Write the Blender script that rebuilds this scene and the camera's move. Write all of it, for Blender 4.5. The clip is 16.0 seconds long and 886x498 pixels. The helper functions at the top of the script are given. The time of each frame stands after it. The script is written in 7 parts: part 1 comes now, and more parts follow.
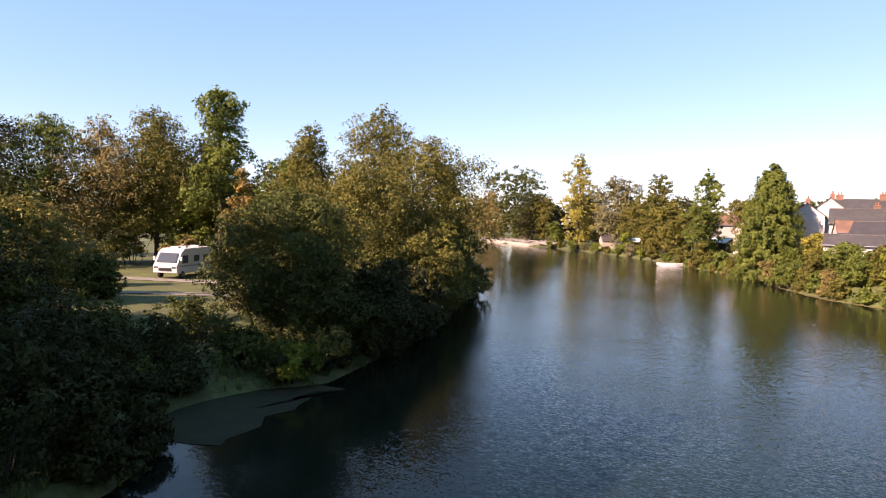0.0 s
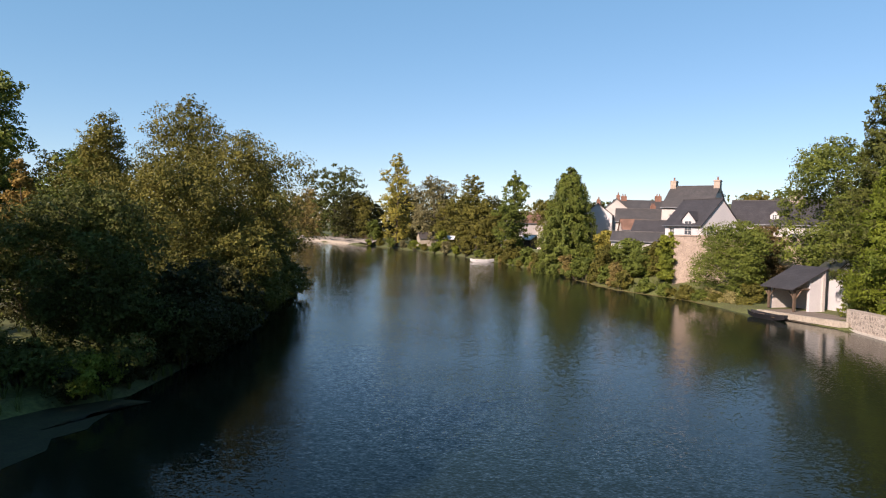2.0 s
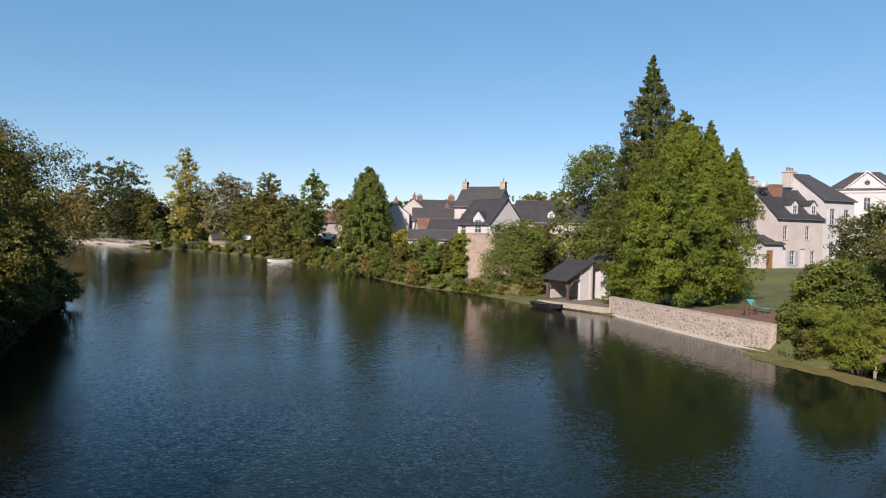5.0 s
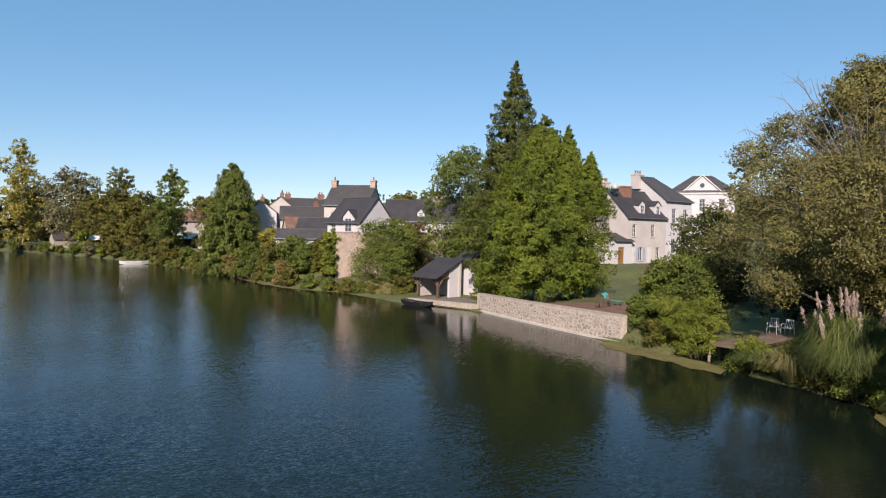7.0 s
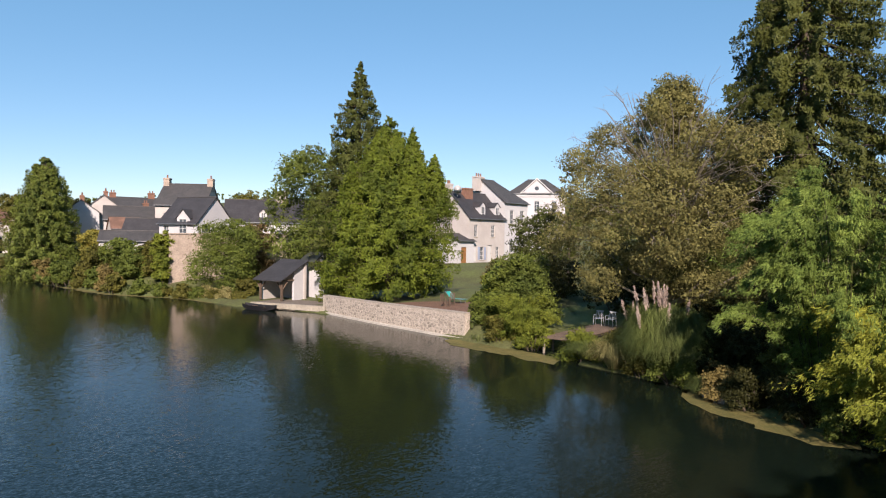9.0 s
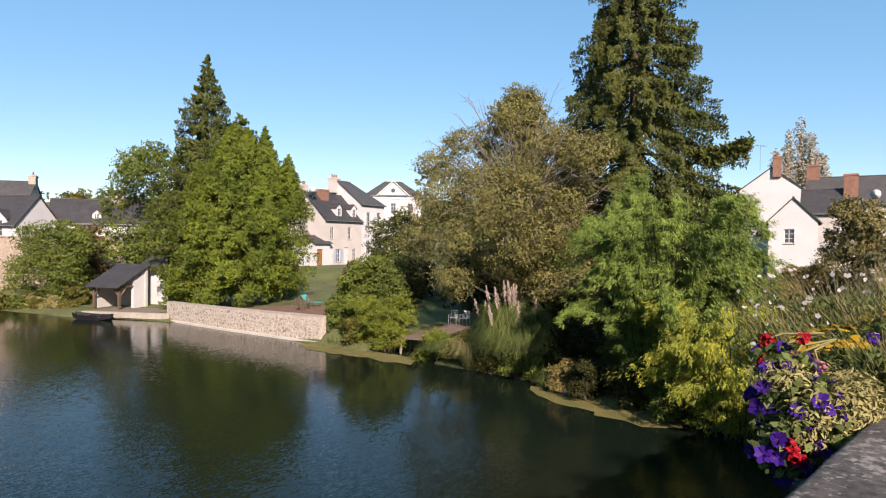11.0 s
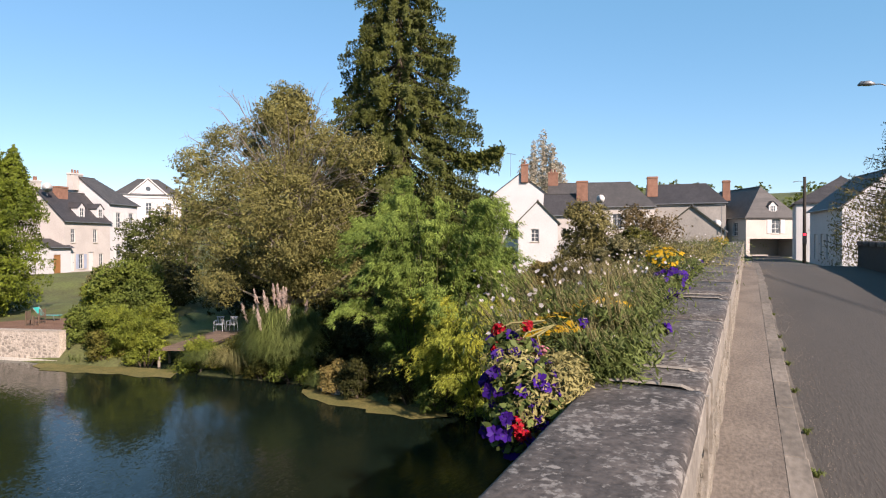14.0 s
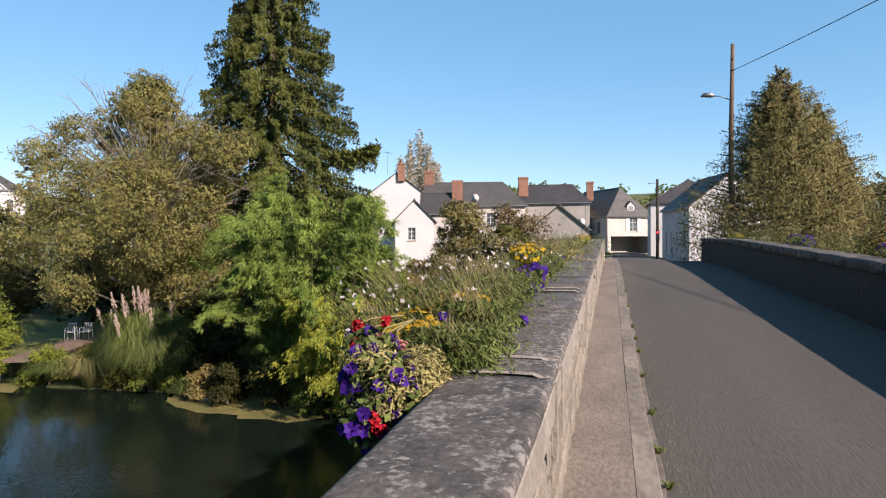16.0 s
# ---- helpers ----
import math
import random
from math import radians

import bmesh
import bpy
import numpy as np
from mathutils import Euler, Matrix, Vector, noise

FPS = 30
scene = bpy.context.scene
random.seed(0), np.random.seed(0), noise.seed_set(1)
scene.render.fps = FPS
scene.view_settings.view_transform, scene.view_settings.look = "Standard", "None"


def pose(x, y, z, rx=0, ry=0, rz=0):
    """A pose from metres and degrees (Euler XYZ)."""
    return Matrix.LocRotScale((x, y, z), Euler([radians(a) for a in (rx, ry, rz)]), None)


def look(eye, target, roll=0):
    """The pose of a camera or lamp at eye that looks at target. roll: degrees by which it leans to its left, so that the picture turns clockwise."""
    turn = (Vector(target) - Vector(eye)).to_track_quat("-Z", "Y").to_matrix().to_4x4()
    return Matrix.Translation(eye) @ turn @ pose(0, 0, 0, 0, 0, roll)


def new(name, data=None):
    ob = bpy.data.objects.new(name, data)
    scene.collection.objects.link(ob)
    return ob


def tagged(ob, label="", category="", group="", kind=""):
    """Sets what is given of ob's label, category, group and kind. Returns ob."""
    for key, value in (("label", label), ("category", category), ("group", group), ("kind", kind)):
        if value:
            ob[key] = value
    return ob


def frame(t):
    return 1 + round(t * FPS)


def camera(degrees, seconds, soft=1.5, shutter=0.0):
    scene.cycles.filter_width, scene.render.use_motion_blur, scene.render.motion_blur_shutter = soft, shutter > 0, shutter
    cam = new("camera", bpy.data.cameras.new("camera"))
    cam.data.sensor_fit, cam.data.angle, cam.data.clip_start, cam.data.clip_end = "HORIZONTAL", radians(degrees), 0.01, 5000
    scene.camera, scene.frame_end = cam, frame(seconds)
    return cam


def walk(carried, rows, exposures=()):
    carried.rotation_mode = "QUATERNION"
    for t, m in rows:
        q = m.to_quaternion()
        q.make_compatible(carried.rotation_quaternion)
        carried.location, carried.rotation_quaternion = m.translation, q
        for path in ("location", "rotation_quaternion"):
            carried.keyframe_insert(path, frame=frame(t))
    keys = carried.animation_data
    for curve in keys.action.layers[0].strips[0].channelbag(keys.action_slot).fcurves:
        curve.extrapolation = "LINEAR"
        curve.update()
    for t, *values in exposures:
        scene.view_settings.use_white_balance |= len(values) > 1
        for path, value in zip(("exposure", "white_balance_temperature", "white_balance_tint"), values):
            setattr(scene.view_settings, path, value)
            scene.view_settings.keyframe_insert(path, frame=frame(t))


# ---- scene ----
cam = camera(68.63, 16.0, soft=1.15)
PATH = [
    (0.0, pose(-0.250, 0.061, 6.000, 87.78, -1.86, 25.96)),
    (0.5, pose(-0.238, 0.066, 6.000, 87.86, -1.84, 22.22)),
    (1.0, pose(-0.225, 0.071, 6.000, 87.96, -1.85, 18.05)),
    (1.5, pose(-0.210, 0.075, 6.000, 88.04, -1.79, 13.80)),
    (2.0, pose(-0.198, 0.078, 6.000, 88.13, -1.77, 10.13)),
    (2.5, pose(-0.188, 0.080, 6.000, 88.20, -1.74, 7.29)),
    (3.0, pose(-0.179, 0.081, 6.000, 88.25, -1.70, 4.61)),
    (3.5, pose(-0.168, 0.081, 6.000, 88.35, -1.62, 1.57)),
    (4.0, pose(-0.157, 0.081, 6.000, 88.40, -1.54, -1.45)),
    (4.5, pose(-0.147, 0.081, 6.000, 88.46, -1.42, -4.41)),
    (5.0, pose(-0.136, 0.080, 6.000, 88.53, -1.33, -7.41)),
    (7.5, pose(-0.087, 0.067, 6.000, 88.70, -1.09, -21.81)),
    (8.0, pose(-0.077, 0.063, 6.000, 88.75, -1.02, -25.03)),
    (8.5, pose(-0.066, 0.057, 6.000, 88.84, -0.93, -28.41)),
    (9.0, pose(-0.054, 0.051, 6.000, 88.97, -0.83, -32.26)),
    (11.5, pose(-0.010, 0.012, 6.000, 89.32, -0.41, -48.75)),
    (12.0, pose(0.000, 0.000, 6.000, 89.33, -0.17, -53.22)),
    (12.5, pose(0.010, -0.005, 6.000, 89.39, -0.08, -56.56)),
    (13.0, pose(0.018, -0.018, 6.000, 89.46, -0.01, -59.02)),
    (13.5, pose(0.024, -0.028, 6.000, 89.46, 0.03, -61.75)),
    (14.0, pose(0.032, -0.043, 5.999, 89.47, 0.10, -64.75)),
    (14.5, pose(0.036, -0.061, 5.998, 89.43, 0.14, -67.76)),
    (15.0, pose(0.042, -0.079, 5.996, 89.37, 0.24, -70.67)),
    (15.5, pose(0.052, -0.098, 5.992, 89.36, 0.32, -73.12)),
    (16.0, pose(0.056, -0.113, 5.987, 89.31, 0.41, -75.50)),
]
walk(cam, PATH, [(0.0, 1.69, 7900, 44), (1.0, 1.33, 7400, 34), (2.0, 1.05, 7000, 29), (3.0, 0.91, 6750, 26), (5.0, 0.77, 6550, 24), (8.0, 0.83, 6550, 24), (9.5, 0.99, 6700, 24), (12.0, 1.21, 6850, 25), (16.0, 1.19, 6700, 24)])

# ---------------------------------------------------------------- light
SUN_EL, SUN_AZ = 31.0, 211.0          # degrees; azimuth clockwise from +y
world = bpy.data.worlds.new("world")
scene.world = world
world.use_nodes = True
wn = world.node_tree.nodes
sky = wn.new("ShaderNodeTexSky")
sky.sky_type, sky.sun_disc = "NISHITA", False
sky.sun_elevation, sky.sun_rotation = radians(SUN_EL), radians(SUN_AZ)
sky.air_density, sky.dust_density, sky.ozone_density, sky.altitude = 1.0, 0.0, 1.2, 900
deeper = wn.new("ShaderNodeHueSaturation")
deeper.inputs["Saturation"].default_value = 1.12
world.node_tree.links.new(sky.outputs[0], deeper.inputs["Color"])
haze = wn.new("ShaderNodeMix")              # thin even haze over the whole sky
haze.data_type = "RGBA"
haze.inputs["Factor"].default_value = 0.34
haze.inputs["B"].default_value = (1.2, 4.9, 7.3, 1)
world.node_tree.links.new(deeper.outputs[0], haze.inputs["A"])
world.node_tree.links.new(haze.outputs["Result"], wn["Background"].inputs[0])
wn["Background"].inputs[1].default_value = 0.068
sun = new("sun", bpy.data.lights.new("sun", "SUN"))
sun.data.energy, sun.data.angle, sun.data.color = 5.0, radians(0.5), (1.0, 0.90, 0.765)
sd = Vector((math.sin(radians(SUN_AZ)) * math.cos(radians(SUN_EL)), math.cos(radians(SUN_AZ)) * math.cos(radians(SUN_EL)), math.sin(radians(SUN_EL))))
sun.matrix_world = look(sd * 100, (0, 0, 0))


# ---------------------------------------------------------------- materials
def mat(name, base, rough=0.85, var=0.25, scale=1.5, fine=18.0, bump=0.3, dist=0.02, metal=0.0, other=None, amount=0.5,
        obrand=0.0, island=0.0, stretch=(1, 1, 1), spec=0.3):
    m = bpy.data.materials.new(name)
    m.use_nodes = True
    nt = m.node_tree
    n, l = nt.nodes, nt.links
    b = n["Principled BSDF"]
    b.inputs["Roughness"].default_value, b.inputs["Metallic"].default_value = rough, metal
    b.inputs["Specular IOR Level"].default_value = spec
    tc = n.new("ShaderNodeTexCoord")
    mp = n.new("ShaderNodeMapping")
    mp.inputs["Scale"].default_value = stretch
    l.new(tc.outputs["Object"], mp.inputs[0])
    big, small = n.new("ShaderNodeTexNoise"), n.new("ShaderNodeTexNoise")
    for q, s, d in ((big, scale, 5), (small, fine, 3)):
        q.inputs["Scale"].default_value, q.inputs["Detail"].default_value = s, d
        l.new(mp.outputs[0], q.inputs["Vector"])
    r1 = n.new("ShaderNodeValToRGB")
    r1.color_ramp.elements[0].position, r1.color_ramp.elements[1].position = 0.5 - amount * 0.3, 0.5 + amount * 0.3
    o = other or tuple(c * (1 - var) for c in base)
    r1.color_ramp.elements[0].color, r1.color_ramp.elements[1].color = (*o, 1), (*base, 1)
    l.new(big.outputs[0], r1.inputs[0])
    mul = n.new("ShaderNodeMapRange")
    mul.inputs[1].default_value, mul.inputs[2].default_value = 0.3, 0.7
    mul.inputs[3].default_value, mul.inputs[4].default_value = 1 - var, 1 + var * 0.6
    l.new(small.outputs[0], mul.inputs[0])
    mx = n.new("ShaderNodeVectorMath")
    mx.operation = "SCALE"
    l.new(r1.outputs[0], mx.inputs[0])
    l.new(mul.outputs[0], mx.inputs["Scale"])
    out = mx.outputs[0]
    for amt, node, sock in ((obrand, "ShaderNodeObjectInfo", "Random"), (island, "ShaderNodeNewGeometry", "Random Per Island")):
        if amt:
            g = n.new(node)
            mr = n.new("ShaderNodeMapRange")
            mr.inputs[3].default_value, mr.inputs[4].default_value = 1 - amt, 1 + amt
            l.new(g.outputs[sock], mr.inputs[0])
            m2 = n.new("ShaderNodeVectorMath")
            m2.operation = "SCALE"
            l.new(out, m2.inputs[0])
            l.new(mr.outputs[0], m2.inputs["Scale"])
            out = m2.outputs[0]
    l.new(out, b.inputs["Base Color"])
    if bump:
        bp = n.new("ShaderNodeBump")
        bp.inputs["Strength"].default_value, bp.inputs["Distance"].default_value = bump, dist
        l.new(small.outputs[0], bp.inputs["Height"])
        l.new(bp.outputs[0], b.inputs["Normal"])
    return m


def leafmat(name, base, other, island=0.28, trans=0.2, rough=0.55, scale=0.45):
    m = mat(name, base, rough=rough, var=0.2, scale=scale, fine=3.0, bump=0, other=other, amount=0.7, island=island, spec=0.10)
    nt = m.node_tree
    n, l = nt.nodes, nt.links
    b = n["Principled BSDF"]
    tr = n.new("ShaderNodeBsdfTranslucent")
    mix = n.new("ShaderNodeMixShader")
    mix.inputs[0].default_value = trans
    src = b.inputs["Base Color"].links[0].from_socket
    l.new(src, tr.inputs[0])
    l.new(b.outputs[0], mix.inputs[1])
    l.new(tr.outputs[0], mix.inputs[2])
    l.new(mix.outputs[0], n["Material Output"].inputs[0])
    return m


def watermat():
    """Dark river water: ripples tilt the surface, more in the open stream than in the lee of the right bank."""
    m = bpy.data.materials.new("river_water")
    m.use_nodes = True
    nt = m.node_tree
    n, l = nt.nodes, nt.links
    b = n["Principled BSDF"]
    b.inputs["Base Color"].default_value = (0.005, 0.009, 0.006, 1)
    b.inputs["Roughness"].default_value, b.inputs["IOR"].default_value = 0.06, 1.33
    b.inputs["Specular IOR Level"].default_value = 0.32
    tc = n.new("ShaderNodeTexCoord")

    def math_node(op, *values):
        q = n.new("ShaderNodeMath")
        q.operation = op
        for i, v in enumerate(values):
            if isinstance(v, float):
                q.inputs[i].default_value = v
            else:
                l.new(v, q.inputs[i])
        return q.outputs[0]

    tilt = None
    for size, st, turn, k in ((1.4, (1.0, 1.6, 1), 0.35, 0.12), (6.0, (0.6, 1.5, 1), -0.25, 0.34), (17.0, (0.7, 1.3, 1), 0.5, 0.62)):
        mp = n.new("ShaderNodeMapping")
        mp.inputs["Scale"].default_value, mp.inputs["Rotation"].default_value = st, (0, 0, turn)
        q = n.new("ShaderNodeTexNoise")
        q.inputs["Scale"].default_value, q.inputs["Detail"].default_value = size, 1.5
        l.new(tc.outputs["Object"], mp.inputs[0])
        l.new(mp.outputs[0], q.inputs["Vector"])
        v = n.new("ShaderNodeVectorMath")
        v.operation = "MULTIPLY_ADD"
        v.inputs[1].default_value, v.inputs[2].default_value = (k, k, 0), (-0.5 * k, -0.5 * k, 0)
        l.new(q.outputs["Color"], v.inputs[0])
        if tilt is None:
            tilt = v.outputs[0]
        else:
            add = n.new("ShaderNodeVectorMath")
            l.new(tilt, add.inputs[0])
            l.new(v.outputs[0], add.inputs[1])
            tilt = add.outputs[0]
    # breeze: ruffled patches, and calmer water in the lee of the right bank
    pz = n.new("ShaderNodeTexNoise")
    pz.inputs["Scale"].default_value, pz.inputs["Detail"].default_value = 0.07, 3
    l.new(tc.outputs["Object"], pz.inputs["Vector"])
    xyz = n.new("ShaderNodeSeparateXYZ")
    l.new(tc.outputs["Object"], xyz.inputs[0])
    across = math_node("MULTIPLY_ADD", xyz.outputs[1], 0.28, xyz.outputs[0])
    lee = n.new("ShaderNodeMapRange")
    lee.inputs[1].default_value, lee.inputs[2].default_value, lee.inputs[3].default_value, lee.inputs[4].default_value = 2.0, 24.0, 1.0, 0.3
    l.new(across, lee.inputs[0])
    mr = n.new("ShaderNodeMapRange")
    mr.inputs[1].default_value, mr.inputs[2].default_value, mr.inputs[3].default_value, mr.inputs[4].default_value = 0.34, 0.66, 0.42, 1.05
    l.new(pz.outputs[0], mr.inputs[0])
    lee2 = n.new("ShaderNodeMapRange")          # and under the left bank's trees
    lee2.inputs[1].default_value, lee2.inputs[2].default_value, lee2.inputs[3].default_value, lee2.inputs[4].default_value = -10.5, 1.0, 0.15, 1.0
    l.new(math_node("MULTIPLY_ADD", xyz.outputs[1], 0.22, xyz.outputs[0]), lee2.inputs[0])
    force = math_node("MULTIPLY", math_node("MULTIPLY", lee.outputs[0], lee2.outputs[0]), mr.outputs[0])
    sc = n.new("ShaderNodeVectorMath")
    sc.operation = "SCALE"
    l.new(tilt, sc.inputs[0])
    l.new(force, sc.inputs["Scale"])
    up = n.new("ShaderNodeVectorMath")
    up.inputs[1].default_value = (0, 0, 1)
    l.new(sc.outputs[0], up.inputs[0])
    nm = n.new("ShaderNodeVectorMath")
    nm.operation = "NORMALIZE"
    l.new(up.outputs[0], nm.inputs[0])
    l.new(nm.outputs[0], b.inputs["Normal"])
    return m


def glassmat(name, tint=(0.05, 0.06, 0.07)):
    m = bpy.data.materials.new(name)
    m.use_nodes = True
    b = m.node_tree.nodes["Principled BSDF"]
    b.inputs["Base Color"].default_value, b.inputs["Roughness"].default_value = (*tint, 1), 0.06
    return m


def slatemat(name, base, moss=None):
    m = mat(name, base, rough=0.6, var=0.25, scale=0.9, fine=9, bump=0.35, dist=0.02, other=moss, amount=0.9 if moss else 0.5, spec=0.4)
    nt = m.node_tree
    n, l = nt.nodes, nt.links
    b = n["Principled BSDF"]
    br = n.new("ShaderNodeTexBrick")
    br.inputs["Scale"].default_value = 1.0
    br.inputs["Brick Width"].default_value, br.inputs["Row Height"].default_value, br.inputs["Mortar Size"].default_value = 0.24, 0.14, 0.012
    br.inputs["Color1"].default_value, br.inputs["Color2"].default_value, br.inputs["Mortar"].default_value = (1.15, 1.15, 1.15, 1), (0.85, 0.85, 0.85, 1), (0.5, 0.5, 0.5, 1)
    tc = n.new("ShaderNodeTexCoord")
    mp = n.new("ShaderNodeMapping")
    mp.inputs["Rotation"].default_value = (radians(90), 0, 0)
    l.new(tc.outputs["Object"], mp.inputs[0])
    l.new(mp.outputs[0], br.inputs["Vector"])
    mu = n.new("ShaderNodeVectorMath")
    mu.operation = "MULTIPLY"
    l.new(b.inputs["Base Color"].links[0].from_socket, mu.inputs[0])
    l.new(br.outputs["Color"], mu.inputs[1])
    l.new(mu.outputs[0], b.inputs["Base Color"])
    return m


M = {}
M["ground"] = mat("grassy_ground", (0.098, 0.12, 0.034), var=0.35, scale=0.35, fine=6, bump=0.6, dist=0.06, other=(0.058, 0.056, 0.025), amount=0.8)
M["lawn"] = mat("lawn_grass", (0.127, 0.143, 0.0421), var=0.3, scale=0.5, fine=14, bump=0.8, dist=0.05)
M["gravel"] = mat("pale_gravel", (0.202, 0.185, 0.157), var=0.25, scale=0.6, fine=20, bump=0.5)
M["asphalt"] = mat("worn_asphalt", (0.0718, 0.0645, 0.0561), var=0.17, scale=1.1, fine=60, bump=0.6, dist=0.008, other=(0.0516, 0.0477, 0.0432), rough=0.9, stretch=(0.16, 1, 1), amount=0.9, spec=0.2)
M["pavement"] = mat("old_concrete_pavement", (0.191, 0.162, 0.132), var=0.3, scale=2.2, fine=45, bump=0.6, dist=0.006, other=(0.102, 0.085, 0.0706), amount=1.0, stretch=(0.5, 1, 1))
M["kerb"] = mat("kerb_stone", (0.168, 0.147, 0.122), var=0.3, scale=2.5, fine=22, bump=0.5, dist=0.008, obrand=0.15, stretch=(0.4, 1, 1))
M["coping"] = mat("weathered_coping_stone", (0.0926, 0.0802, 0.0718), var=0.4, scale=6.0, fine=42, bump=0.6, dist=0.006, other=(0.0371, 0.0337, 0.0314), amount=0.7, obrand=0.1)
def lichen(m, colour, scale=9.0, lo=0.60, hi=0.66, big=1.3):
    """Adds pale crusty patches to a stone material."""
    n, l = m.node_tree.nodes, m.node_tree.links
    b = n["Principled BSDF"]
    tc = n.new("ShaderNodeTexCoord")
    a, c = n.new("ShaderNodeTexNoise"), n.new("ShaderNodeTexNoise")
    a.inputs["Scale"].default_value, a.inputs["Detail"].default_value, a.inputs["Roughness"].default_value = scale, 8, 0.65
    c.inputs["Scale"].default_value, c.inputs["Detail"].default_value = big, 2
    add = n.new("ShaderNodeMath")
    add.operation = "MULTIPLY_ADD"
    add.inputs[1].default_value, add.inputs[2].default_value = 0.35, -0.175
    rp = n.new("ShaderNodeMapRange")
    rp.inputs[1].default_value, rp.inputs[2].default_value = lo, hi
    s2 = n.new("ShaderNodeMath")
    for q in (a, c):
        l.new(tc.outputs["Object"], q.inputs["Vector"])
    l.new(c.outputs[0], add.inputs[0])
    l.new(a.outputs[0], s2.inputs[0])
    l.new(add.outputs[0], s2.inputs[1])
    l.new(s2.outputs[0], rp.inputs[0])
    mx = n.new("ShaderNodeMix")
    mx.data_type = "RGBA"
    l.new(rp.outputs[0], mx.inputs["Factor"])
    l.new(b.inputs["Base Color"].links[0].from_socket, mx.inputs["A"])
    mx.inputs["B"].default_value = (*colour, 1)
    l.new(mx.outputs["Result"], b.inputs["Base Color"])
    return m


lichen(M["coping"], (0.168, 0.157, 0.143), 34.0, 0.53, 0.63, 5.0)
# mossy stone, its colour also lowered for the far parapet's shaded inner face
M["shaded_stone"] = mat("shaded_mossy_stone", (0.0252, 0.0224, 0.019), var=0.4, scale=2.0, fine=14, bump=0.8, dist=0.015, other=(0.0252, 0.0252, 0.0202), amount=0.7)
M["mortar"] = mat("lime_mortar", (0.224, 0.202, 0.171), var=0.25, scale=3, fine=30, bump=0.6, dist=0.01)
M["rubble"] = mat("tuffeau_stone", (0.235, 0.21, 0.174), var=0.35, scale=4, fine=24, bump=0.8, dist=0.012, obrand=0.18, other=(0.146, 0.129, 0.101), amount=0.8)
M["rubble_wall"] = mat("rubble_wall", (0.348, 0.286, 0.23), var=0.3, scale=1.6, fine=7, bump=0.9, dist=0.03, other=(0.264, 0.213, 0.168), amount=0.7)
M["palewall"] = mat("pale_limewashed_rubble", (0.365, 0.32, 0.27), var=0.3, scale=3.0, fine=14, bump=1.0, dist=0.03, other=(0.276, 0.239, 0.196), amount=0.8, obrand=0.22)
M["wallstone"] = mat("weathered_wall_stone", (0.305, 0.268, 0.225), var=0.35, scale=3.0, fine=14, bump=0.8, dist=0.02, other=(0.215, 0.188, 0.155), amount=0.8, obrand=0.25)
M["bridge"] = mat("bridge_masonry", (0.202, 0.179, 0.146), var=0.35, scale=1.0, fine=5, bump=0.8, dist=0.03)
M["white"] = mat("white_render", (0.425, 0.422, 0.425), var=0.08, scale=0.6, fine=8, bump=0.15)
M["cream"] = mat("cream_render", (0.40, 0.37, 0.342), var=0.12, scale=0.6, fine=8, bump=0.15)
M["greyr"] = mat("grey_render", (0.281, 0.264, 0.241), var=0.15, scale=0.6, fine=8, bump=0.15)
M["stone"] = mat("cut_limestone", (0.315, 0.281, 0.224), var=0.2, scale=1.2, fine=6, bump=0.3)
M["limestone"] = mat("pale_limestone_ledge", (0.426, 0.394, 0.342), var=0.15, scale=1.2, fine=12, bump=0.3)
M["slate"] = slatemat("slate_roof", (0.0438, 0.041, 0.0427))
M["slate2"] = slatemat("weathered_slate_roof", (0.0701, 0.0645, 0.0606), (0.0449, 0.0432, 0.0421))
M["slatemoss"] = slatemat("mossy_slate_roof", (0.0421, 0.0404, 0.0337), (0.0281, 0.0337, 0.0168))
M["tile"] = mat("old_clay_tiles", (0.168, 0.0952, 0.0673), var=0.3, scale=1.2, fine=9, bump=0.6)
M["brick"] = mat("red_brick", (0.224, 0.118, 0.0813), var=0.25, scale=2, fine=12, bump=0.5, island=0.1)
M["wood"] = mat("weathered_timber", (0.112, 0.0785, 0.0533), var=0.35, scale=2, fine=9, bump=0.5, stretch=(1, 1, 0.15))
M["plank"] = mat("grey_deck_plank", (0.14, 0.1, 0.0731), var=0.3, scale=2, fine=12, bump=0.4, obrand=0.2)
M["darkwood"] = mat("dark_timber", (0.0281, 0.0224, 0.0179), var=0.3, scale=2, fine=9, bump=0.4)
M["orange_wood"] = mat("varnished_door", (0.235, 0.112, 0.0393), var=0.2, scale=2, fine=9, bump=0.2)
M["paint"] = mat("white_paint", (0.449, 0.449, 0.438), rough=0.45, var=0.05, bump=0)
M["bluepaint"] = mat("pale_blue_paint", (0.252, 0.292, 0.371), rough=0.5, var=0.08, bump=0)
M["plastic"] = mat("white_plastic", (0.46, 0.466, 0.471), rough=0.35, var=0.04, bump=0)
M["teal"] = mat("teal_canvas", (0.0168, 0.281, 0.252), rough=0.7, var=0.1, fine=40, bump=0.2)
M["metal"] = mat("galvanised_metal", (0.235, 0.241, 0.246), rough=0.45, var=0.12, metal=0.7, bump=0)
M["darkmetal"] = mat("dark_metal", (0.0168, 0.0168, 0.0196), rough=0.5, var=0.15, metal=0.3, bump=0)
M["rubber"] = mat("tyre_rubber", (0.0112, 0.0112, 0.0112), rough=0.8, var=0.1, bump=0)
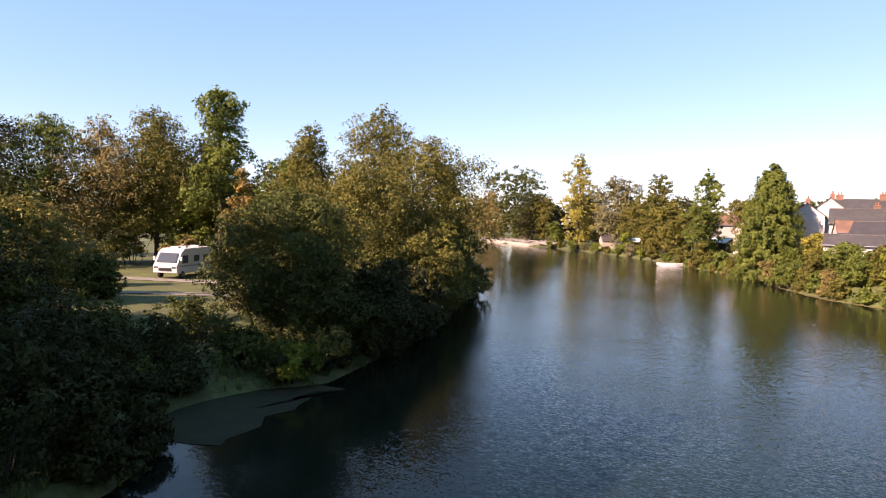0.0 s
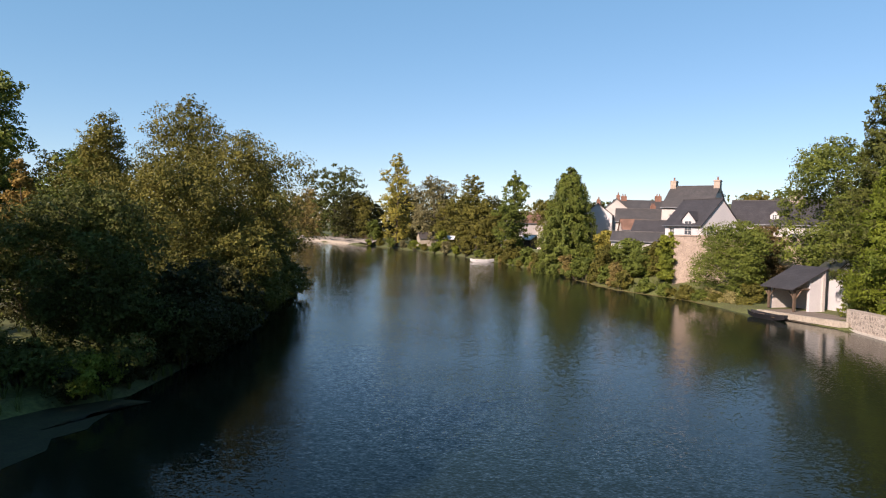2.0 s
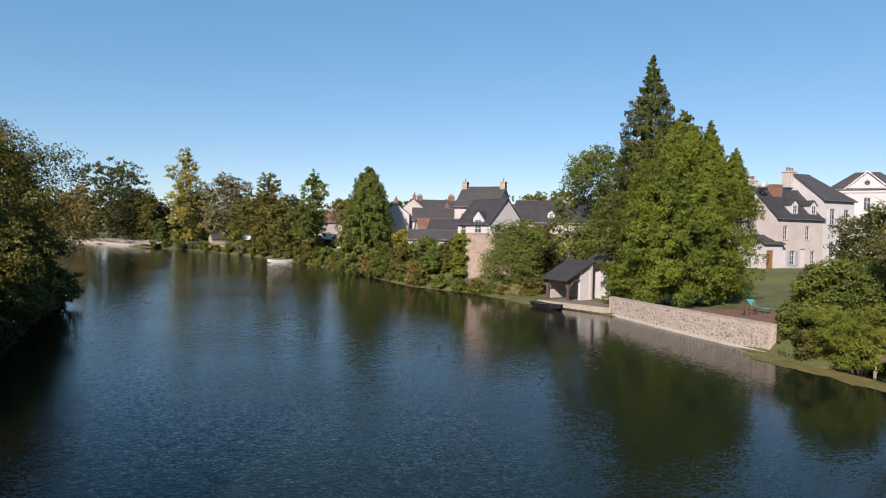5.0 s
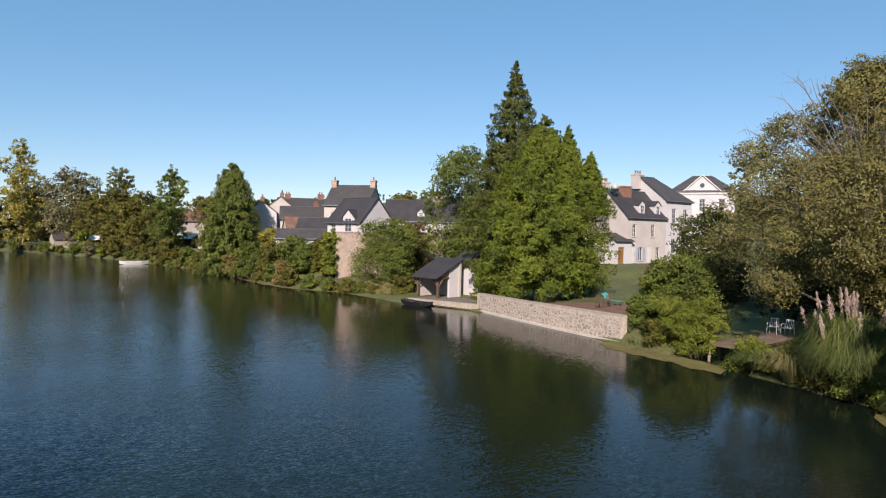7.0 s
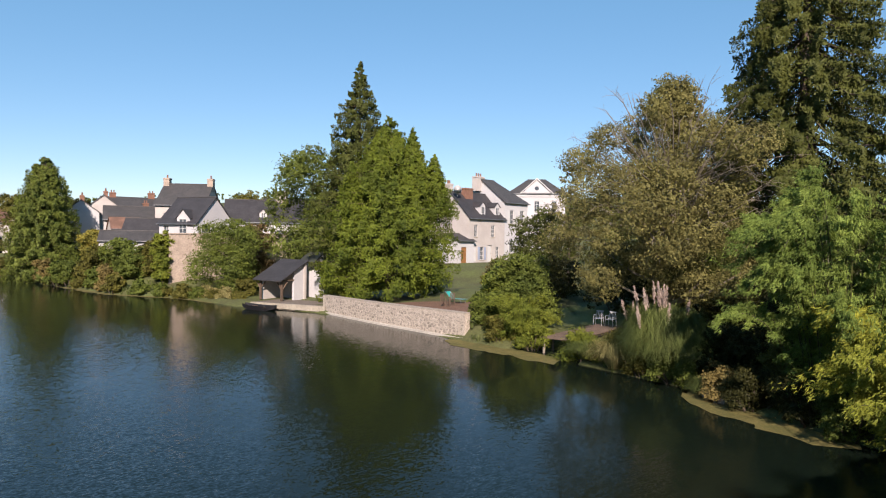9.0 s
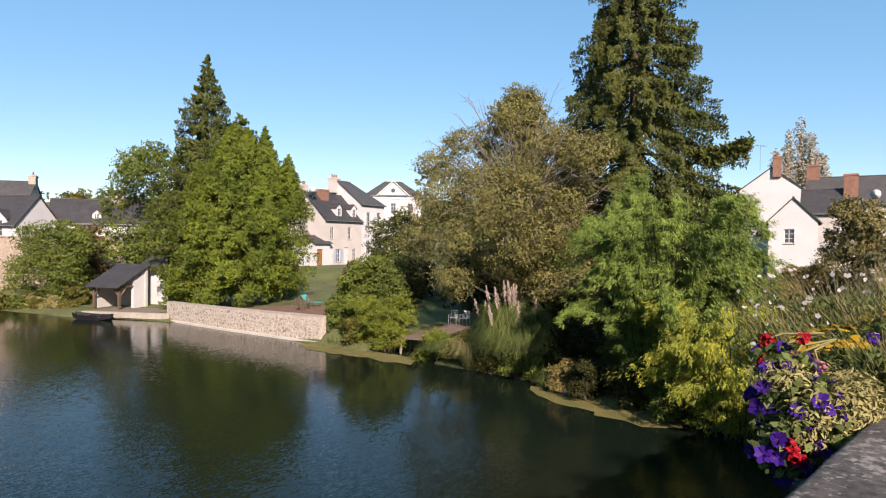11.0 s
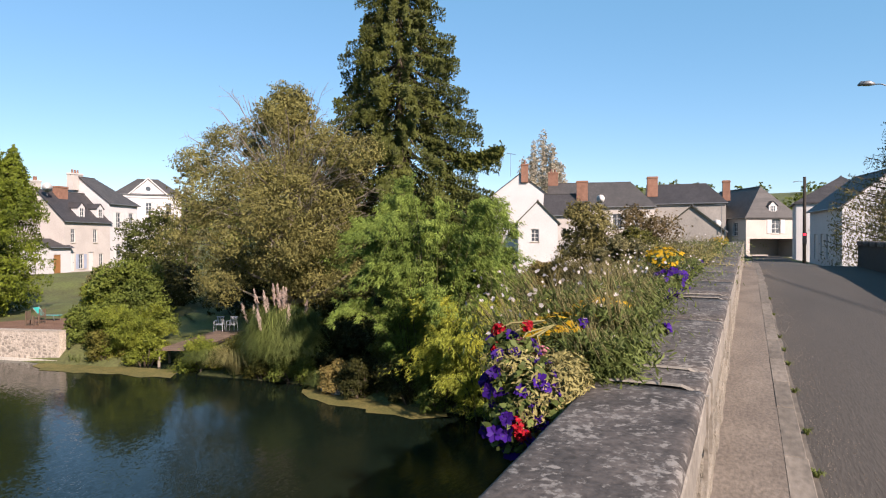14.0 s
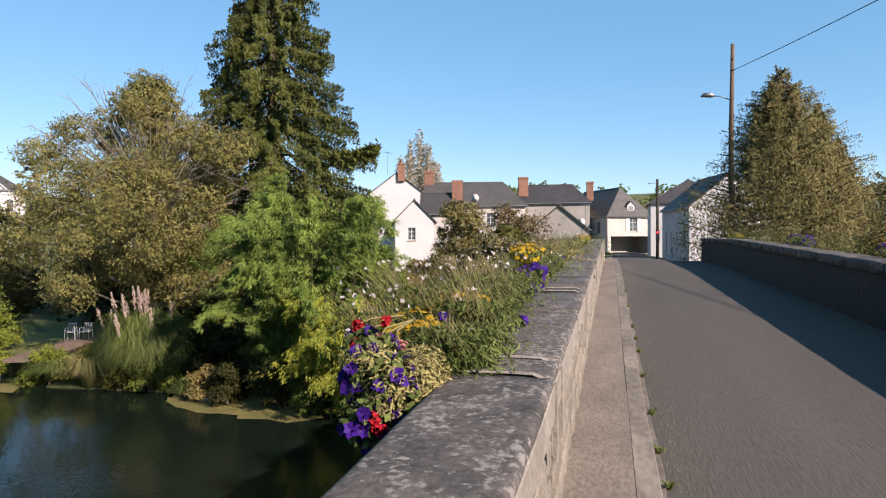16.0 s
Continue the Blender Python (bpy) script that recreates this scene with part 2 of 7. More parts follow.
M["redpaving"] = mat("brown_earth_terrace", (0.168, 0.0952, 0.0617), var=0.3, scale=1.2, fine=14, bump=0.4)
M["algae"] = mat("floating_duckweed", (0.134, 0.112, 0.0337), var=0.35, scale=1.5, fine=14, bump=0.5, other=(0.0896, 0.0848, 0.0225), rough=0.9)
# green weed with the shade of the left bank worked into its colour
M["algae_shaded"] = mat("shaded_green_duckweed", (0.0225, 0.0245, 0.00748), var=0.35, scale=1.5, fine=14, bump=0.5, rough=0.9)
M["glass"] = glassmat("window_glass")
M["water"] = watermat()
M["bark"] = mat("bark", (0.0901, 0.0701, 0.0505), var=0.35, scale=3, fine=14, bump=0.8, stretch=(1, 1, 0.3))
M["palebark"] = mat("pale_bark", (0.213, 0.185, 0.146), var=0.3, scale=3, fine=14, bump=0.5, stretch=(1, 1, 0.3))
M["culm"] = mat("bamboo_culm", (0.0561, 0.0589, 0.0168), rough=0.4, var=0.3, fine=6, bump=0)
M["l_olive"] = leafmat("olive_leaves", (0.142, 0.132, 0.0269), (0.0622, 0.0646, 0.0161))
M["l_green"] = leafmat("green_leaves", (0.128, 0.158, 0.0282), (0.0606, 0.0842, 0.0189))
# for dark foliage, and for shaded plants whose shade is put into the leaf colour
M["l_dark"] = leafmat("dark_shaded_leaves", (0.0451, 0.0464, 0.0129), (0.0226, 0.0246, 0.00774))
M["l_deep"] = leafmat("deep_green_leaves", (0.0875, 0.101, 0.0235), (0.0371, 0.0471, 0.0134))
M["l_yellow"] = leafmat("yellowing_leaves", (0.292, 0.246, 0.0449), (0.157, 0.151, 0.0337))
M["l_orange"] = leafmat("orange_leaves", (0.246, 0.157, 0.0393), (0.151, 0.112, 0.0337))
M["l_brown"] = leafmat("brownish_leaves", (0.215, 0.165, 0.0572), (0.134, 0.108, 0.0371))
M["l_yew"] = leafmat("yew_needles", (0.132, 0.168, 0.018), (0.048, 0.072, 0.011), trans=0.2)
M["l_spruce"] = leafmat("spruce_needles", (0.0813, 0.0952, 0.0202), (0.0337, 0.0449, 0.0112), trans=0.15)
M["l_fir"] = leafmat("fir_needles", (0.0918, 0.105, 0.0238), (0.0391, 0.0476, 0.0119), trans=0.2, island=0.12)
M["l_willow"] = leafmat("willow_leaves", (0.205, 0.190, 0.062), (0.078, 0.074, 0.027), island=0.25)
M["l_bamboo"] = leafmat("bamboo_leaves", (0.215, 0.285, 0.060), (0.066, 0.108, 0.022), trans=0.25)
M["l_bambooy"] = leafmat("yellow_bamboo_leaves", (0.37, 0.37, 0.0482), (0.177, 0.216, 0.0361), trans=0.35)
M["l_birch"] = leafmat("birch_leaves", (0.183, 0.158, 0.0596), (0.0978, 0.0909, 0.0315))
M["l_poplar"] = leafmat("thinning_poplar_leaves", (0.43, 0.38, 0.29), (0.30, 0.27, 0.195))
M["l_lime"] = leafmat("lime_leaves", (0.207, 0.233, 0.0322), (0.104, 0.136, 0.0226), trans=0.35)
M["l_grey"] = leafmat("grey_green_leaves", (0.179, 0.162, 0.0785), (0.101, 0.0952, 0.0449))
M["l_reddish"] = leafmat("reddish_leaves", (0.14, 0.0952, 0.0421), (0.0673, 0.0561, 0.0252))
M["l_dry"] = leafmat("dry_leaves", (0.292, 0.252, 0.106), (0.179, 0.168, 0.0617))
M["grass"] = leafmat("grass_blades", (0.153, 0.183, 0.051), (0.0595, 0.0808, 0.0238), trans=0.25)
M["plume"] = leafmat("pampas_plume", (0.449, 0.365, 0.309), (0.371, 0.281, 0.235), island=0.1, trans=0.3)


# ---------------------------------------------------------------- mesh tools
class Mesh:
    """Collects points and faces for one mesh."""

    def __init__(self):
        self.v, self.f = [], []

    def add(self, verts, faces):
        k = len(self.v)
        self.v.extend(tuple(p) for p in verts)
        self.f.extend(tuple(k + i for i in f) for f in faces)
        return self

    def box(self, x0, x1, y0, y1, z0, z1, m=None):
        p = [Vector((x, y, z)) for z in (z0, z1) for y in (y0, y1) for x in (x0, x1)]
        if m is not None:
            p = [m @ q for q in p]
        return self.add(p, [(0, 2, 3, 1), (4, 5, 7, 6), (0, 1, 5, 4), (2, 6, 7, 3), (0, 4, 6, 2), (1, 3, 7, 5)])

    def block(self, x0, x1, y0, y1, z0, z1, c=0.02, m=None):
        """A box with chamfered edges."""
        vs, idx = [], {}
        ax = ((x0, x1), (y0, y1), (z0, z1))
        for sx in (0, 1):
            for sy in (0, 1):
                for sz in (0, 1):
                    for a in range(3):
                        s = (sx, sy, sz)
                        q = [ax[i][s[i]] + (0 if i == a else (c if s[i] == 0 else -c)) for i in range(3)]
                        idx[sx, sy, sz, a] = len(vs)
                        vs.append(Vector(q) if m is None else m @ Vector(q))
        I = lambda sx, sy, sz, a: idx[sx, sy, sz, a]
        fs = []
        for s in (0, 1):
            fs.append([I(s, 0, 0, 0), I(s, 1, 0, 0), I(s, 1, 1, 0), I(s, 0, 1, 0)])
            fs.append([I(0, s, 0, 1), I(1, s, 0, 1), I(1, s, 1, 1), I(0, s, 1, 1)])
            fs.append([I(0, 0, s, 2), I(1, 0, s, 2), I(1, 1, s, 2), I(0, 1, s, 2)])
            for t in (0, 1):
                fs.append([I(0, s, t, 1), I(1, s, t, 1), I(1, s, t, 2), I(0, s, t, 2)])
                fs.append([I(s, 0, t, 0), I(s, 1, t, 0), I(s, 1, t, 2), I(s, 0, t, 2)])
                fs.append([I(s, t, 0, 0), I(s, t, 1, 0), I(s, t, 1, 1), I(s, t, 0, 1)])
                for u in (0, 1):
                    fs.append([I(s, t, u, 0), I(s, t, u, 1), I(s, t, u, 2)])
        return self.add(vs, fs)

    def tube(self, pts, radii, sides=6, cap=True):
        pts = [Vector(p) for p in pts]
        k = len(self.v)
        for i, p in enumerate(pts):
            d = (pts[min(i + 1, len(pts) - 1)] - pts[max(i - 1, 0)]).normalized()
            a = d.cross(Vector((0, 0, 1)) if abs(d.z) < 0.9 else Vector((1, 0, 0))).normalized()
            b = d.cross(a)
            for j in range(sides):
                w = 2 * math.pi * j / sides
                self.v.append(tuple(p + (a * math.cos(w) + b * math.sin(w)) * radii[i]))
        for i in range(len(pts) - 1):
            for j in range(sides):
                q, r = k + i * sides, k + (i + 1) * sides
                self.f.append((q + j, q + (j + 1) % sides, r + (j + 1) % sides, r + j))
        if cap:
            self.f.append(tuple(k + j for j in reversed(range(sides))))
            self.f.append(tuple(k + (len(pts) - 1) * sides + j for j in range(sides)))
        return self

    def prism(self, poly, y0, y1, m=None):
        """A polygon of (x, z) points pushed from y0 to y1."""
        n = len(poly)
        p = [Vector((x, y, z)) for y in (y0, y1) for x, z in poly]
        if m is not None:
            p = [m @ q for q in p]
        return self.add(p, [tuple(range(n)), tuple(reversed(range(n, 2 * n)))] + [((i + 1) % n, i, n + i, n + (i + 1) % n) for i in range(n)])

    def slab(self, quad, t):
        """A quad or triangle of points, thickened downwards along z."""
        n = len(quad)
        p = [Vector(q) for q in quad] + [Vector(q) - Vector((0, 0, t)) for q in quad]
        return self.add(p, [tuple(range(n)), tuple(reversed(range(n, 2 * n)))] + [((i + 1) % n, i, n + i, n + (i + 1) % n) for i in range(n)])

    def data(self, name, material, smooth=False, weld=False):
        me = bpy.data.meshes.new(name)
        me.from_pydata(self.v, [], self.f)
        me.materials.append(material)
        b = bmesh.new()
        b.from_mesh(me)
        if weld:
            bmesh.ops.remove_doubles(b, verts=b.verts, dist=0.001)
        bmesh.ops.recalc_face_normals(b, faces=b.faces)
        b.to_mesh(me)
        b.free()
        if smooth:
            me.polygons.foreach_set("use_smooth", [True] * len(me.polygons))
        return me


def part(name, mesh, material, parent=None, label="", smooth=False, weld=False):
    ob = new(name, mesh.data(name, material, smooth, weld) if isinstance(mesh, Mesh) else mesh)
    if parent is not None:
        ob.parent = parent
    return tagged(ob, label) if label else ob


def base(name, x, y, z, rz=0.0, label="", category="", group="", kind=""):
    ob = new(name)
    ob.matrix_basis = pose(x, y, z, 0, 0, rz)
    ob.empty_display_size = 0.2
    return tagged(ob, label, category, group, kind)


def quads(name, corners, material, smooth=True):
    """One mesh out of an array (n, 4, 3) of loose quads."""
    n = len(corners)
    me = bpy.data.meshes.new(name)
    me.vertices.add(4 * n)
    me.vertices.foreach_set("co", np.ascontiguousarray(corners, dtype=np.float32).ravel())
    me.loops.add(4 * n)
    me.loops.foreach_set("vertex_index", np.arange(4 * n, dtype=np.int32))
    me.polygons.add(n)
    me.polygons.foreach_set("loop_start", np.arange(0, 4 * n, 4, dtype=np.int32))
    me.polygons.foreach_set("loop_total", np.full(n, 4, dtype=np.int32))
    me.update(calc_edges=True)
    me.materials.append(material)
    return me


def tris(name, corners, material):
    """One mesh out of an array (n, 3, 3) of loose triangles."""
    n = len(corners)
    me = bpy.data.meshes.new(name)
    me.vertices.add(3 * n)
    me.vertices.foreach_set("co", np.ascontiguousarray(corners, dtype=np.float32).ravel())
    me.loops.add(3 * n)
    me.loops.foreach_set("vertex_index", np.arange(3 * n, dtype=np.int32))
    me.polygons.add(n)
    me.polygons.foreach_set("loop_start", np.arange(0, 3 * n, 3, dtype=np.int32))
    me.polygons.foreach_set("loop_total", np.full(n, 3, dtype=np.int32))
    me.update(calc_edges=True)
    me.materials.append(material)
    return me


def foliage_mesh(name, q, leaf, far):
    """Leaves or leaf sprays, each a pointed blade."""
    h = (q[:, 1] - q[:, 3]) * 0.5
    return tris(name, np.stack([q[:, 0] - h, q[:, 0] + h, q[:, 2]], 1), M[leaf])


def unit(a):
    return a / (np.linalg.norm(a, axis=-1, keepdims=True) + 1e-9)


def leaves(rng, centres, normals, size, aspect=1.7, droop=0.0):
    """Leaf-shaped bent quads at the centres, facing along the normals."""
    n = len(centres)
    nrm = unit(normals + rng.normal(0, 0.55, (n, 3)))
    t = unit(np.cross(nrm, rng.normal(0, 1, (n, 3))))
    t[:, 2] -= droop
    t = unit(t)
    s = unit(np.cross(nrm, t))
    L = (size * rng.uniform(0.6, 1.35, n))[:, None]
    w = L / aspect
    fold = nrm * L * 0.12
    return np.stack([centres - t * L * 0.5, centres + s * w * 0.5 + fold, centres + t * L * 0.5, centres - s * w * 0.5 + fold], 1)


# ---------------------------------------------------------------- plants
def lobes_of(rng, H, cb, R, shape, k, lobe=(0.24, 0.42)):
    """Foliage lobes (x, y, z, radius) that fill the crown's envelope."""
    out = []
    for i in range(k):
        u = (i + rng.random()) / k
        if shape == "round":
            prof = math.sqrt(max(0.05, 1 - abs(2 * u - 0.9) ** 3.6 * 0.85))
        elif shape == "tall":
            prof = math.sqrt(max(0.06, 1 - (2 * u - 0.8) ** 2 * 0.75)) * (1 - 0.25 * u)
        elif shape == "cone":
            prof = (1 - u) ** 0.75 * 0.95 + 0.07
        elif shape == "willow":
            prof = float(np.interp(u, (0, 0.15, 0.4, 0.65, 0.82, 1.0), (0.75, 0.98, 1.0, 0.80, 0.42, 0.10)))
        elif shape == "bush":
            prof = math.sqrt(max(0.05, 1 - u ** 2.2))
        else:
            prof = 1.0 - 0.5 * abs(2 * u - 1)
        a = i * 2.39996 + rng.uniform(-0.5, 0.5)
        r = R * prof * rng.uniform(0.3, 0.85) if i % 4 else R * prof * 0.2
        lr = R * rng.uniform(*lobe) * (0.55 + 0.45 * prof)
        if shape == "column":
            r, lr = R * 0.6 * prof * rng.random(), R * rng.uniform(0.25, 0.45) * prof
        out.append((r * math.cos(a), r * math.sin(a), cb + u * (H - cb) * 0.97 + 0.02 * H - lr * 0.35 * (u > 0.85), lr))
    f = (H - cb) / max(0.1, max(q[2] + q[3] * 0.85 for q in out) - cb)
    return [(q[0], q[1], cb + (q[2] - cb) * f, q[3]) for q in out]


def crown_points(rng, lobes, n, flat=0.8):
    lo = np.array(lobes)
    wts = lo[:, 3] ** 2
    pick = rng.choice(len(lo), n, p=wts / wts.sum())
    per = 12                                 # leaves on one twig
    m = n // per + 1
    pick = pick[:m]
    d = unit(rng.normal(0, 1, (m, 3)))
    rad = lo[pick, 3] * rng.uniform(0.3, 1.1, m) ** 0.6
    c = lo[pick, :3] + d * rad[:, None] * np.array([1, 1, flat])
    tw = np.repeat(np.arange(m), per)[:n]
    off = rng.normal(0, 1, (n, 3)) * np.array([1, 1, 0.6])
    size = np.clip(lo[pick, 3] * 0.14, 0.09, 0.42)[tw][:, None]
    return c[tw] + off * size, unit(d[tw] + 0.45 * off + np.array([0, 0, 0.4]))


def trunk_mesh(rng, H, cb, r, lobes, limbs=10, lean=0.03):
    t = Mesh()
    ph = rng.uniform(0, 6.28)
    top = H * 0.82
    pts = [(math.sin(ph + i * 0.9) * lean * H * 0.3 * i / 6, math.cos(ph + i * 0.7) * lean * H * 0.3 * i / 6, -0.4 + (top + 0.4) * i / 7) for i in range(8)]
    t.tube(pts, [r * (1.35 if i == 0 else 1) * (1 - 0.86 * i / 7) for i in range(8)], 8)
    for x, y, z, lr in sorted(lobes, key=lambda q: -q[3])[:limbs]:
        h0 = max(0.12 * H, min(z - 0.35 * math.hypot(x, y) - 0.4, top * 0.95))
        i = min(6.99, (h0 + 0.4) / (top + 0.4) * 7)
        a, b = Vector(pts[int(i)]), Vector(pts[int(i) + 1])
        s = a.lerp(b, i - int(i))
        e = Vector((x, y, z + lr * 0.3))
        mid = s.lerp(e, 0.5) + Vector((0, 0, -0.06 * (e - s).length))
        rr = r * (1 - 0.8 * h0 / H) * 0.45
        t.tube([s, mid, e], [rr, rr * 0.6, rr * 0.15], 5)
    return t


def tree(name, x, y, H, R, leaf, label, category="tree", cb=0.15, shape="round", k=22, n=9000, size=0.42, trunk=None, bark="bark", seed=1,
         z=None, group="", aspect=1.7, droop=0.0, flat=0.8, limbs=10, sx=1.0, rz=0.0, lobe=(0.24, 0.42)):
    rng = np.random.default_rng(seed)
    z = ground_z(x, y) if z is None else z
    ob = base(name, x, y, z, rz, label, category, group)
    ob.scale = (sx, 1, 1)
    lobes = lobes_of(rng, H, cb * H, R, shape, k, lobe)
    part("trunk", trunk_mesh(rng, H, cb * H, trunk or H * 0.014, lobes, limbs), M[bark], ob, smooth=True)
    far = math.hypot(x, y) > 42
    c, nr = crown_points(rng, lobes, int(n * (1.25 if far else 2.2)), flat)
    part("crown", foliage_mesh("crown", leaves(rng, c, nr, size * (0.85 if far else 0.62), aspect, droop), leaf, far), M[leaf], ob)
    return ob


def bush(name, x, y, H, R, leaf, label, category="bush", k=12, n=5000, size=0.28, seed=1, z=None, group="", sx=1.0, rz=0.0, aspect=1.7, droop=0.0):
    rng = np.random.default_rng(seed)
    z = ground_z(x, y) if z is None else z
    ob = base(name, x, y, z, rz, label, category, group)
    ob.scale = (sx, 1, 1)
    lobes = lobes_of(rng, H, 0.12 * H, R, "bush", k)
    st = Mesh()
    for q in lobes[:8]:
        b0 = Vector((q[0] * 0.25, q[1] * 0.25, -0.3))
        e = Vector(q[:3])
        st.tube([b0, b0.lerp(e, 0.5) + Vector((0, 0, 0.1 * H)), e], [0.05, 0.035, 0.012], 5)
    part("woody_base", st, M["bark"], ob, smooth=True)
    far = math.hypot(x, y) > 42
    c, nr = crown_points(rng, lobes, int(n * (1.2 if far else 1.9)), 0.85)
    c[:, 2] = np.maximum(c[:, 2], 0.02)
    part("foliage", foliage_mesh("foliage", leaves(rng, c, nr, size * (0.8 if far else 0.66), aspect, droop), leaf, far), M[leaf], ob)
    return ob


def spruce(name, x, y, H, R, leaf, label, seed=1, tiers=34, z=None, cb=0.06, hang=0.9, per=46, size=0.34, power=0.9, spread=9, wide=0.09,
           prof=None, leaders=(), ragged=(0.72, 1.12), rise=0.18, category="conifer"):
    """A conifer: whorls of drooping boughs set with hanging sprays. prof: (height share, radius share) pairs in place of a cone;
    leaders: further tops (dx, dy, foot, height, radius) that stand out of the crown."""
    rng = np.random.default_rng(seed)
    z = ground_z(x, y) if z is None else z
    ob = base(name, x, y, z, 0, label, category)
    tk = Mesh()
    tk.tube([(0, 0, -0.4), (0, 0, H * 0.5), (0, 0, H)], [H * 0.017, H * 0.01, 0.02], 8)
    cs, ns = [], []
    stems = [(0.0, 0.0, cb * H, H, R, tiers, prof)]
    for dx, dy, z0, h, r in leaders:
        stems.append((dx, dy, z0, h, r, max(18, int(tiers * (h - z0) / H)), None))
        tk.tube([(dx * 0.4, dy * 0.4, z0 - 1.0), (dx, dy, z0 + 0.3 * (h - z0)), (dx, dy, h)], [0.12, 0.07, 0.015], 6)
    for ox, oy, z0, top, rad, tn, pf in stems:
        for i in range(tn):
            u = 1 - (1 - (i + rng.random() * 0.6) / tn) ** 1.3
            turn = rng.uniform(0, 6.283)
            env = rad * (float(np.interp(u, [q[0] for q in pf], [q[1] for q in pf])) if pf else (1 - u) ** power) + 0.06
            for j in range(spread if u < 0.93 else 6):
                a = turn + j * 6.283 / spread + rng.uniform(-0.25, 0.25)
                ln = env * rng.uniform(*ragged)
                h = z0 + u * (top - z0)
                tip = Vector((ox + math.cos(a) * ln, oy + math.sin(a) * ln, h - ln * rise + rng.uniform(-0.2, 0.2)))
                s = Vector((ox, oy, h + ln * 0.05))
                mid = s.lerp(tip, 0.55) + Vector((0, 0, -ln * 0.10))
                tk.tube([s, mid, tip], [0.035 + 0.006 * ln, 0.02 + 0.003 * ln, 0.008], 3, cap=False)
                m = max(3, int(per * ln / R))
                w = rng.uniform(0.12, 1.04, m) ** 0.55
                p0, p1, p2 = (np.array(q) for q in (s, mid, tip))
                pos = ((1 - w) ** 2)[:, None] * p0 + (2 * w * (1 - w))[:, None] * p1 + (w ** 2)[:, None] * p2
                side = np.array([-math.sin(a), math.cos(a), 0])
                pos = pos + side * (rng.normal(0, wide * ln, m) * (1.15 - w))[:, None]
                pos[:, 2] -= rng.random(m) ** 1.5 * hang * min(1, ln / 2.5)
                cs.append(pos)
                ns.append(np.tile([math.cos(a), math.sin(a), 0.5], (m, 1)))
    c, nr = np.concatenate(cs), np.concatenate(ns)
    part("trunk", tk, M["bark"], ob, smooth=True)
    part("crown", foliage_mesh("crown", leaves(rng, c, nr, size * 1.3, 3.0, droop=0.9), leaf, True), M[leaf], ob)
    return ob


# ---------------------------------------------------------------- ground and water
WATER = -0.4
LEFT_Y = (-300, -60, 0, 9, 10.6, 11.6, 12.6, 14.2, 16, 18.6, 20.6, 24, 28, 34, 45, 55, 61, 100, 170, 240, 285)
LEFT_X = (-30, -18, -13.3, -13.0, -13.3, -14.2, -15.6, -16.8, -17.2, -16.6, -15.0, -15.5, -16.3, -17.6, -21.2, -22.9, -27, -46, -95, -150, -190)
RIGHT_Y = (-300, -60, 0, 10, 14, 17, 24.3, 25.2, 28.3, 29.2, 34, 42, 50, 55.5, 58, 67, 75, 105, 131, 156, 176, 198, 221, 248, 285)
RIGHT_X = (10, 20, 22, 22, 22.5, 23.8, 23.4, 25.3, 25.4, 22.9, 22.3, 21.9, 20, 17.3, 15, 12.8, 6.9, -3.1, -13.8, -28, -41, -60, -80, -101.5, -135)
HEIGHTS = [(28, 12, 0.6), (36, 6, 3.8), (60, 20, 3.2), (42, 22, 1.5), (30, 29, 0.35), (27, 41, 0.85), (36, 46, 1.2), (48, 66, 2.8), (62, 85, 3.4),
           (24, 60, 0.35), (20, 69, 0.3), (17.5, 60, 0.0), (19.5, 56.5, 0.0), (21.6, 53.5, 0.1), (20, 82, 4.4), (8, 82, 2.2), (15, 105, 3.8), (0, 125, 2.4), (-12, 150, 1.0), (-70, 270, 1.0), (150, 40, 4.0),
           (95, 95, 4.2), (45, -25, 3.8), (30, -9, 3.9), (-20, 15, 0.15), (-50, 45, 0.15), (-65, 52, 0.4), (-30, 60, 0.5), (-70, 150, 1.0),
           (-24, 0, 2.6), (-36, -2, 3.8), (-32, -28, 2.6)]
HP = np.array(HEIGHTS, float)
DECK_X, DECK_Z = (-60, -25, 0, 20, 27, 40, 60, 140), (3.6, 3.9, 4.6, 5.2, 5.25, 4.85, 4.45, 4.3)


def deck(x):
    return float(np.interp(x, DECK_X, DECK_Z))


def shore(x, y):
    """Metres inland from the river's edge; negative in the water."""
    y = np.asarray(y, float)
    return np.maximum(np.interp(y, LEFT_Y, LEFT_X) - x, x - np.interp(y, RIGHT_Y, RIGHT_X)) * np.where((y > 55) | ((y > 40) & (x < 0)), 0.8, 1.0)


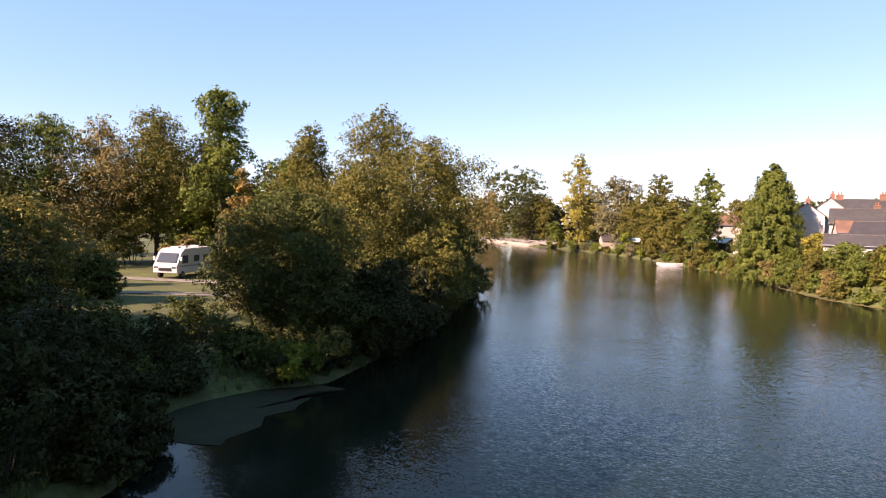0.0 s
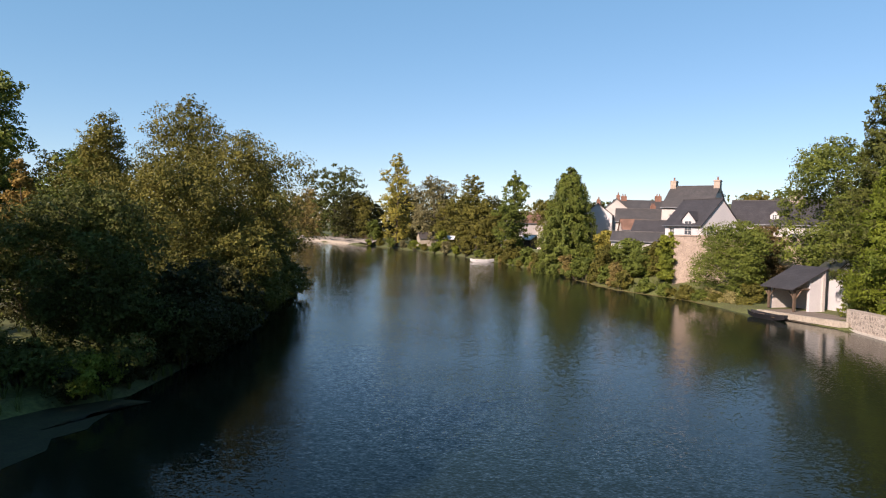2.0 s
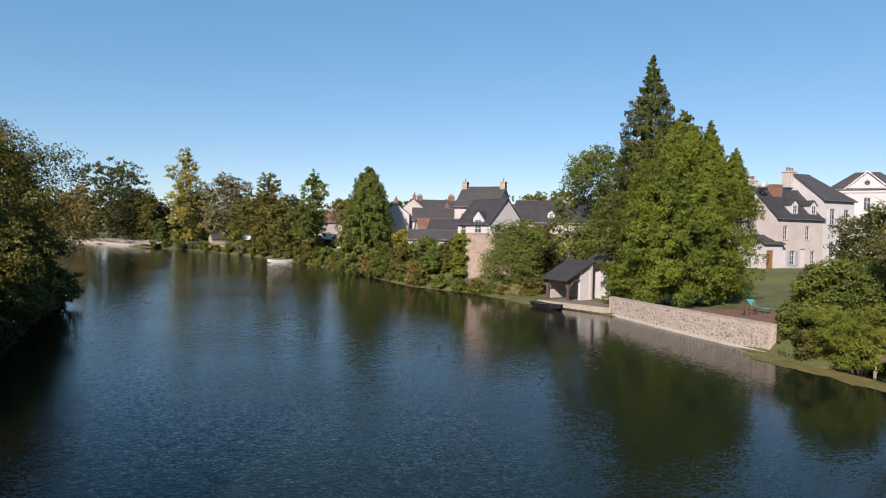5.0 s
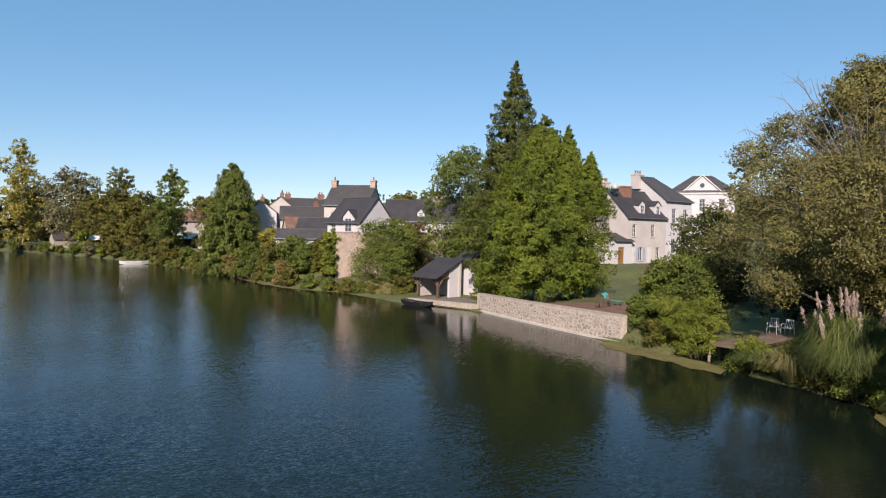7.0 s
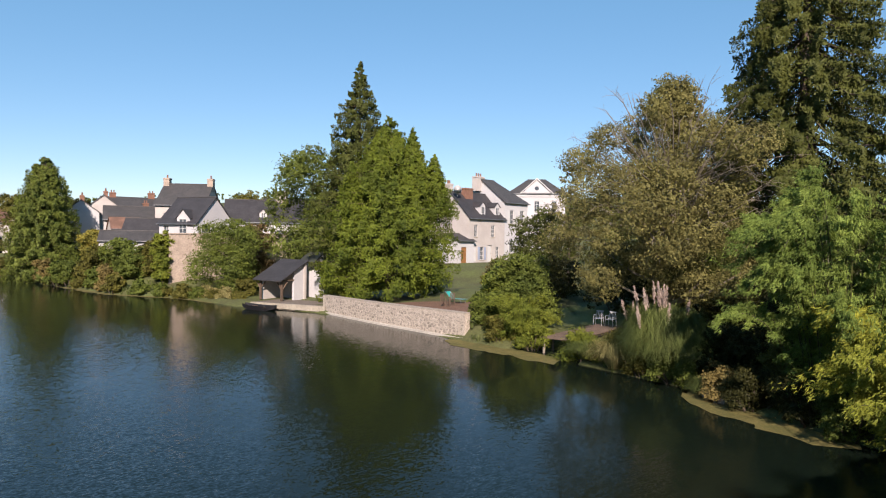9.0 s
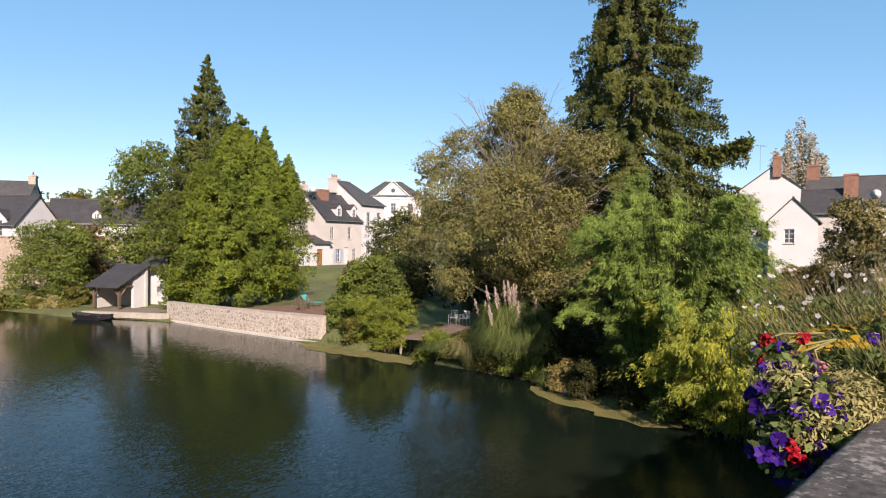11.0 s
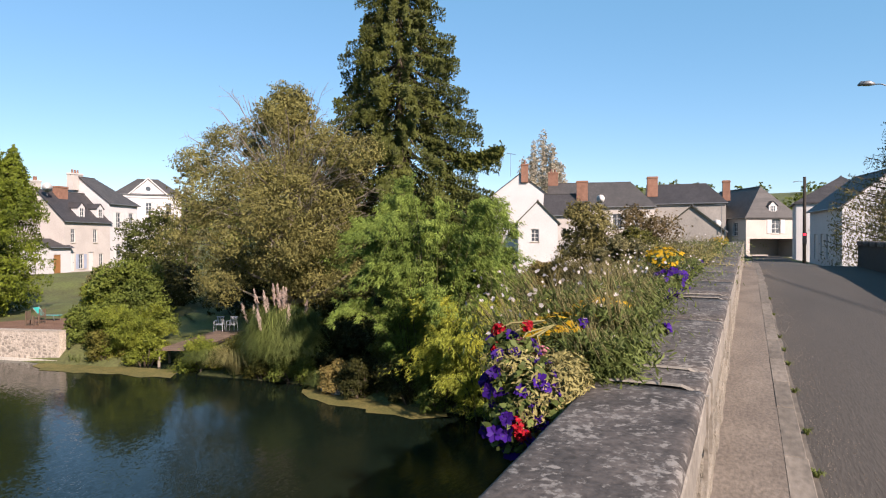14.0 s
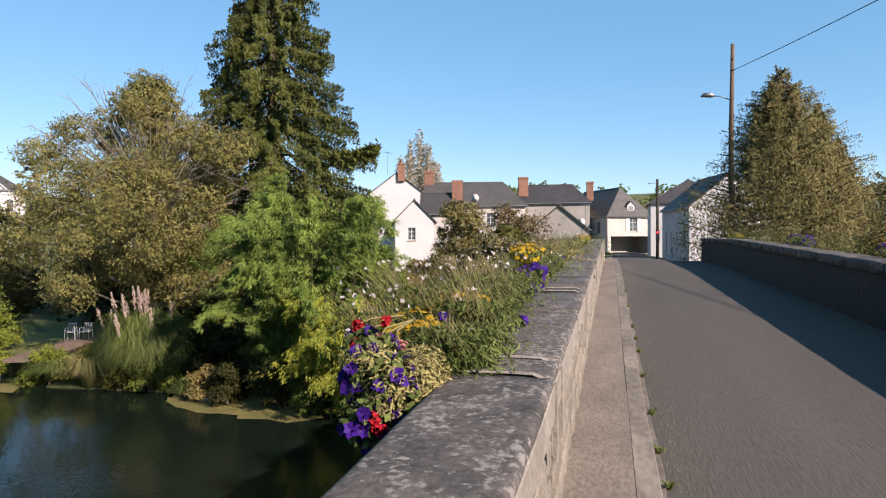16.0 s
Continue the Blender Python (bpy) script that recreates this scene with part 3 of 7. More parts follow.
def ground_arr(x, y):
    x, y = np.asarray(x, float), np.asarray(y, float)
    d2 = (x[..., None] - HP[:, 0]) ** 2 + (y[..., None] - HP[:, 1]) ** 2 + 9
    w = d2 ** -1.6
    g = (w * HP[:, 2]).sum(-1) / w.sum(-1)
    d = shore(x, y)
    run = np.where((x > 0) & (y > 33) & (y < 62), 1.0, 6.0)
    edge = np.clip(d / 0.9, 0, 1) * 0.45
    s = np.clip(d / run, 0, 1)
    s = s * s * (3 - 2 * s)
    z = WATER - 0.05 + edge + (g - (WATER + 0.4)) * s
    z = np.where(d < 0, WATER - 0.05 + np.maximum(d * 0.7, -2.2), z)
    # the road's embankments at both ends of the bridge
    side = np.clip((np.abs(y + 1.6) - 3.2) / 5.0, 0, 1)
    end = np.clip((d - 2.0) / 3.0, 0, 1)
    k = (1 - side) * end * (np.abs(y) < 40)
    z = z * (1 - k) + (np.interp(x, DECK_X, DECK_Z) - 0.2) * k
    # wooded hills far off
    r = np.hypot(x, y)
    az = np.arctan2(x, y)
    hill = np.clip((r - 330) / 420, 0, 1)
    high = 12 + 38 * np.clip((az + 0.05) / 0.35, 0, 1) + 9 * np.clip((az - 0.9) / 0.4, 0, 1)
    return z + hill * (high + 4 * np.sin(az * 9 + 1.2) + 2.5 * np.sin(az * 23))


def ground_z(x, y):
    return float(ground_arr(np.array([x]), np.array([y]))[0])


def axis(lo, hi, step, far):
    mid = np.arange(lo, hi + step / 2, step)
    out = [0.0]
    while out[-1] < far:
        out.append(out[-1] * 1.22 + step * 2)
    out = np.array(out[1:])
    return np.concatenate([lo - out[::-1], mid, hi + out])


gx, gy = axis(-60, 66, 1.1, 2600), axis(-34, 130, 1.1, 2600)
GX, GY = np.meshgrid(gx, gy)
GZ = ground_arr(GX, GY)
gm = bpy.data.meshes.new("ground")
nx, ny = len(gx), len(gy)
ii = np.arange(nx * ny).reshape(ny, nx)
gm.from_pydata(np.stack([GX, GY, GZ], -1).reshape(-1, 3).tolist(), [], np.stack([ii[:-1, :-1], ii[:-1, 1:], ii[1:, 1:], ii[1:, :-1]], -1).reshape(-1, 4).tolist())
gm.materials.append(M["ground"])
gm.polygons.foreach_set("use_smooth", [True] * len(gm.polygons))
tagged(new("ground", gm), "grassy river banks and garden ground", "ground", kind="structure")

wm = Mesh()
wm.add([(-260, -320, WATER), (40, -320, WATER), (40, 300, WATER), (-260, 300, WATER)], [(0, 1, 2, 3)])
tagged(part("water", wm, M["water"]), "dark blue rippled river water", "river", kind="structure")


def sheet(name, poly, material, lift, label, category, kind="structure", res=1.0, z=None):
    """A patch laid on the ground inside a closed outline, with an uneven rim."""
    m = Mesh()
    cx, cy = sum(p[0] for p in poly) / len(poly), sum(p[1] for p in poly) / len(poly)
    ring = []
    for i, a in enumerate(poly):
        b = poly[(i + 1) % len(poly)]
        k = max(1, int(math.hypot(b[0] - a[0], b[1] - a[1]) / res))
        for j in range(k):
            x, y = a[0] + (b[0] - a[0]) * j / k, a[1] + (b[1] - a[1]) * j / k
            w = (0.9 if z is not None else 0.55) * res
            ring.append((x + w * noise.noise((x * 0.7, y * 0.7, 1.0)) + w * noise.noise((x * 2.1, y * 2.1, 5.0)), y + w * noise.noise((x * 0.7, y * 0.7, 9.0)) + w * noise.noise((x * 2.1, y * 2.1, 7.0))))
    rings = 8
    vs = []
    for r in range(1, rings + 1):
        for i, (x, y) in enumerate(ring):
            wob = 1 + (0.10 * noise.noise((x * 0.9, y * 0.9, 3.0)) if r == rings else 0)
            q = r / rings * wob
            X, Y = cx + (x - cx) * q, cy + (y - cy) * q
            vs.append((X, Y, (ground_z(X, Y) if z is None else z) + lift))
    n = len(ring)
    fs = [tuple(range(n))]
    for r in range(rings - 1):
        fs += [(r * n + i, (r + 1) * n + i, (r + 1) * n + (i + 1) % n, r * n + (i + 1) % n) for i in range(n)]
    m.add(vs, fs)
    return tagged(part(name, m, M[material], smooth=True), label, category, kind=kind)


# floating weed along the banks
sheet("duckweed", [(22.2, 34.0), (20.9, 33.0), (21.4, 29.0), (22.4, 25.2), (23.6, 25.6), (23.6, 33)], "algae", 0.012, "yellow-green floating weed along the bank", "water weed", "stuff", 0.6, WATER)
sheet("duckweed", [(22.6, 17.2), (23.9, 18.3), (23.7, 14.5), (22.9, 10.2), (21.4, 9.9), (20.9, 12.0), (21.5, 15.0)], "algae", 0.012, "yellow-brown floating weed under the bamboo", "water weed", "stuff", 0.6, WATER)


def weed_strip(y0, y1, bank, width, material, label, seed, step=0.35, inland=1.2):
    """A ragged band of floating weed along one bank between y0 and y1; bank is -1 for the left one."""
    m = Mesh()
    ys = np.arange(y0, y1, step)
    BY, BX = (LEFT_Y, LEFT_X) if bank < 0 else (RIGHT_Y, RIGHT_X)
    for k, y in enumerate(ys):
        u = k / max(1, len(ys) - 1)
        w = width * max(0.0, math.sin(math.pi * u)) ** 0.5 * (0.75 + 0.7 * noise.noise((y * 0.5, seed, 0)) + 0.45 * noise.noise((y * 1.7, seed, 4)))
        ex = float(np.interp(y, BY, BX))
        for q in (1.0, 0.0):
            m.v.append((ex - bank * (w * q if q else -inland), float(y), WATER + 0.012))
    for k in range(len(ys) - 1):
        m.f.append((2 * k, 2 * k + 1, 2 * k + 3, 2 * k + 2))
    tagged(part("duckweed", m, M[material], smooth=True), label, "water weed", kind="stuff")


sheet("duckweed", [(-16.4, 13.0), (-14.6, 12.9), (-13.6, 13.7), (-13.8, 15.4), (-14.1, 17.0), (-14.4, 18.6), (-14.3, 20.4), (-15.6, 20.7), (-17.4, 18.4), (-17.6, 15.6)], "algae_shaded", 0.012, "green floating weed in the shaded inlet", "water weed", "stuff", 0.6, WATER)
weed_strip(30.0, 46.0, -1, 0.7, "algae_shaded", "green floating weed beneath the overhanging trees", 6.0)
weed_strip(62.0, 90.0, 1, 1.1, "algae", "strip of yellow-green weed along the bank", 9.0)
sheet("gravel_track", [(-75, 34), (-55, 38), (-41, 42.0), (-40, 44.5), (-54, 40.8), (-76, 37)], "gravel", 0.03, "pale gravel parking track on the bank", "track", res=1.0)
sheet("path", [(-38, 27), (-31, 32.5), (-31.5, 34), (-39, 29.5)], "gravel", 0.03, "pale trodden footpath on the bank", "path", res=1.0)
sheet("terrace", [(23.2, 35.0), (21.6, 47), (24, 47.5), (31.5, 40.0), (30.0, 34.6)], "redpaving", 0.025, "bare brown earth terrace under the conifers", "terrace", res=1.0)
sheet("lawn", [(31.5, 41), (34, 38.5), (42, 44), (50, 62), (44, 60), (33, 47)], "lawn", 0.025, "sunlit green lawn below the houses", "lawn", res=1.5)
sheet("lawn", [(27.5, 30.6), (32, 30.4), (36, 34), (35, 37.5), (30, 33.4)], "lawn", 0.03, "shaded grass beside the landing stage", "lawn", res=1.0)
sheet("bank_path", [(-59, 198), (-79, 221), (-100, 248), (-118, 267), (-112, 270), (-94, 251), (-75, 223), (-58, 203)], "gravel", 0.25, "pale gravel edge along the far bank", "path", res=3.0)


# low stone embankment along the far bank
em = Mesh()
ey = np.arange(200.0, 284, 3.0)
for a, b in zip(ey[:-1], ey[1:]):
    q = []
    for y in (a, b):
        x = float(np.interp(y, RIGHT_Y, RIGHT_X))
        h = 0.32 + 0.12 * noise.noise((y * 0.13, 2.0, 0)) - 0.9 * max(0.0, 1 - (y - 200) / 14)
        q += [(x - 0.3, y, -1.4), (x - 0.2, y, h), (x + 3.2, y, h + 0.1), (x + 3.4, y, -1.4)]
    em.add(q, [(0, 4, 5, 1), (1, 5, 6, 2), (2, 6, 7, 3)])
tagged(part("embankment", em, M["stone"]), "low pale stone embankment along the far bank", "embankment", kind="structure")


# ---------------------------------------------------------------- bridge and road
def strip(xs, y0, y1, zf, thick, skirt=0.0):
    """A band along the bridge that follows the deck."""
    m = Mesh()
    for a, b in zip(xs[:-1], xs[1:]):
        za, zb = zf(a), zf(b)
        m.add([(a, y0, za), (b, y0, zb), (b, y1, zb), (a, y1, za), (a, y0, za - thick), (b, y0, zb - thick), (b, y1, zb - thick), (a, y1, za - thick)],
              [(0, 1, 2, 3), (7, 6, 5, 4), (0, 4, 5, 1), (3, 2, 6, 7)])
    return m


PX0, PX1 = -26.0, 27.0      # the parapets' ends
YIN, YOUT = 0.13, 0.53      # the near parapet's faces
YR0, YR1 = -3.5, -3.9       # the far parapet's faces
xs = np.arange(PX0, 60.1, 1.0).tolist()
bridge = base("bridge", 0, 0, 0, 0, "old stone road bridge with low parapets over the river", "bridge", kind="structure")
body = Mesh()
prof = []
for c, hw in ((-9.0, 6.0), (4.0, 6.2), (17.0, 5.2)):
    prof += [(c - hw, -2.6), (c - hw, 0.2)] + [(c - hw * math.cos(math.pi * i / 12), 0.2 + (deck(c) - 1.2) * math.sin(math.pi * i / 12)) for i in range(1, 12)] + [(c + hw, 0.2), (c + hw, -2.6)]
# spandrel strips between the deck and the arches
cols = np.unique(np.concatenate([np.arange(PX0, PX1 + 0.1, 0.5), [p[0] for p in prof]]))


def soffit(x):
    for c, hw in ((-9.0, 6.0), (4.0, 6.2), (17.0, 5.2)):
        if abs(x - c) < hw:
            return 0.2 + (deck(c) - 1.2) * math.sqrt(max(0, 1 - ((x - c) / hw) ** 2))
    return -2.6


for a, b in zip(cols[:-1], cols[1:]):
    mid = (a + b) / 2
    inside = soffit(mid) > -2
    sa, sb = (soffit(a) if inside else -2.6), (soffit(b) if inside else -2.6)
    sa, sb = max(sa, 0.2) if inside else sa, max(sb, 0.2) if inside else sb
    ta, tb = deck(a) - 0.16, deck(b) - 0.16
    body.add([(a, YOUT - 0.02, sa), (b, YOUT - 0.02, sb), (b, YOUT - 0.02, tb), (a, YOUT - 0.02, ta), (a, YR1 + 0.02, sa), (b, YR1 + 0.02, sb), (b, YR1 + 0.02, tb), (a, YR1 + 0.02, ta)],
             [(0, 1, 2, 3), (7, 6, 5, 4), (4, 5, 1, 0), (3, 2, 6, 7)])
for c, hw in ((-9.0, 6.0), (4.0, 6.2), (17.0, 5.2)):
    for x in (c - hw, c + hw):
        body.add([(x, YOUT - 0.02, -2.6), (x, YR1 + 0.02, -2.6), (x, YR1 + 0.02, 0.2), (x, YOUT - 0.02, 0.2)], [(0, 1, 2, 3)])
part("arches", body, M["bridge"], bridge, weld=True)
# the far core's darker stone has that side's shade in its colour
for y0, y1, mm in ((YIN + 0.02, YOUT - 0.02, "mortar"), (YR1 + 0.02, YR0 - 0.02, "shaded_stone")):
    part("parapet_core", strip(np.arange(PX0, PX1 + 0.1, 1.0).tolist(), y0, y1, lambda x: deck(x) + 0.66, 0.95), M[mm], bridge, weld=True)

tagged(part("road", strip(xs + [75, 95, 130], -0.36, YR0 - 0.06, lambda x: deck(x) - 0.10, 0.3), M["asphalt"], weld=True), "worn grey asphalt road over the bridge", "road", kind="structure")
tagged(part("cross_road", strip([84, 87.5], -60, 60, lambda x: deck(x) - 0.09, 0.2), M["asphalt"]), "street crossing at the far end", "road", kind="structure")
pave = base("pavement", 0, 0, 0, 0, "narrow worn concrete pavement beside the parapet", "pavement", kind="structure")
part("walkway", strip(xs, YIN + 0.05, -0.233, lambda x: deck(x), 0.3), M["pavement"], pave, weld=True)
gut = Mesh()
rg = np.random.default_rng(5)
for a in np.arange(-3, 26, 0.5):
    w0, w1 = 0.045 + 0.05 * noise.noise((a * 1.3, 0, 0)), 0.045 + 0.05 * noise.noise((a * 1.3 + 0.65, 0, 0))
    za, zb = deck(a) - 0.093, deck(a + 0.5) - 0.093
    gut.add([(a, -0.355, za), (a + 0.5, -0.355, zb), (a + 0.5, -0.36 - w1, zb), (a, -0.36 - w0, za)], [(3, 2, 1, 0)])
for i in range(8500):
    a = float(rg.uniform(1.0, 24.0) ** 1.0)
    y = -0.37 - abs(float(rg.normal(0, 0.2)))
    r = float(rg.uniform(0.002, 0.007))
    z = deck(a) - 0.102
    gut.add([(a + r, y, z), (a, y + r, z), (a - r, y, z), (a, y - r, z), (a, y, z + r * 1.3)], [(0, 1, 4), (1, 2, 4), (2, 3, 4), (3, 0, 4)])
tagged(part("gutter_gravel", gut, M["kerb"]), "loose pale grit in the gutter", "grit", kind="stuff")


# ---------------------------------------------------------------- houses
def facade(mesh, p, u, width, height, holes, reveal=0.16):
    """A wall from p along u with real openings (x0, x1, z0, z1), seen from its outer side; the reveals go inwards."""
    p, u = Vector(p), Vector(u)
    nin = Vector((0, 0, 1)).cross(u)
    cx = sorted({0.0, width, *[h[0] for h in holes], *[h[1] for h in holes]})
    cz = sorted({0.0, height, *[h[2] for h in holes], *[h[3] for h in holes]})
    at = lambda x, z, d=0.0: p + u * x + Vector((0, 0, z)) + nin * d
    for x0, x1 in zip(cx[:-1], cx[1:]):
        for z0, z1 in zip(cz[:-1], cz[1:]):
            mx, mz = (x0 + x1) / 2, (z0 + z1) / 2
            if not any(h[0] < mx < h[1] and h[2] < mz < h[3] for h in holes):
                mesh.add([at(x0, z0), at(x1, z0), at(x1, z1), at(x0, z1)], [(0, 1, 2, 3)])
    for x0, x1, z0, z1 in holes:
        o = [(x0, z0), (x1, z0), (x1, z1), (x0, z1)]
        mesh.add([at(*q) for q in o] + [at(*q, reveal) for q in o], [(i, (i + 1) % 4, 4 + (i + 1) % 4, 4 + i) for i in range(4)])


def window(parent, p, u, w, h, bars=(1, 2), shutters="", sill=True, d=0.10, frame_mat="paint"):
    """A window at p (its lower left outer corner) in a wall along u: frame, bars, pane, sill and shutters."""
    p, u = Vector(p), Vector(u)
    nin = Vector((0, 0, 1)).cross(u)
    m = Matrix((u.to_4d(), nin.to_4d(), Vector((0, 0, 1, 0)), Vector((0, 0, 0, 1)))).transposed()
    for r in range(3):
        m[r][3] = p[r]
    m[3][0] = m[3][1] = m[3][2] = 0
    fr = Mesh()
    t = 0.07
    fr.box(0, t, d, d + 0.06, 0, h, m).box(w - t, w, d, d + 0.06, 0, h, m).box(t, w - t, d, d + 0.06, 0, t, m).box(t, w - t, d, d + 0.06, h - t, h, m)
    for i in range(1, bars[0] + 1):
        x = w * i / (bars[0] + 1)
        fr.box(x - 0.03, x + 0.03, d + 0.005, d + 0.055, t, h - t, m)
    for i in range(1, bars[1] + 1):
        z = h * i / (bars[1] + 1)
        fr.box(t, w - t, d + 0.01, d + 0.05, z - 0.02, z + 0.02, m)
    win = part("window", fr, M[frame_mat], parent)
    pn = Mesh()
    pn.box(t, w - t, d + 0.025, d + 0.035, t, h - t, m)
    part("pane", pn, M["glass"], win)
    if sill:
        sl = Mesh()
        sl.block(-0.08, w + 0.08, -0.07, 0.1, -0.09, 0.0, 0.015, m)
        part("sill", sl, M["stone"], win)
    if shutters:
        for x0 in (-w * 0.52 - 0.02, w + 0.02):
            sh = Mesh()
            sh.block(x0, x0 + w * 0.52, -0.06, -0.015, 0, h, 0.01, m)
            for z in (0.15 * h, 0.8 * h):
                sh.box(x0 + 0.04, x0 + w * 0.5, -0.08, -0.055, z, z + 0.07, m)
            part("shutter", sh, M[shutters], win)
    return win


def door(parent, p, u, w, h, material="paint"):
    p, u = Vector(p), Vector(u)
    nin = Vector((0, 0, 1)).cross(u)
    m = Matrix.Identity(4)
    for r in range(3):
        m[r][0], m[r][1], m[r][2], m[r][3] = u[r], nin[r], (0, 0, 1)[r], p[r]
    dm = Mesh()
    dm.block(0.02, w - 0.02, 0.1, 0.15, 0, h - 0.02, 0.008, m)
    for z0, z1 in ((0.1, 0.45), (0.5, 0.93)):
        for x0, x1 in ((0.08, 0.46), (0.54, 0.92)):
            dm.block(w * x0, w * x1, 0.08, 0.1, h * z0, h * z1, 0.008, m)
    dr = part("door", dm, M[material], parent)
    hd = Mesh()
    hd.block(w * 0.86, w * 0.9, 0.04, 0.08, h * 0.45, h * 0.49, 0.005, m)
    part("handle", hd, M["darkmetal"], dr)
    return dr


def chimney(parent, x, y, z0, z1, w=0.9, d=0.55, material="brick", pots=2):
    c = Mesh()
    c.block(x - w / 2, x + w / 2, y - d / 2, y + d / 2, z0, z1, 0.015)
    c.block(x - w / 2 - 0.06, x + w / 2 + 0.06, y - d / 2 - 0.06, y + d / 2 + 0.06, z1 - 0.22, z1 - 0.08, 0.015)
    ch = part("chimney", c, M[material], parent)
    for i in range(pots):
        px = x + (i - (pots - 1) / 2) * w / max(pots, 1) * 0.8
        q = Mesh()
        q.tube([(px, y, z1 - 0.02), (px, y, z1 + 0.12), (px, y, z1 + 0.4), (px, y, z1 + 0.45)], [0.13, 0.12, 0.10, 0.13], 8)
        part("chimney_pot", q, M["brick"], ch, smooth=True)


def dormer(parent, x, y, z, w, h, depth, wallm, roofm, turn=0.0):
    """A gabled dormer whose front stands at (x, y), facing -y before it is turned about the house's centre."""
    m = pose(0, 0, 0, 0, 0, turn)
    wl = Mesh()
    wl.prism([(x - w / 2, z), (x + w / 2, z), (x + w / 2, z + h), (x, z + h + w * 0.42), (x - w / 2, z + h)], y, y + depth, m)
    dm = part("dormer", wl, M[wallm], parent)
    rf = Mesh()
    t, o = 0.07, 0.12
    for s in (-1, 1):
        a, b = x + s * (w / 2 + o), z + h - o * 0.84
        rf.slab([m @ Vector(q) for q in ((a, y - o, b), (a, y + depth, b), (x, y + depth, z + h + w * 0.42 + 0.06), (x, y - o, z + h + w * 0.42 + 0.06))], t)
    part("dormer_roof", rf, M[roofm], dm)
    u = (m @ Vector((1, 0, 0)))
    window(dm, m @ Vector((x - w * 0.3, y - 0.10, z + 0.12)), u, w * 0.6, h * 0.85, (1, 2), sill=False, d=0.03)


def house(name, x, y, z, rz, L, W, eave, rise, label, wall="white", roof="slate", hip=(0.0, 0.0), holes=None, chimneys=(), dormers=(), over=0.25,
          shutters="", group="houses of the village", extra=1.5, barge=False, category="house"):
    """A house whose ridge runs along its own x axis. holes: side -> list of (x0, z0, w, h, kind)."""
    ob = base(name, x, y, z, rz, label, category, group)
    holes = holes or {}
    wl = Mesh()
    sides = {"f": ((-L / 2, -W / 2, 0), (1, 0, 0), L), "r": ((L / 2, -W / 2, 0), (0, 1, 0), W), "b": ((L / 2, W / 2, 0), (-1, 0, 0), L), "l": ((-L / 2, W / 2, 0), (0, -1, 0), W)}
    for s, (p, u, width) in sides.items():
        hs = holes.get(s, [])
        facade(wl, p, u, width, eave, [(a, a + w, b, b + h) for a, b, w, h, k in hs])
        if extra:
            q = Vector(p) - Vector((0, 0, extra))
            wl.add([q, q + Vector(u) * width, Vector(p) + Vector(u) * width, Vector(p)], [(0, 1, 2, 3)])
    for sgn, hp in ((-1, hip[0]), (1, hip[1])):
        if hp == 0:
            wl.add([(sgn * L / 2, -W / 2, eave), (sgn * L / 2, W / 2, eave), (sgn * L / 2, 0, eave + rise)], [(0, 1, 2)])
    part("wall", wl, M[wall], ob, weld=True)
    rf = Mesh()
    sl = rise / (W / 2)
    ez = eave - over * sl
    oy = W / 2 + over
    ol = L / 2 + (over if hip[0] else 0.15)
    orr = L / 2 + (over if hip[1] else 0.15)
    ra, rb = -L / 2 + hip[0] if hip[0] else -L / 2 - 0.15, L / 2 - hip[1] if hip[1] else L / 2 + 0.15
    t, rt = 0.14, eave + rise + 0.12
    rf.slab([(-ol, -oy, ez + 0.12), (orr, -oy, ez + 0.12), (rb, 0, rt), (ra, 0, rt)], t)
    rf.slab([(orr, oy, ez + 0.12), (-ol, oy, ez + 0.12), (ra, 0, rt), (rb, 0, rt)], t)
    if hip[0]:
        rf.slab([(-ol, oy, ez + 0.12), (-ol, -oy, ez + 0.12), (ra, 0, rt)], t)
    if hip[1]:
        rf.slab([(orr, -oy, ez + 0.12), (orr, oy, ez + 0.12), (rb, 0, rt)], t)
    roof_ob = part("roof", rf, M[roof], ob)
    rd = Mesh()
    rd.tube([(ra, 0, rt - 0.02), (rb, 0, rt - 0.02)], [0.09, 0.09], 6)
    part("ridge_cap", rd, M["slate2"], roof_ob)
    for yy in (-oy - 0.05, oy + 0.05):
        gt = Mesh()
        gt.tube([(-ol, yy, ez + 0.05), (orr, yy, ez + 0.05)], [0.065, 0.065], 6)
        part("gutter", gt, M["metal"], roof_ob)
    for s, hs in holes.items():
        p, u, width = sides[s]
        for a, b, w, h, k in hs:
            q = Vector(p) + Vector(u) * a + Vector((0, 0, b))
            if k == "door":
                door(ob, q, u, w, h)
            elif k == "odoor":
                door(ob, q, u, w, h, "orange_wood")
            elif k == "open":
                dk = Mesh()
                nin = Vector((0, 0, 1)).cross(Vector(u))
                c = [q, q + Vector(u) * w, q + Vector(u) * w + Vector((0, 0, h)), q + Vector((0, 0, h))]
                e = [v + nin * 3.0 for v in c]
                dk.add(c + e, [(0, 1, 5, 4), (1, 2, 6, 5), (2, 3, 7, 6), (3, 0, 4, 7), (4, 5, 6, 7)])
                part("recess", dk, M["greyr"], ob)
            else:
                window(ob, q, u, w, h, (1, 2), shutters if k == "shut" else "")
    for c in chimneys:
        chimney(ob, *c)
    for d in dormers:
        dormer(ob, *d)
    return ob


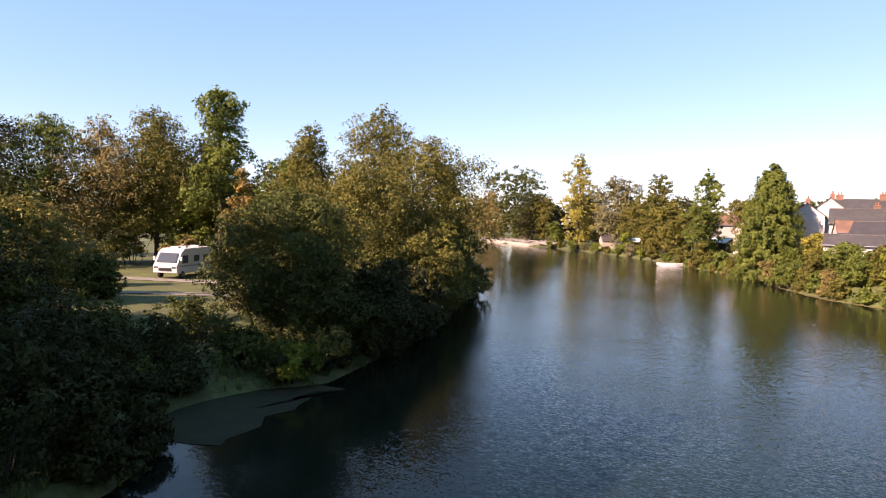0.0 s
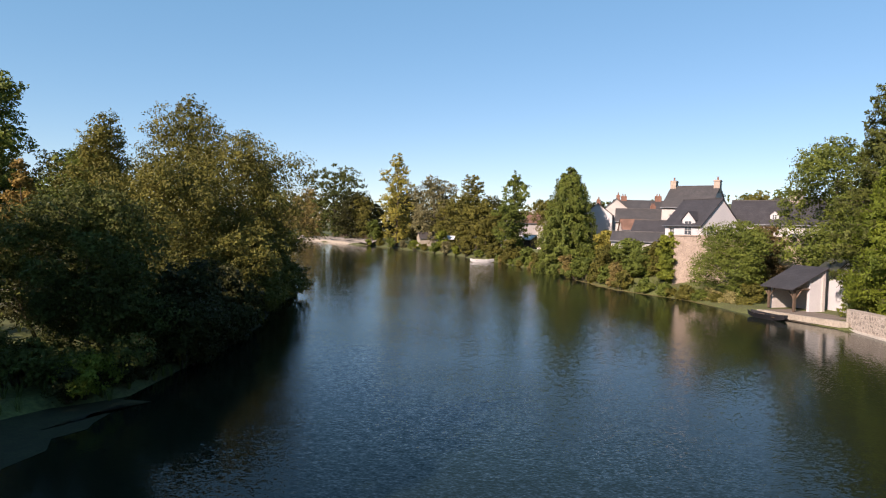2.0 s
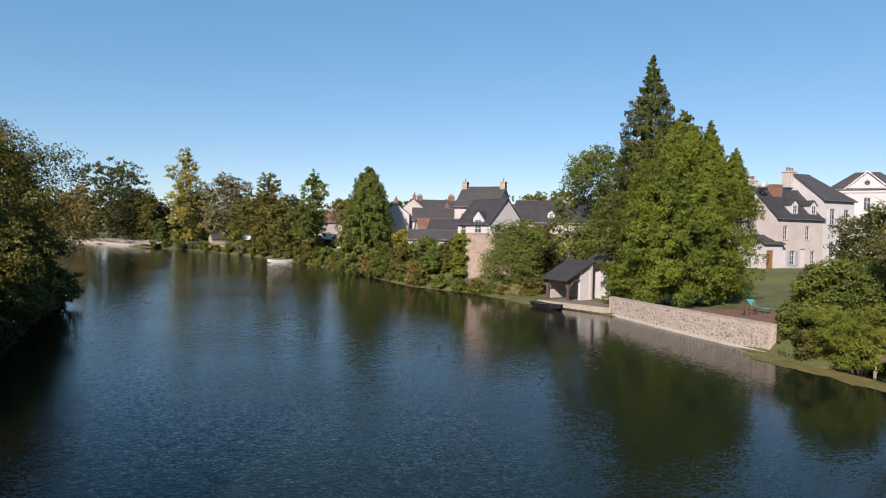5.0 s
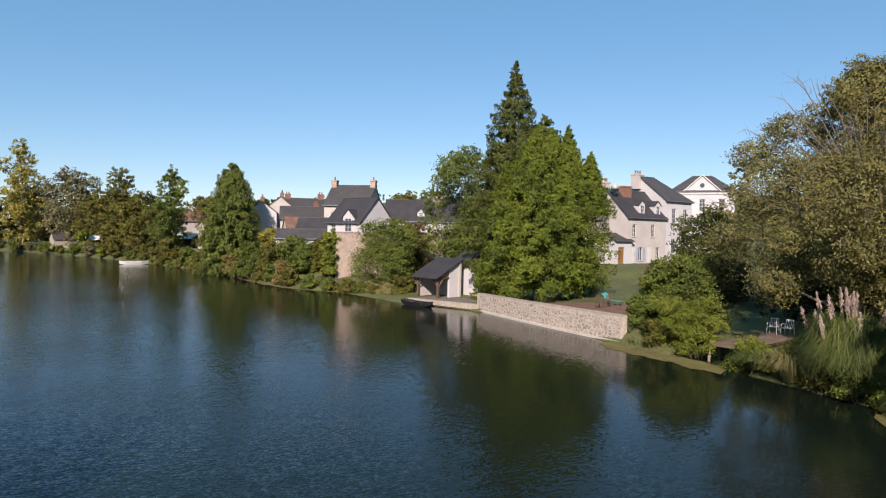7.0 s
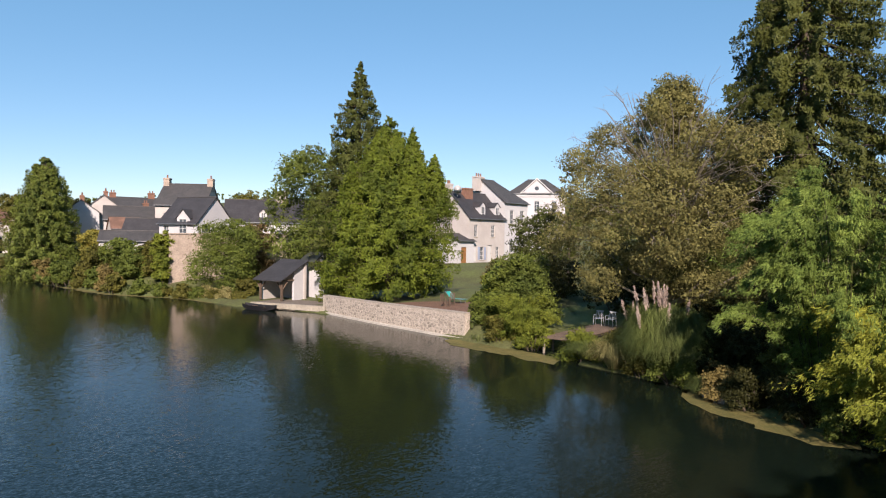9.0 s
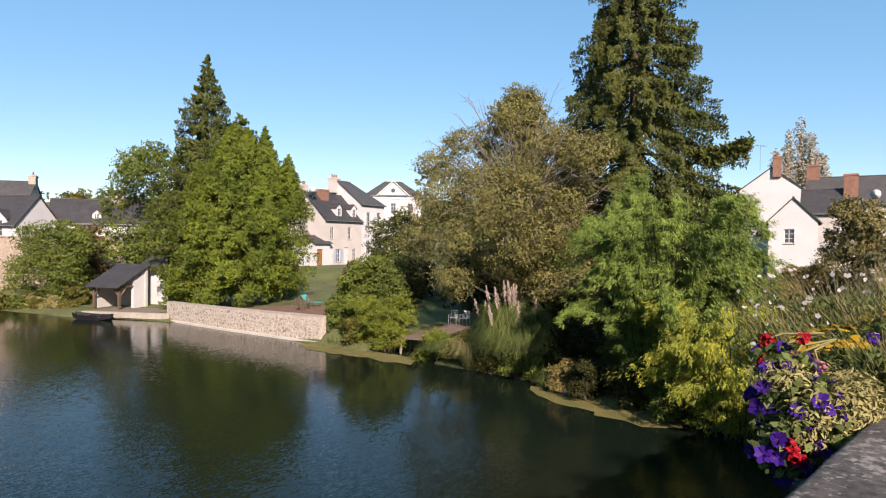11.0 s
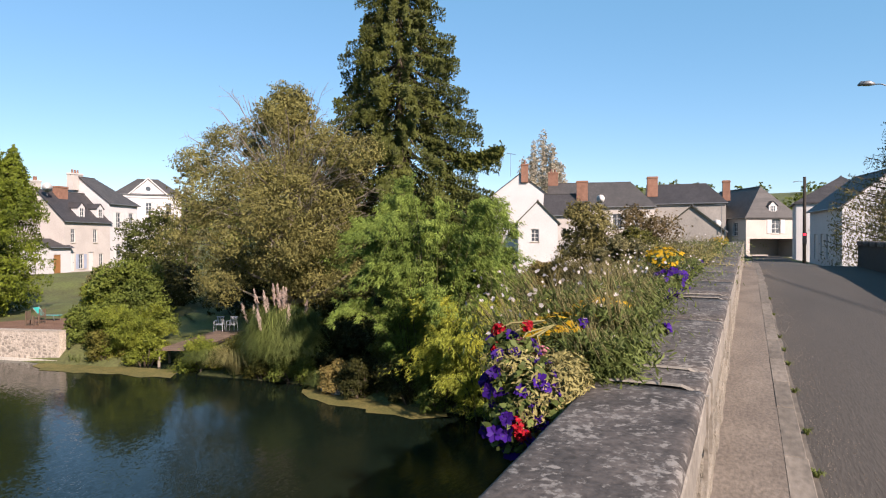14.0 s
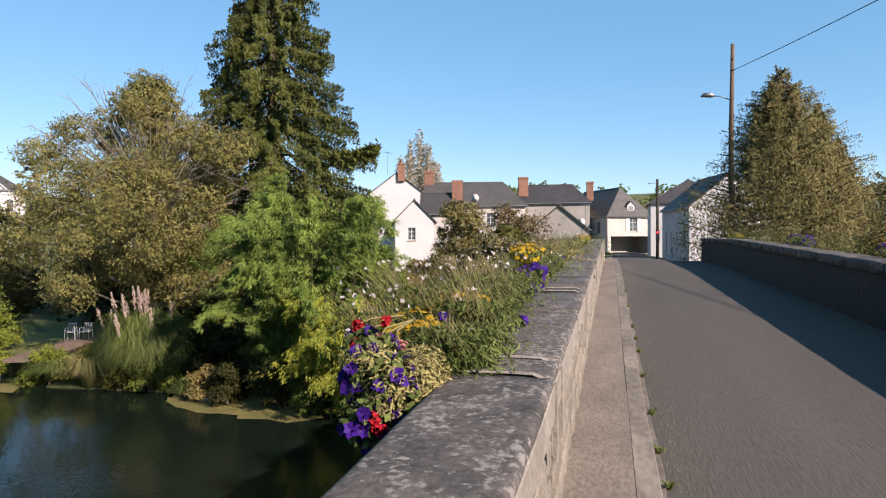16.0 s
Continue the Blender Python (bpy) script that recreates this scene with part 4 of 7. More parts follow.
# white house with two gables above the retaining wall
house("house", 15.7, 77.7, 5.0, -60, 6.0, 5.2, 2.25, 2.8, "white rendered house with steep slate roof and gables", roof="slate",
      holes={"r": [(0.7, 0.7, 1.0, 1.3, "win"), (3.3, 0.7, 1.0, 1.3, "win")], "f": [(0.6, 0.6, 0.9, 1.3, "win")]},
      dormers=[(0.9, -2.62, 0.9, 2.0, 1.9, 2.4, "white", "slate")], shutters="paint", extra=4)
house("house", 26.3, 80.4, 4.2, -18, 13.0, 6.0, 3.4, 2.6, "long white house wing with dark slate roof and dormers", roof="slate",
      holes={"f": [(2, 1.0, 1.0, 1.4, "win"), (6, 1.0, 1.0, 1.4, "win"), (10, 1.0, 1.0, 1.4, "win")]},
      dormers=[(-2.0, -2.5, 3.5, 0.9, 1.0, 2.0, "white", "slate"), (4.0, -2.5, 3.5, 0.9, 1.0, 2.0, "white", "slate")], chimneys=[(0.2, 0, 5.4, 7.3, 1.5, 0.7, "stone", 0)], extra=4)
house("house", 34.0, 79.0, 4.0, -18, 4.0, 7.0, 5.2, 1.6, "narrow white house at the end of the slate-roofed wing", roof="slate", extra=4)
house("house", 18.6, 97.0, 4.0, -28, 6.5, 8.0, 5.9, 3.0, "tall stone house with slate roof and end chimneys", wall="cream", roof="slate2",
      holes={"f": [(1, 3.4, 0.9, 1.4, "win"), (4.2, 3.4, 0.9, 1.4, "win")]}, chimneys=[(-3.0, 0, 8.0, 9.8, 0.8, 1.0, "rubble_wall", 1), (3.0, 0, 8.0, 9.8, 0.8, 1.0, "rubble_wall", 1)])
house("house", 11.3, 99.4, 4.0, -6, 6.4, 5.0, 3.8, 1.75, "low old house with weathered brown slate roof", wall="cream", roof="slate2")
house("house", 9.9, 93.2, 3.6, 4, 3.4, 3.2, 3.0, 1.35, "small outbuilding with red clay tiles", wall="cream", roof="tile")
house("house", 9.8, 85.2, 2.6, -12, 6.4, 3.6, 2.5, 1.05, "low white annexe with a grey slate roof", wall="white", roof="slate2", holes={"f": [(4.2, 0.3, 0.7, 1.7, "win"), (5.3, 0.3, 0.7, 1.7, "win")]})
house("house", 11.9, 89.2, 3.4, -22, 4.4, 3.8, 2.75, 1.6, "small annexe with a dark slate roof", wall="white", roof="slate")
house("house", 9.4, 114.0, 4.0, 83, 8.0, 3.9, 6.0, 1.6, "cream gabled house among the village roofs", wall="cream", roof="slate2", chimneys=[(2.5, 0, 7.0, 8.6, 0.9, 0.6, "brick", 2)])
house("house", 5.9, 107.5, 3.5, 86, 8.0, 4.4, 5.3, 1.65, "white gabled house behind the conifer", wall="white", roof="slate2", chimneys=[(1.5, 0, 6.3, 7.9, 0.8, 0.6, "brick", 1)])
house("house", 15.6, 137.5, 4.0, 4, 10.0, 7.0, 6.5, 2.2, "village house with grey slate roof", wall="cream", roof="slate2", chimneys=[(-3, 0, 7.6, 9.6, 1.1, 0.6, "brick", 2), (3.8, 0, 7.6, 9.8, 1.2, 0.6, "brick", 2)])
house("house", 20.0, 128.0, 3.6, 10, 10.0, 7.0, 4.2, 2.7, "village house with grey slate roof", wall="cream", roof="slate", chimneys=[(-3, 0, 6.0, 7.8, 0.9, 0.6, "brick", 2)])
house("house", 0.5, 132.0, 2.6, 70, 9.0, 7.0, 4.2, 2.7, "cream gabled village house", wall="cream", roof="tile", chimneys=[(-3, 0, 6.0, 7.8, 0.9, 0.6, "brick", 1)])
house("house", 36.0, 100.0, 4.0, -12, 11.0, 7.0, 5.0, 2.6, "village house with dark slate roof", wall="cream", roof="slate", chimneys=[(4.5, 0, 6.6, 8.4, 1.0, 0.6, "cream", 0)])
house("house", -9.0, 165.0, 1.5, 20, 8.0, 6.0, 6.4, 2.6, "stone house behind the far trees", wall="cream", roof="tile", chimneys=[(2.5, 0, 8.0, 9.6, 1.0, 0.7, "cream", 0)])

# stone house with dormers beside the tall white house
house("house", 50.3, 73.55, 2.8, 15, 7.5, 7.0, 5.85, 3.4, "cream two-storey house with slate roof and white dormers", wall="cream", roof="slate",
      holes={"f": [(0.6, 0.1, 1.0, 2.1, "door"), (2.2, 0.3, 0.8, 1.7, "shut"), (3.8, 0.1, 0.9, 2.1, "door"), (1.0, 3.3, 0.7, 1.6, "win"), (4.6, 3.3, 0.7, 1.6, "win"), (5.6, 0.5, 0.7, 1.5, "win")]},
      dormers=[(-0.6, -3.1, 5.9, 1.15, 1.6, 2.2, "white", "slate"), (2.5, -3.1, 5.9, 1.15, 1.6, 2.2, "white", "slate")], shutters="bluepaint",
      chimneys=[(-0.9, -0.6, 7.6, 9.9, 1.5, 0.8, "brick", 0), (-3.3, 0.6, 8.3, 10.4, 0.7, 1.0, "cream", 2)])
house("house", 56.3, 75.9, 2.8, 15, 5.4, 8.4, 8.2, 3.2, "tall white house with hipped slate roof", wall="white", roof="slate2", hip=(0, 2.6),
      holes={"f": [(1.2, 5.2, 0.9, 1.9, "shut"), (3.6, 5.2, 0.9, 1.9, "shut"), (1.2, 1.2, 0.9, 2.0, "shut"), (3.6, 1.2, 0.9, 2.0, "shut")]}, shutters="paint",
      chimneys=[(-2.9, 0.4, 9.8, 11.9, 1.7, 0.9, "cream", 3)])
house("house", 46.3, 70.6, 2.6, 15, 3.0, 4.0, 3.0, 0.8, "low lean-to with slate roof and an orange door", wall="white", roof="slate", holes={"f": [(0.5, 0.0, 1.1, 2.2, "odoor")]})
ped = house("house", 75.2, 88.5, 4.0, -40, 9.6, 9.0, 9.7, 2.6, "large white house with a triangular pediment", wall="white", roof="slate2", hip=(3.2, 3.2),
            holes={"f": [(1.4, 6.6, 0.9, 1.8, "win"), (4.4, 6.6, 0.9, 1.8, "win"), (7.3, 6.6, 0.9, 1.8, "win")]})
pm = Mesh()
pm.prism([(-2.6, 9.7), (2.6, 9.7), (0, 12.0)], -4.55, -1.5)
pm.block(-4.85, 4.85, -4.62, -4.50, 9.1, 9.6, 0.03)
pd = part("pediment", pm, M["white"], ped)
for s in (-1, 1):
    rk = Mesh()
    rk.slab([(s * 2.95, -4.8, 9.62), (s * 2.95, -1.2, 9.62), (0, -1.2, 12.3), (0, -4.8, 12.3)], 0.2)
    part("raking_cornice", rk, M["paint"], pd)
oc = Mesh()
oc.tube([(0, -4.58, 10.55), (0, -4.5, 10.55)], [0.36, 0.36], 14)
part("round_window", oc, M["glass"], pd)

# houses at the end of the road
house("house", 62.2, 18.9, 3.0, 197, 6.0, 3.7, 5.0, 1.9, "small white gabled house with mossy roof", wall="white", roof="slatemoss", holes={"r": [(1.2, 3.1, 0.75, 1.2, "win")]}, extra=2)
house("house", 85.2, 28.3, 4.0, 197, 10.0, 7.6, 8.0, 2.9, "white house with a broad gable and brick chimney", wall="white", roof="slate", chimneys=[(4.2, 0.6, 9.8, 12.2, 2.3, 0.9, "brick", 4)])
house("house", 85.4, 17.6, 4.3, -77.5, 13.0, 7.0, 6.3, 3.1, "long cream house with weathered slate roof", wall="cream", roof="slate2", hip=(0, 2.6),
      holes={"f": [(4.6, 3.4, 1.1, 1.9, "shut"), (8.0, 3.4, 1.1, 1.9, "shut"), (10.6, 3.4, 1.1, 1.9, "shut")]}, shutters="paint",
      chimneys=[(-6.0, 0.0, 8.4, 11.0, 1.3, 0.7, "brick", 2), (6.6, 0.6, 7.6, 10.2, 1.3, 0.8, "brick", 0)])
house("house", 77.5, 20.0, 4.0, -77.5, 5.0, 4.4, 5.4, 2.4, "lower house with dark slate slope and tall brick chimney", wall="cream", roof="slate", chimneys=[(1.9, -0.4, 6.2, 9.4, 1.3, 0.9, "brick", 0)])
house("house", 91.5, 7.6, 4.3, -86, 9.6, 6.4, 6.8, 2.5, "house with smooth dark slate roof", wall="greyr", roof="slate", hip=(0, 2.2), chimneys=[(4.9, -1.2, 7.0, 9.6, 0.9, 1.4, "brick", 0)])
house("house", 61.0, 4.3, 4.2, 180, 6.0, 4.6, 2.9, 1.9, "low grey gabled outbuilding beside the road", wall="greyr", roof="slatemoss", holes={"r": [(0.7, 0.4, 1.1, 1.6, "win")]}, extra=2)
house("house", 93.5, 0.48, 4.2, 214, 11.0, 7.0, 5.0, 3.7, "house with hipped roof and open ground floor at the junction", wall="cream", roof="slate2", hip=(0, 2.3),
      holes={"r": [(0.5, 0.0, 6.0, 2.25, "open"), (3.4, 2.9, 1.15, 1.75, "shut")], "f": [(8.4, 2.6, 0.9, 1.7, "win")]}, shutters="paint", dormers=[(0.3, -5.2, 5.2, 1.1, 1.2, 1.8, "white", "slate2", 90)])
house("house", 64.3, -9.27, 4.5, 11.8, 8.0, 7.0, 4.35, 2.8, "white roadside house with dark slate roof", wall="white", roof="slate",
      holes={"b": [(1.2, 0.0, 0.95, 2.2, "door"), (2.9, 0.1, 0.85, 2.1, "door"), (4.4, 0.1, 0.85, 2.1, "door"), (6.2, 0.9, 0.8, 1.4, "win")]}, extra=2)
house("house", 78.75, -8.6, 4.3, 0, 6.5, 8.4, 5.8, 2.6, "white house with hipped slate roof beside the road", wall="white", roof="slate", hip=(2.6, 2.6), extra=2,
      holes={"l": [(1.2, 3.0, 0.9, 1.5, "win"), (5.8, 3.0, 0.9, 1.5, "win")]})

# retaining wall under the white house
rw = Mesh()
rw.prism([(12.0, -0.6), (31.0, 0.2), (31.0, 6.75), (24.0, 6.1), (12.0, 5.9)], 73.0, 73.8)
rw.prism([(12.0, 5.9), (24.0, 6.1), (24.0, 6.22), (12.0, 6.02)], 72.92, 73.9)
rw.box(12.0, 12.8, 73.8, 79.0, -0.6, 5.9)
rwo = part("retaining_wall", rw, M["rubble_wall"])
tagged(rwo, "tall brown rubble retaining wall above the bank", "wall", kind="structure")
tf = Mesh()
tf.add([(12.8, 73.8, 5.3), (31, 73.8, 5.9), (33, 84, 5.0), (12.8, 82, 5.0)], [(0, 1, 2, 3)])
tagged(part("raised_yard", tf, M["gravel"]), "gravel yard behind the retaining wall", "yard", kind="structure")


# ---------------------------------------------------------------- trees
# left bank
tree("alder_tree", -18.4, 22.7, 7.3, 4.8, "l_deep", "dense dark green tree leaning over the water", cb=0.05, shape="bush", k=60, n=24000, size=0.22, seed=11, limbs=22, lobe=(0.13, 0.30))
bush("bush", -16.2, 26.0, 4.6, 3.0, "l_dark", "dense dark bush at the water's edge", n=9000, size=0.24, seed=12)
tree("ash_tree", -29.5, 47.5, 15.4, 5.6, "l_olive", "tall olive-green tree with thin top", cb=0.12, shape="tall", k=40, n=25000, size=0.23, seed=13)
tree("ash_tree", -37.5, 48.0, 14.4, 4.4, "l_olive", "tall olive-green tree on the bank", cb=0.15, shape="tall", k=30, n=16000, size=0.25, seed=14)
tree("alder_tree", -24.2, 46.0, 12.9, 5.4, "l_olive", "broad sunlit olive tree overhanging the river", cb=0.04, shape="round", k=38, n=33000, size=0.22, seed=15)
tree("alder_tree", -25.5, 38.5, 9.6, 4.6, "l_olive", "rounded olive tree with brownish leaves", cb=0.04, shape="round", k=40, n=24000, size=0.21, seed=16)
tree("poplar_tree", -40.5, 84, 13.5, 4.5, "l_green", "grey-green tree behind the clump", cb=0.1, shape="tall", k=20, n=10000, size=0.4, seed=17)
tree("maple_tree", -44.5, 47.4, 10.4, 2.4, "l_orange", "young tree turning bright orange", cb=0.2, shape="tall", k=16, n=5000, size=0.3, seed=18)
tree("ash_tree", -53, 53, 20.0, 4.8, "l_green", "tall slender green tree", cb=0.3, shape="tall", k=26, n=10000, size=0.4, seed=19)
for i, (x, y, h, r, lf) in enumerate([(-61, 51.5, 17.6, 4.8, "l_olive"), (-57.5, 56, 15, 4.2, "l_olive"), (-65, 47.5, 16.2, 5.0, "l_brown"), (-69, 44, 16.4, 4.6, "l_green"), (-71, 39, 16.0, 5.0, "l_dark"), (-66, 56, 16, 5, "l_green"), (-48, 58, 13, 4.5, "l_olive"), (-44, 55, 12.5, 4.2, "l_green")]):
    tree("ash_tree", x, y, h, r * 1.4, lf, "tall thin-crowned tree in the row behind the track", cb=0.24, shape="tall", k=40, n=15000, size=0.30, seed=30 + i, group="row of tall trees", limbs=14)
for i, (x, y, h, r, lf) in enumerate([(-57.5, 54, 8.5, 4.0, "l_lime"), (-62.5, 49.5, 10.5, 4.4, "l_olive"), (-68, 45, 10.0, 4.4, "l_brown"), (-52, 57, 10.5, 4.4, "l_olive"), (-72, 39.5, 10.5, 4.4, "l_olive"), (-46.5, 56, 9.5, 4.2, "l_green"), (-74, 34, 10.0, 4.2, "l_olive"), (-65, 49, 11.5, 4.2, "l_green"), (-59, 56, 12.0, 4.4, "l_green"), (-55, 50.5, 3.6, 2.6, "l_brown"), (-78, 56, 12, 6, "l_olive"), (-86, 48, 12, 6, "l_green"), (-70, 62, 12.5, 6, "l_green"), (-62, 63, 12.5, 6, "l_olive"), (-84, 38, 11, 5, "l_olive")]):
    bush("hedge_bush", x, y, h, r, lf, "tall tangled bush behind the parked motorhome", n=3800, size=0.4, seed=50 + i, group="hedge behind the track", k=16)
for i, (x, y, h, r) in enumerate([(-25.5, 12.5, 6.2, 3.8), (-30, 17.5, 6.0, 3.4), (-32, 12.0, 7.4, 4.0), (-36, 22.0, 5.6, 3.0)]):
    tree("elm_tree", x, y, h, r, ("l_deep", "l_olive", "l_olive", "l_brown")[i], "tangled tree on the near bank, dark at its foot", cb=0.05, shape="bush", k=26, n=7500, size=0.28, seed=60 + i, group="shaded trees", limbs=14)
# l_dark here puts the bank's shade into the leaf colour
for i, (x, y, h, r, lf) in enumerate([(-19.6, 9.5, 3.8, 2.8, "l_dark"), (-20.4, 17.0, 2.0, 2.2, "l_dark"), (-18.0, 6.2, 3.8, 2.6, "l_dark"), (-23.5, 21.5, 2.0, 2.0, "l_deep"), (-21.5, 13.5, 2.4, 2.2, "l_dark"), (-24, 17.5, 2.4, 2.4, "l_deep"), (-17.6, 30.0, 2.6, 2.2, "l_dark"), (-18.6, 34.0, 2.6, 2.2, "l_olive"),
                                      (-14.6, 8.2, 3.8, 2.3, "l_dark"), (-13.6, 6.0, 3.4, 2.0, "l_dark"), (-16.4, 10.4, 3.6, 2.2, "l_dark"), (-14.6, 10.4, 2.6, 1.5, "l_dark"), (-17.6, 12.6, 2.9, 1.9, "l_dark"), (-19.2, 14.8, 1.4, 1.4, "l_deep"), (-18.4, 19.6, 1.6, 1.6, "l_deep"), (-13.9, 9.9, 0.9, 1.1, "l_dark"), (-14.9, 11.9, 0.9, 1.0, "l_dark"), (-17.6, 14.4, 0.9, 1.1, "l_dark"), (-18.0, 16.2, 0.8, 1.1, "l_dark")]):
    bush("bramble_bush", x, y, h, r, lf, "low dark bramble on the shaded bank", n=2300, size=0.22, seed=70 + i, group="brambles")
bush("waterside_plant", -16.2, 20.0, 1.3, 1.3, "l_lime", "low bright green plants at the water's edge", n=2600, size=0.2, seed=73)
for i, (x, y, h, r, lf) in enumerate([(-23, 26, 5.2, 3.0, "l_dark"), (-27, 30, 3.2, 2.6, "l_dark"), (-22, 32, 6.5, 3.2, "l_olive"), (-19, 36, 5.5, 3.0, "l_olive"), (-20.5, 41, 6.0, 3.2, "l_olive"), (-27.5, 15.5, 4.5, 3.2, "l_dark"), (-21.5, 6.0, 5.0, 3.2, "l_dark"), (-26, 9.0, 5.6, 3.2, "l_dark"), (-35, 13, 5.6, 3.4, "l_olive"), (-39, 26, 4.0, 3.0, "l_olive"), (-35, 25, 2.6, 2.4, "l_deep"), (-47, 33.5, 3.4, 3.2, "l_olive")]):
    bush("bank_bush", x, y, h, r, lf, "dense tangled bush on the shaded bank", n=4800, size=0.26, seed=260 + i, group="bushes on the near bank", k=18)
# trees behind the camera on the left bank, which shade it
for i, (x, y, h, r) in enumerate([(-24, -11, 21, 6.5), (-33, -10, 25, 7.0), (-42, -9, 16, 6.0), (-51, -8, 13, 6.0), (-34, -20, 28, 7.5)]):
    tree("plane_tree", x, y, h, r, "l_dark", "large tree below the bridge", cb=0.12, k=30, n=4500, size=1.1, seed=80 + i)

# far bank
for i, (x, y, h, r, lf, sh) in enumerate([(-87, 243, 29, 11.0, "l_deep", "round"), (-99, 249, 21, 9, "l_brown", "round"), (-47.5, 187, 27.5, 6.0, "l_yellow", "tall"), (-66, 214, 15, 5, "l_olive", "round"), (-69.5, 216, 17, 7.5, "l_dark", "round"),
                                         (-35, 180, 19.6, 7.0, "l_grey", "round"), (-27, 172, 14, 5.5, "l_olive", "round"), (-20, 150, 18.2, 4.6, "l_olive", "tall"), (-16.0, 143, 11.5, 4.4, "l_olive", "round"), (-9.5, 137, 16.8, 4.0, "l_green", "tall"),
                                         (-48, 210, 17, 7, "l_dark", "round"), (-78, 262, 15, 8, "l_dark", "round"), (-30, 200, 13, 7, "l_olive", "round"), (-12, 178, 11, 5, "l_green", "round"), (3, 155, 11.5, 4.5, "l_green", "round"), (-120, 290, 19, 9, "l_olive", "round"), (-135, 300, 17, 9, "l_brown", "round"), (-56, 226, 17, 8, "l_dark", "round"), (-40, 228, 16, 8, "l_olive", "round"), (-22, 215, 16, 8, "l_dark", "round"), (-5, 205, 15, 8, "l_olive", "round"), (12, 200, 14, 8, "l_dark", "round"), (-95, 275, 16, 8, "l_dark", "round"), (24, 150, 12, 5, "l_green", "round"), (30, 175, 15, 6, "l_olive", "round"), (46, 165, 15, 6, "l_olive", "round"), (8, 165, 12, 5, "l_dark", "round")]):
    tree("bank_tree", x, y, h, r * 1.2, lf, "sunlit tree on the far river bank", cb=0.05, shape=sh, k=34, n=6600, size=0.07 * r + 0.24, seed=100 + i, group="trees on the far bank")
for i, (x, y, h, r, lf) in enumerate([(-59.0, 203, 7, 3.8, "l_green"), (-29, 161, 5.5, 3, "l_lime"), (-22.5, 150, 6, 3.2, "l_olive"), (-9, 121, 4.5, 2.6, "l_olive"), (-58, 205, 5, 3, "l_olive"), (-5.5, 113.5, 3.0, 2.2, "l_green"), (-13, 131, 3.5, 2.0, "l_olive")]):
    bush("bank_bush", x, y, h, r, lf, "rounded bush on the far bank", n=3500, size=0.45, seed=130 + i, group="bushes on the far bank")
for i, y in enumerate(range(138, 200, 6)):
    h = 1.6 + 1.4 * (i * 0.618 % 1)
    bush("bank_bush", float(np.interp(y, RIGHT_Y, RIGHT_X)) + 0.8, float(y), h, h * 0.8, ("l_green", "l_olive", "l_lime", "l_grey")[i % 4], "rounded bush on the far bank", n=1500, size=0.4, seed=480 + i, group="bushes on the far bank")
spruce("cypress", 1.2, 98.0, 15.0, 5.4, "l_green", "broad feathery conifer on the bank", seed=140, hang=0.7, size=0.25, per=200, power=0.5, cb=0.02, spread=12, tiers=50, wide=0.14)
rh = np.random.default_rng(150)
for i, y in enumerate(np.arange(67.5, 134, 2.6)):
    x = float(np.interp(y, RIGHT_Y, RIGHT_X)) + rh.uniform(0.0, 0.7)
    h = rh.uniform(1.0, 1.5) if y < 72 else rh.uniform(1.6, 2.6) if y < 76 else rh.uniform(1.8, 3.4) if y < 108 else rh.uniform(0.8, 1.4)
    bush("hedge_bush", x, float(y), h, h * rh.uniform(0.5, 0.65), ("l_olive", "l_green", "l_green", "l_olive", "l_brown", "l_green")[i % 6], "tangled hedge along the water's edge", z=WATER, n=3600, size=0.32, seed=150 + i, group="hedge along the right bank")
for i, (x, y, h, r, lf) in enumerate([(11.0, 76.0, 4.2, 2.4, "l_olive"), (11.5, 73.4, 5.6, 1.35, "l_lime"), (8.4, 80.5, 4.6, 2.4, "l_green"), (6.2, 83.0, 4.4, 2.5, "l_olive"), (9.6, 77.5, 3.6, 1.9, "l_green"), (-1.5, 118, 9.5, 3.8, "l_olive"), (-11.0, 131.0, 11.5, 2.8, "l_green"), (6.4, 93.0, 4.2, 2.2, "l_yellow")]):
    tree("bank_tree", x, y, h, r, lf, "small sunlit tree behind the waterside hedge", cb=0.06, k=24, n=9000, size=0.27, seed=390 + i, group="small trees behind the hedge")
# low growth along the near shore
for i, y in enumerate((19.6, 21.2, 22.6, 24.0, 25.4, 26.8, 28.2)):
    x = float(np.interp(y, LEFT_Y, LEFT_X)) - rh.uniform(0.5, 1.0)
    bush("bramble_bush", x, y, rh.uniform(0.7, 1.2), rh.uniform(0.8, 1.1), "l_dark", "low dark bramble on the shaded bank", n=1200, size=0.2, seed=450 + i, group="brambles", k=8)
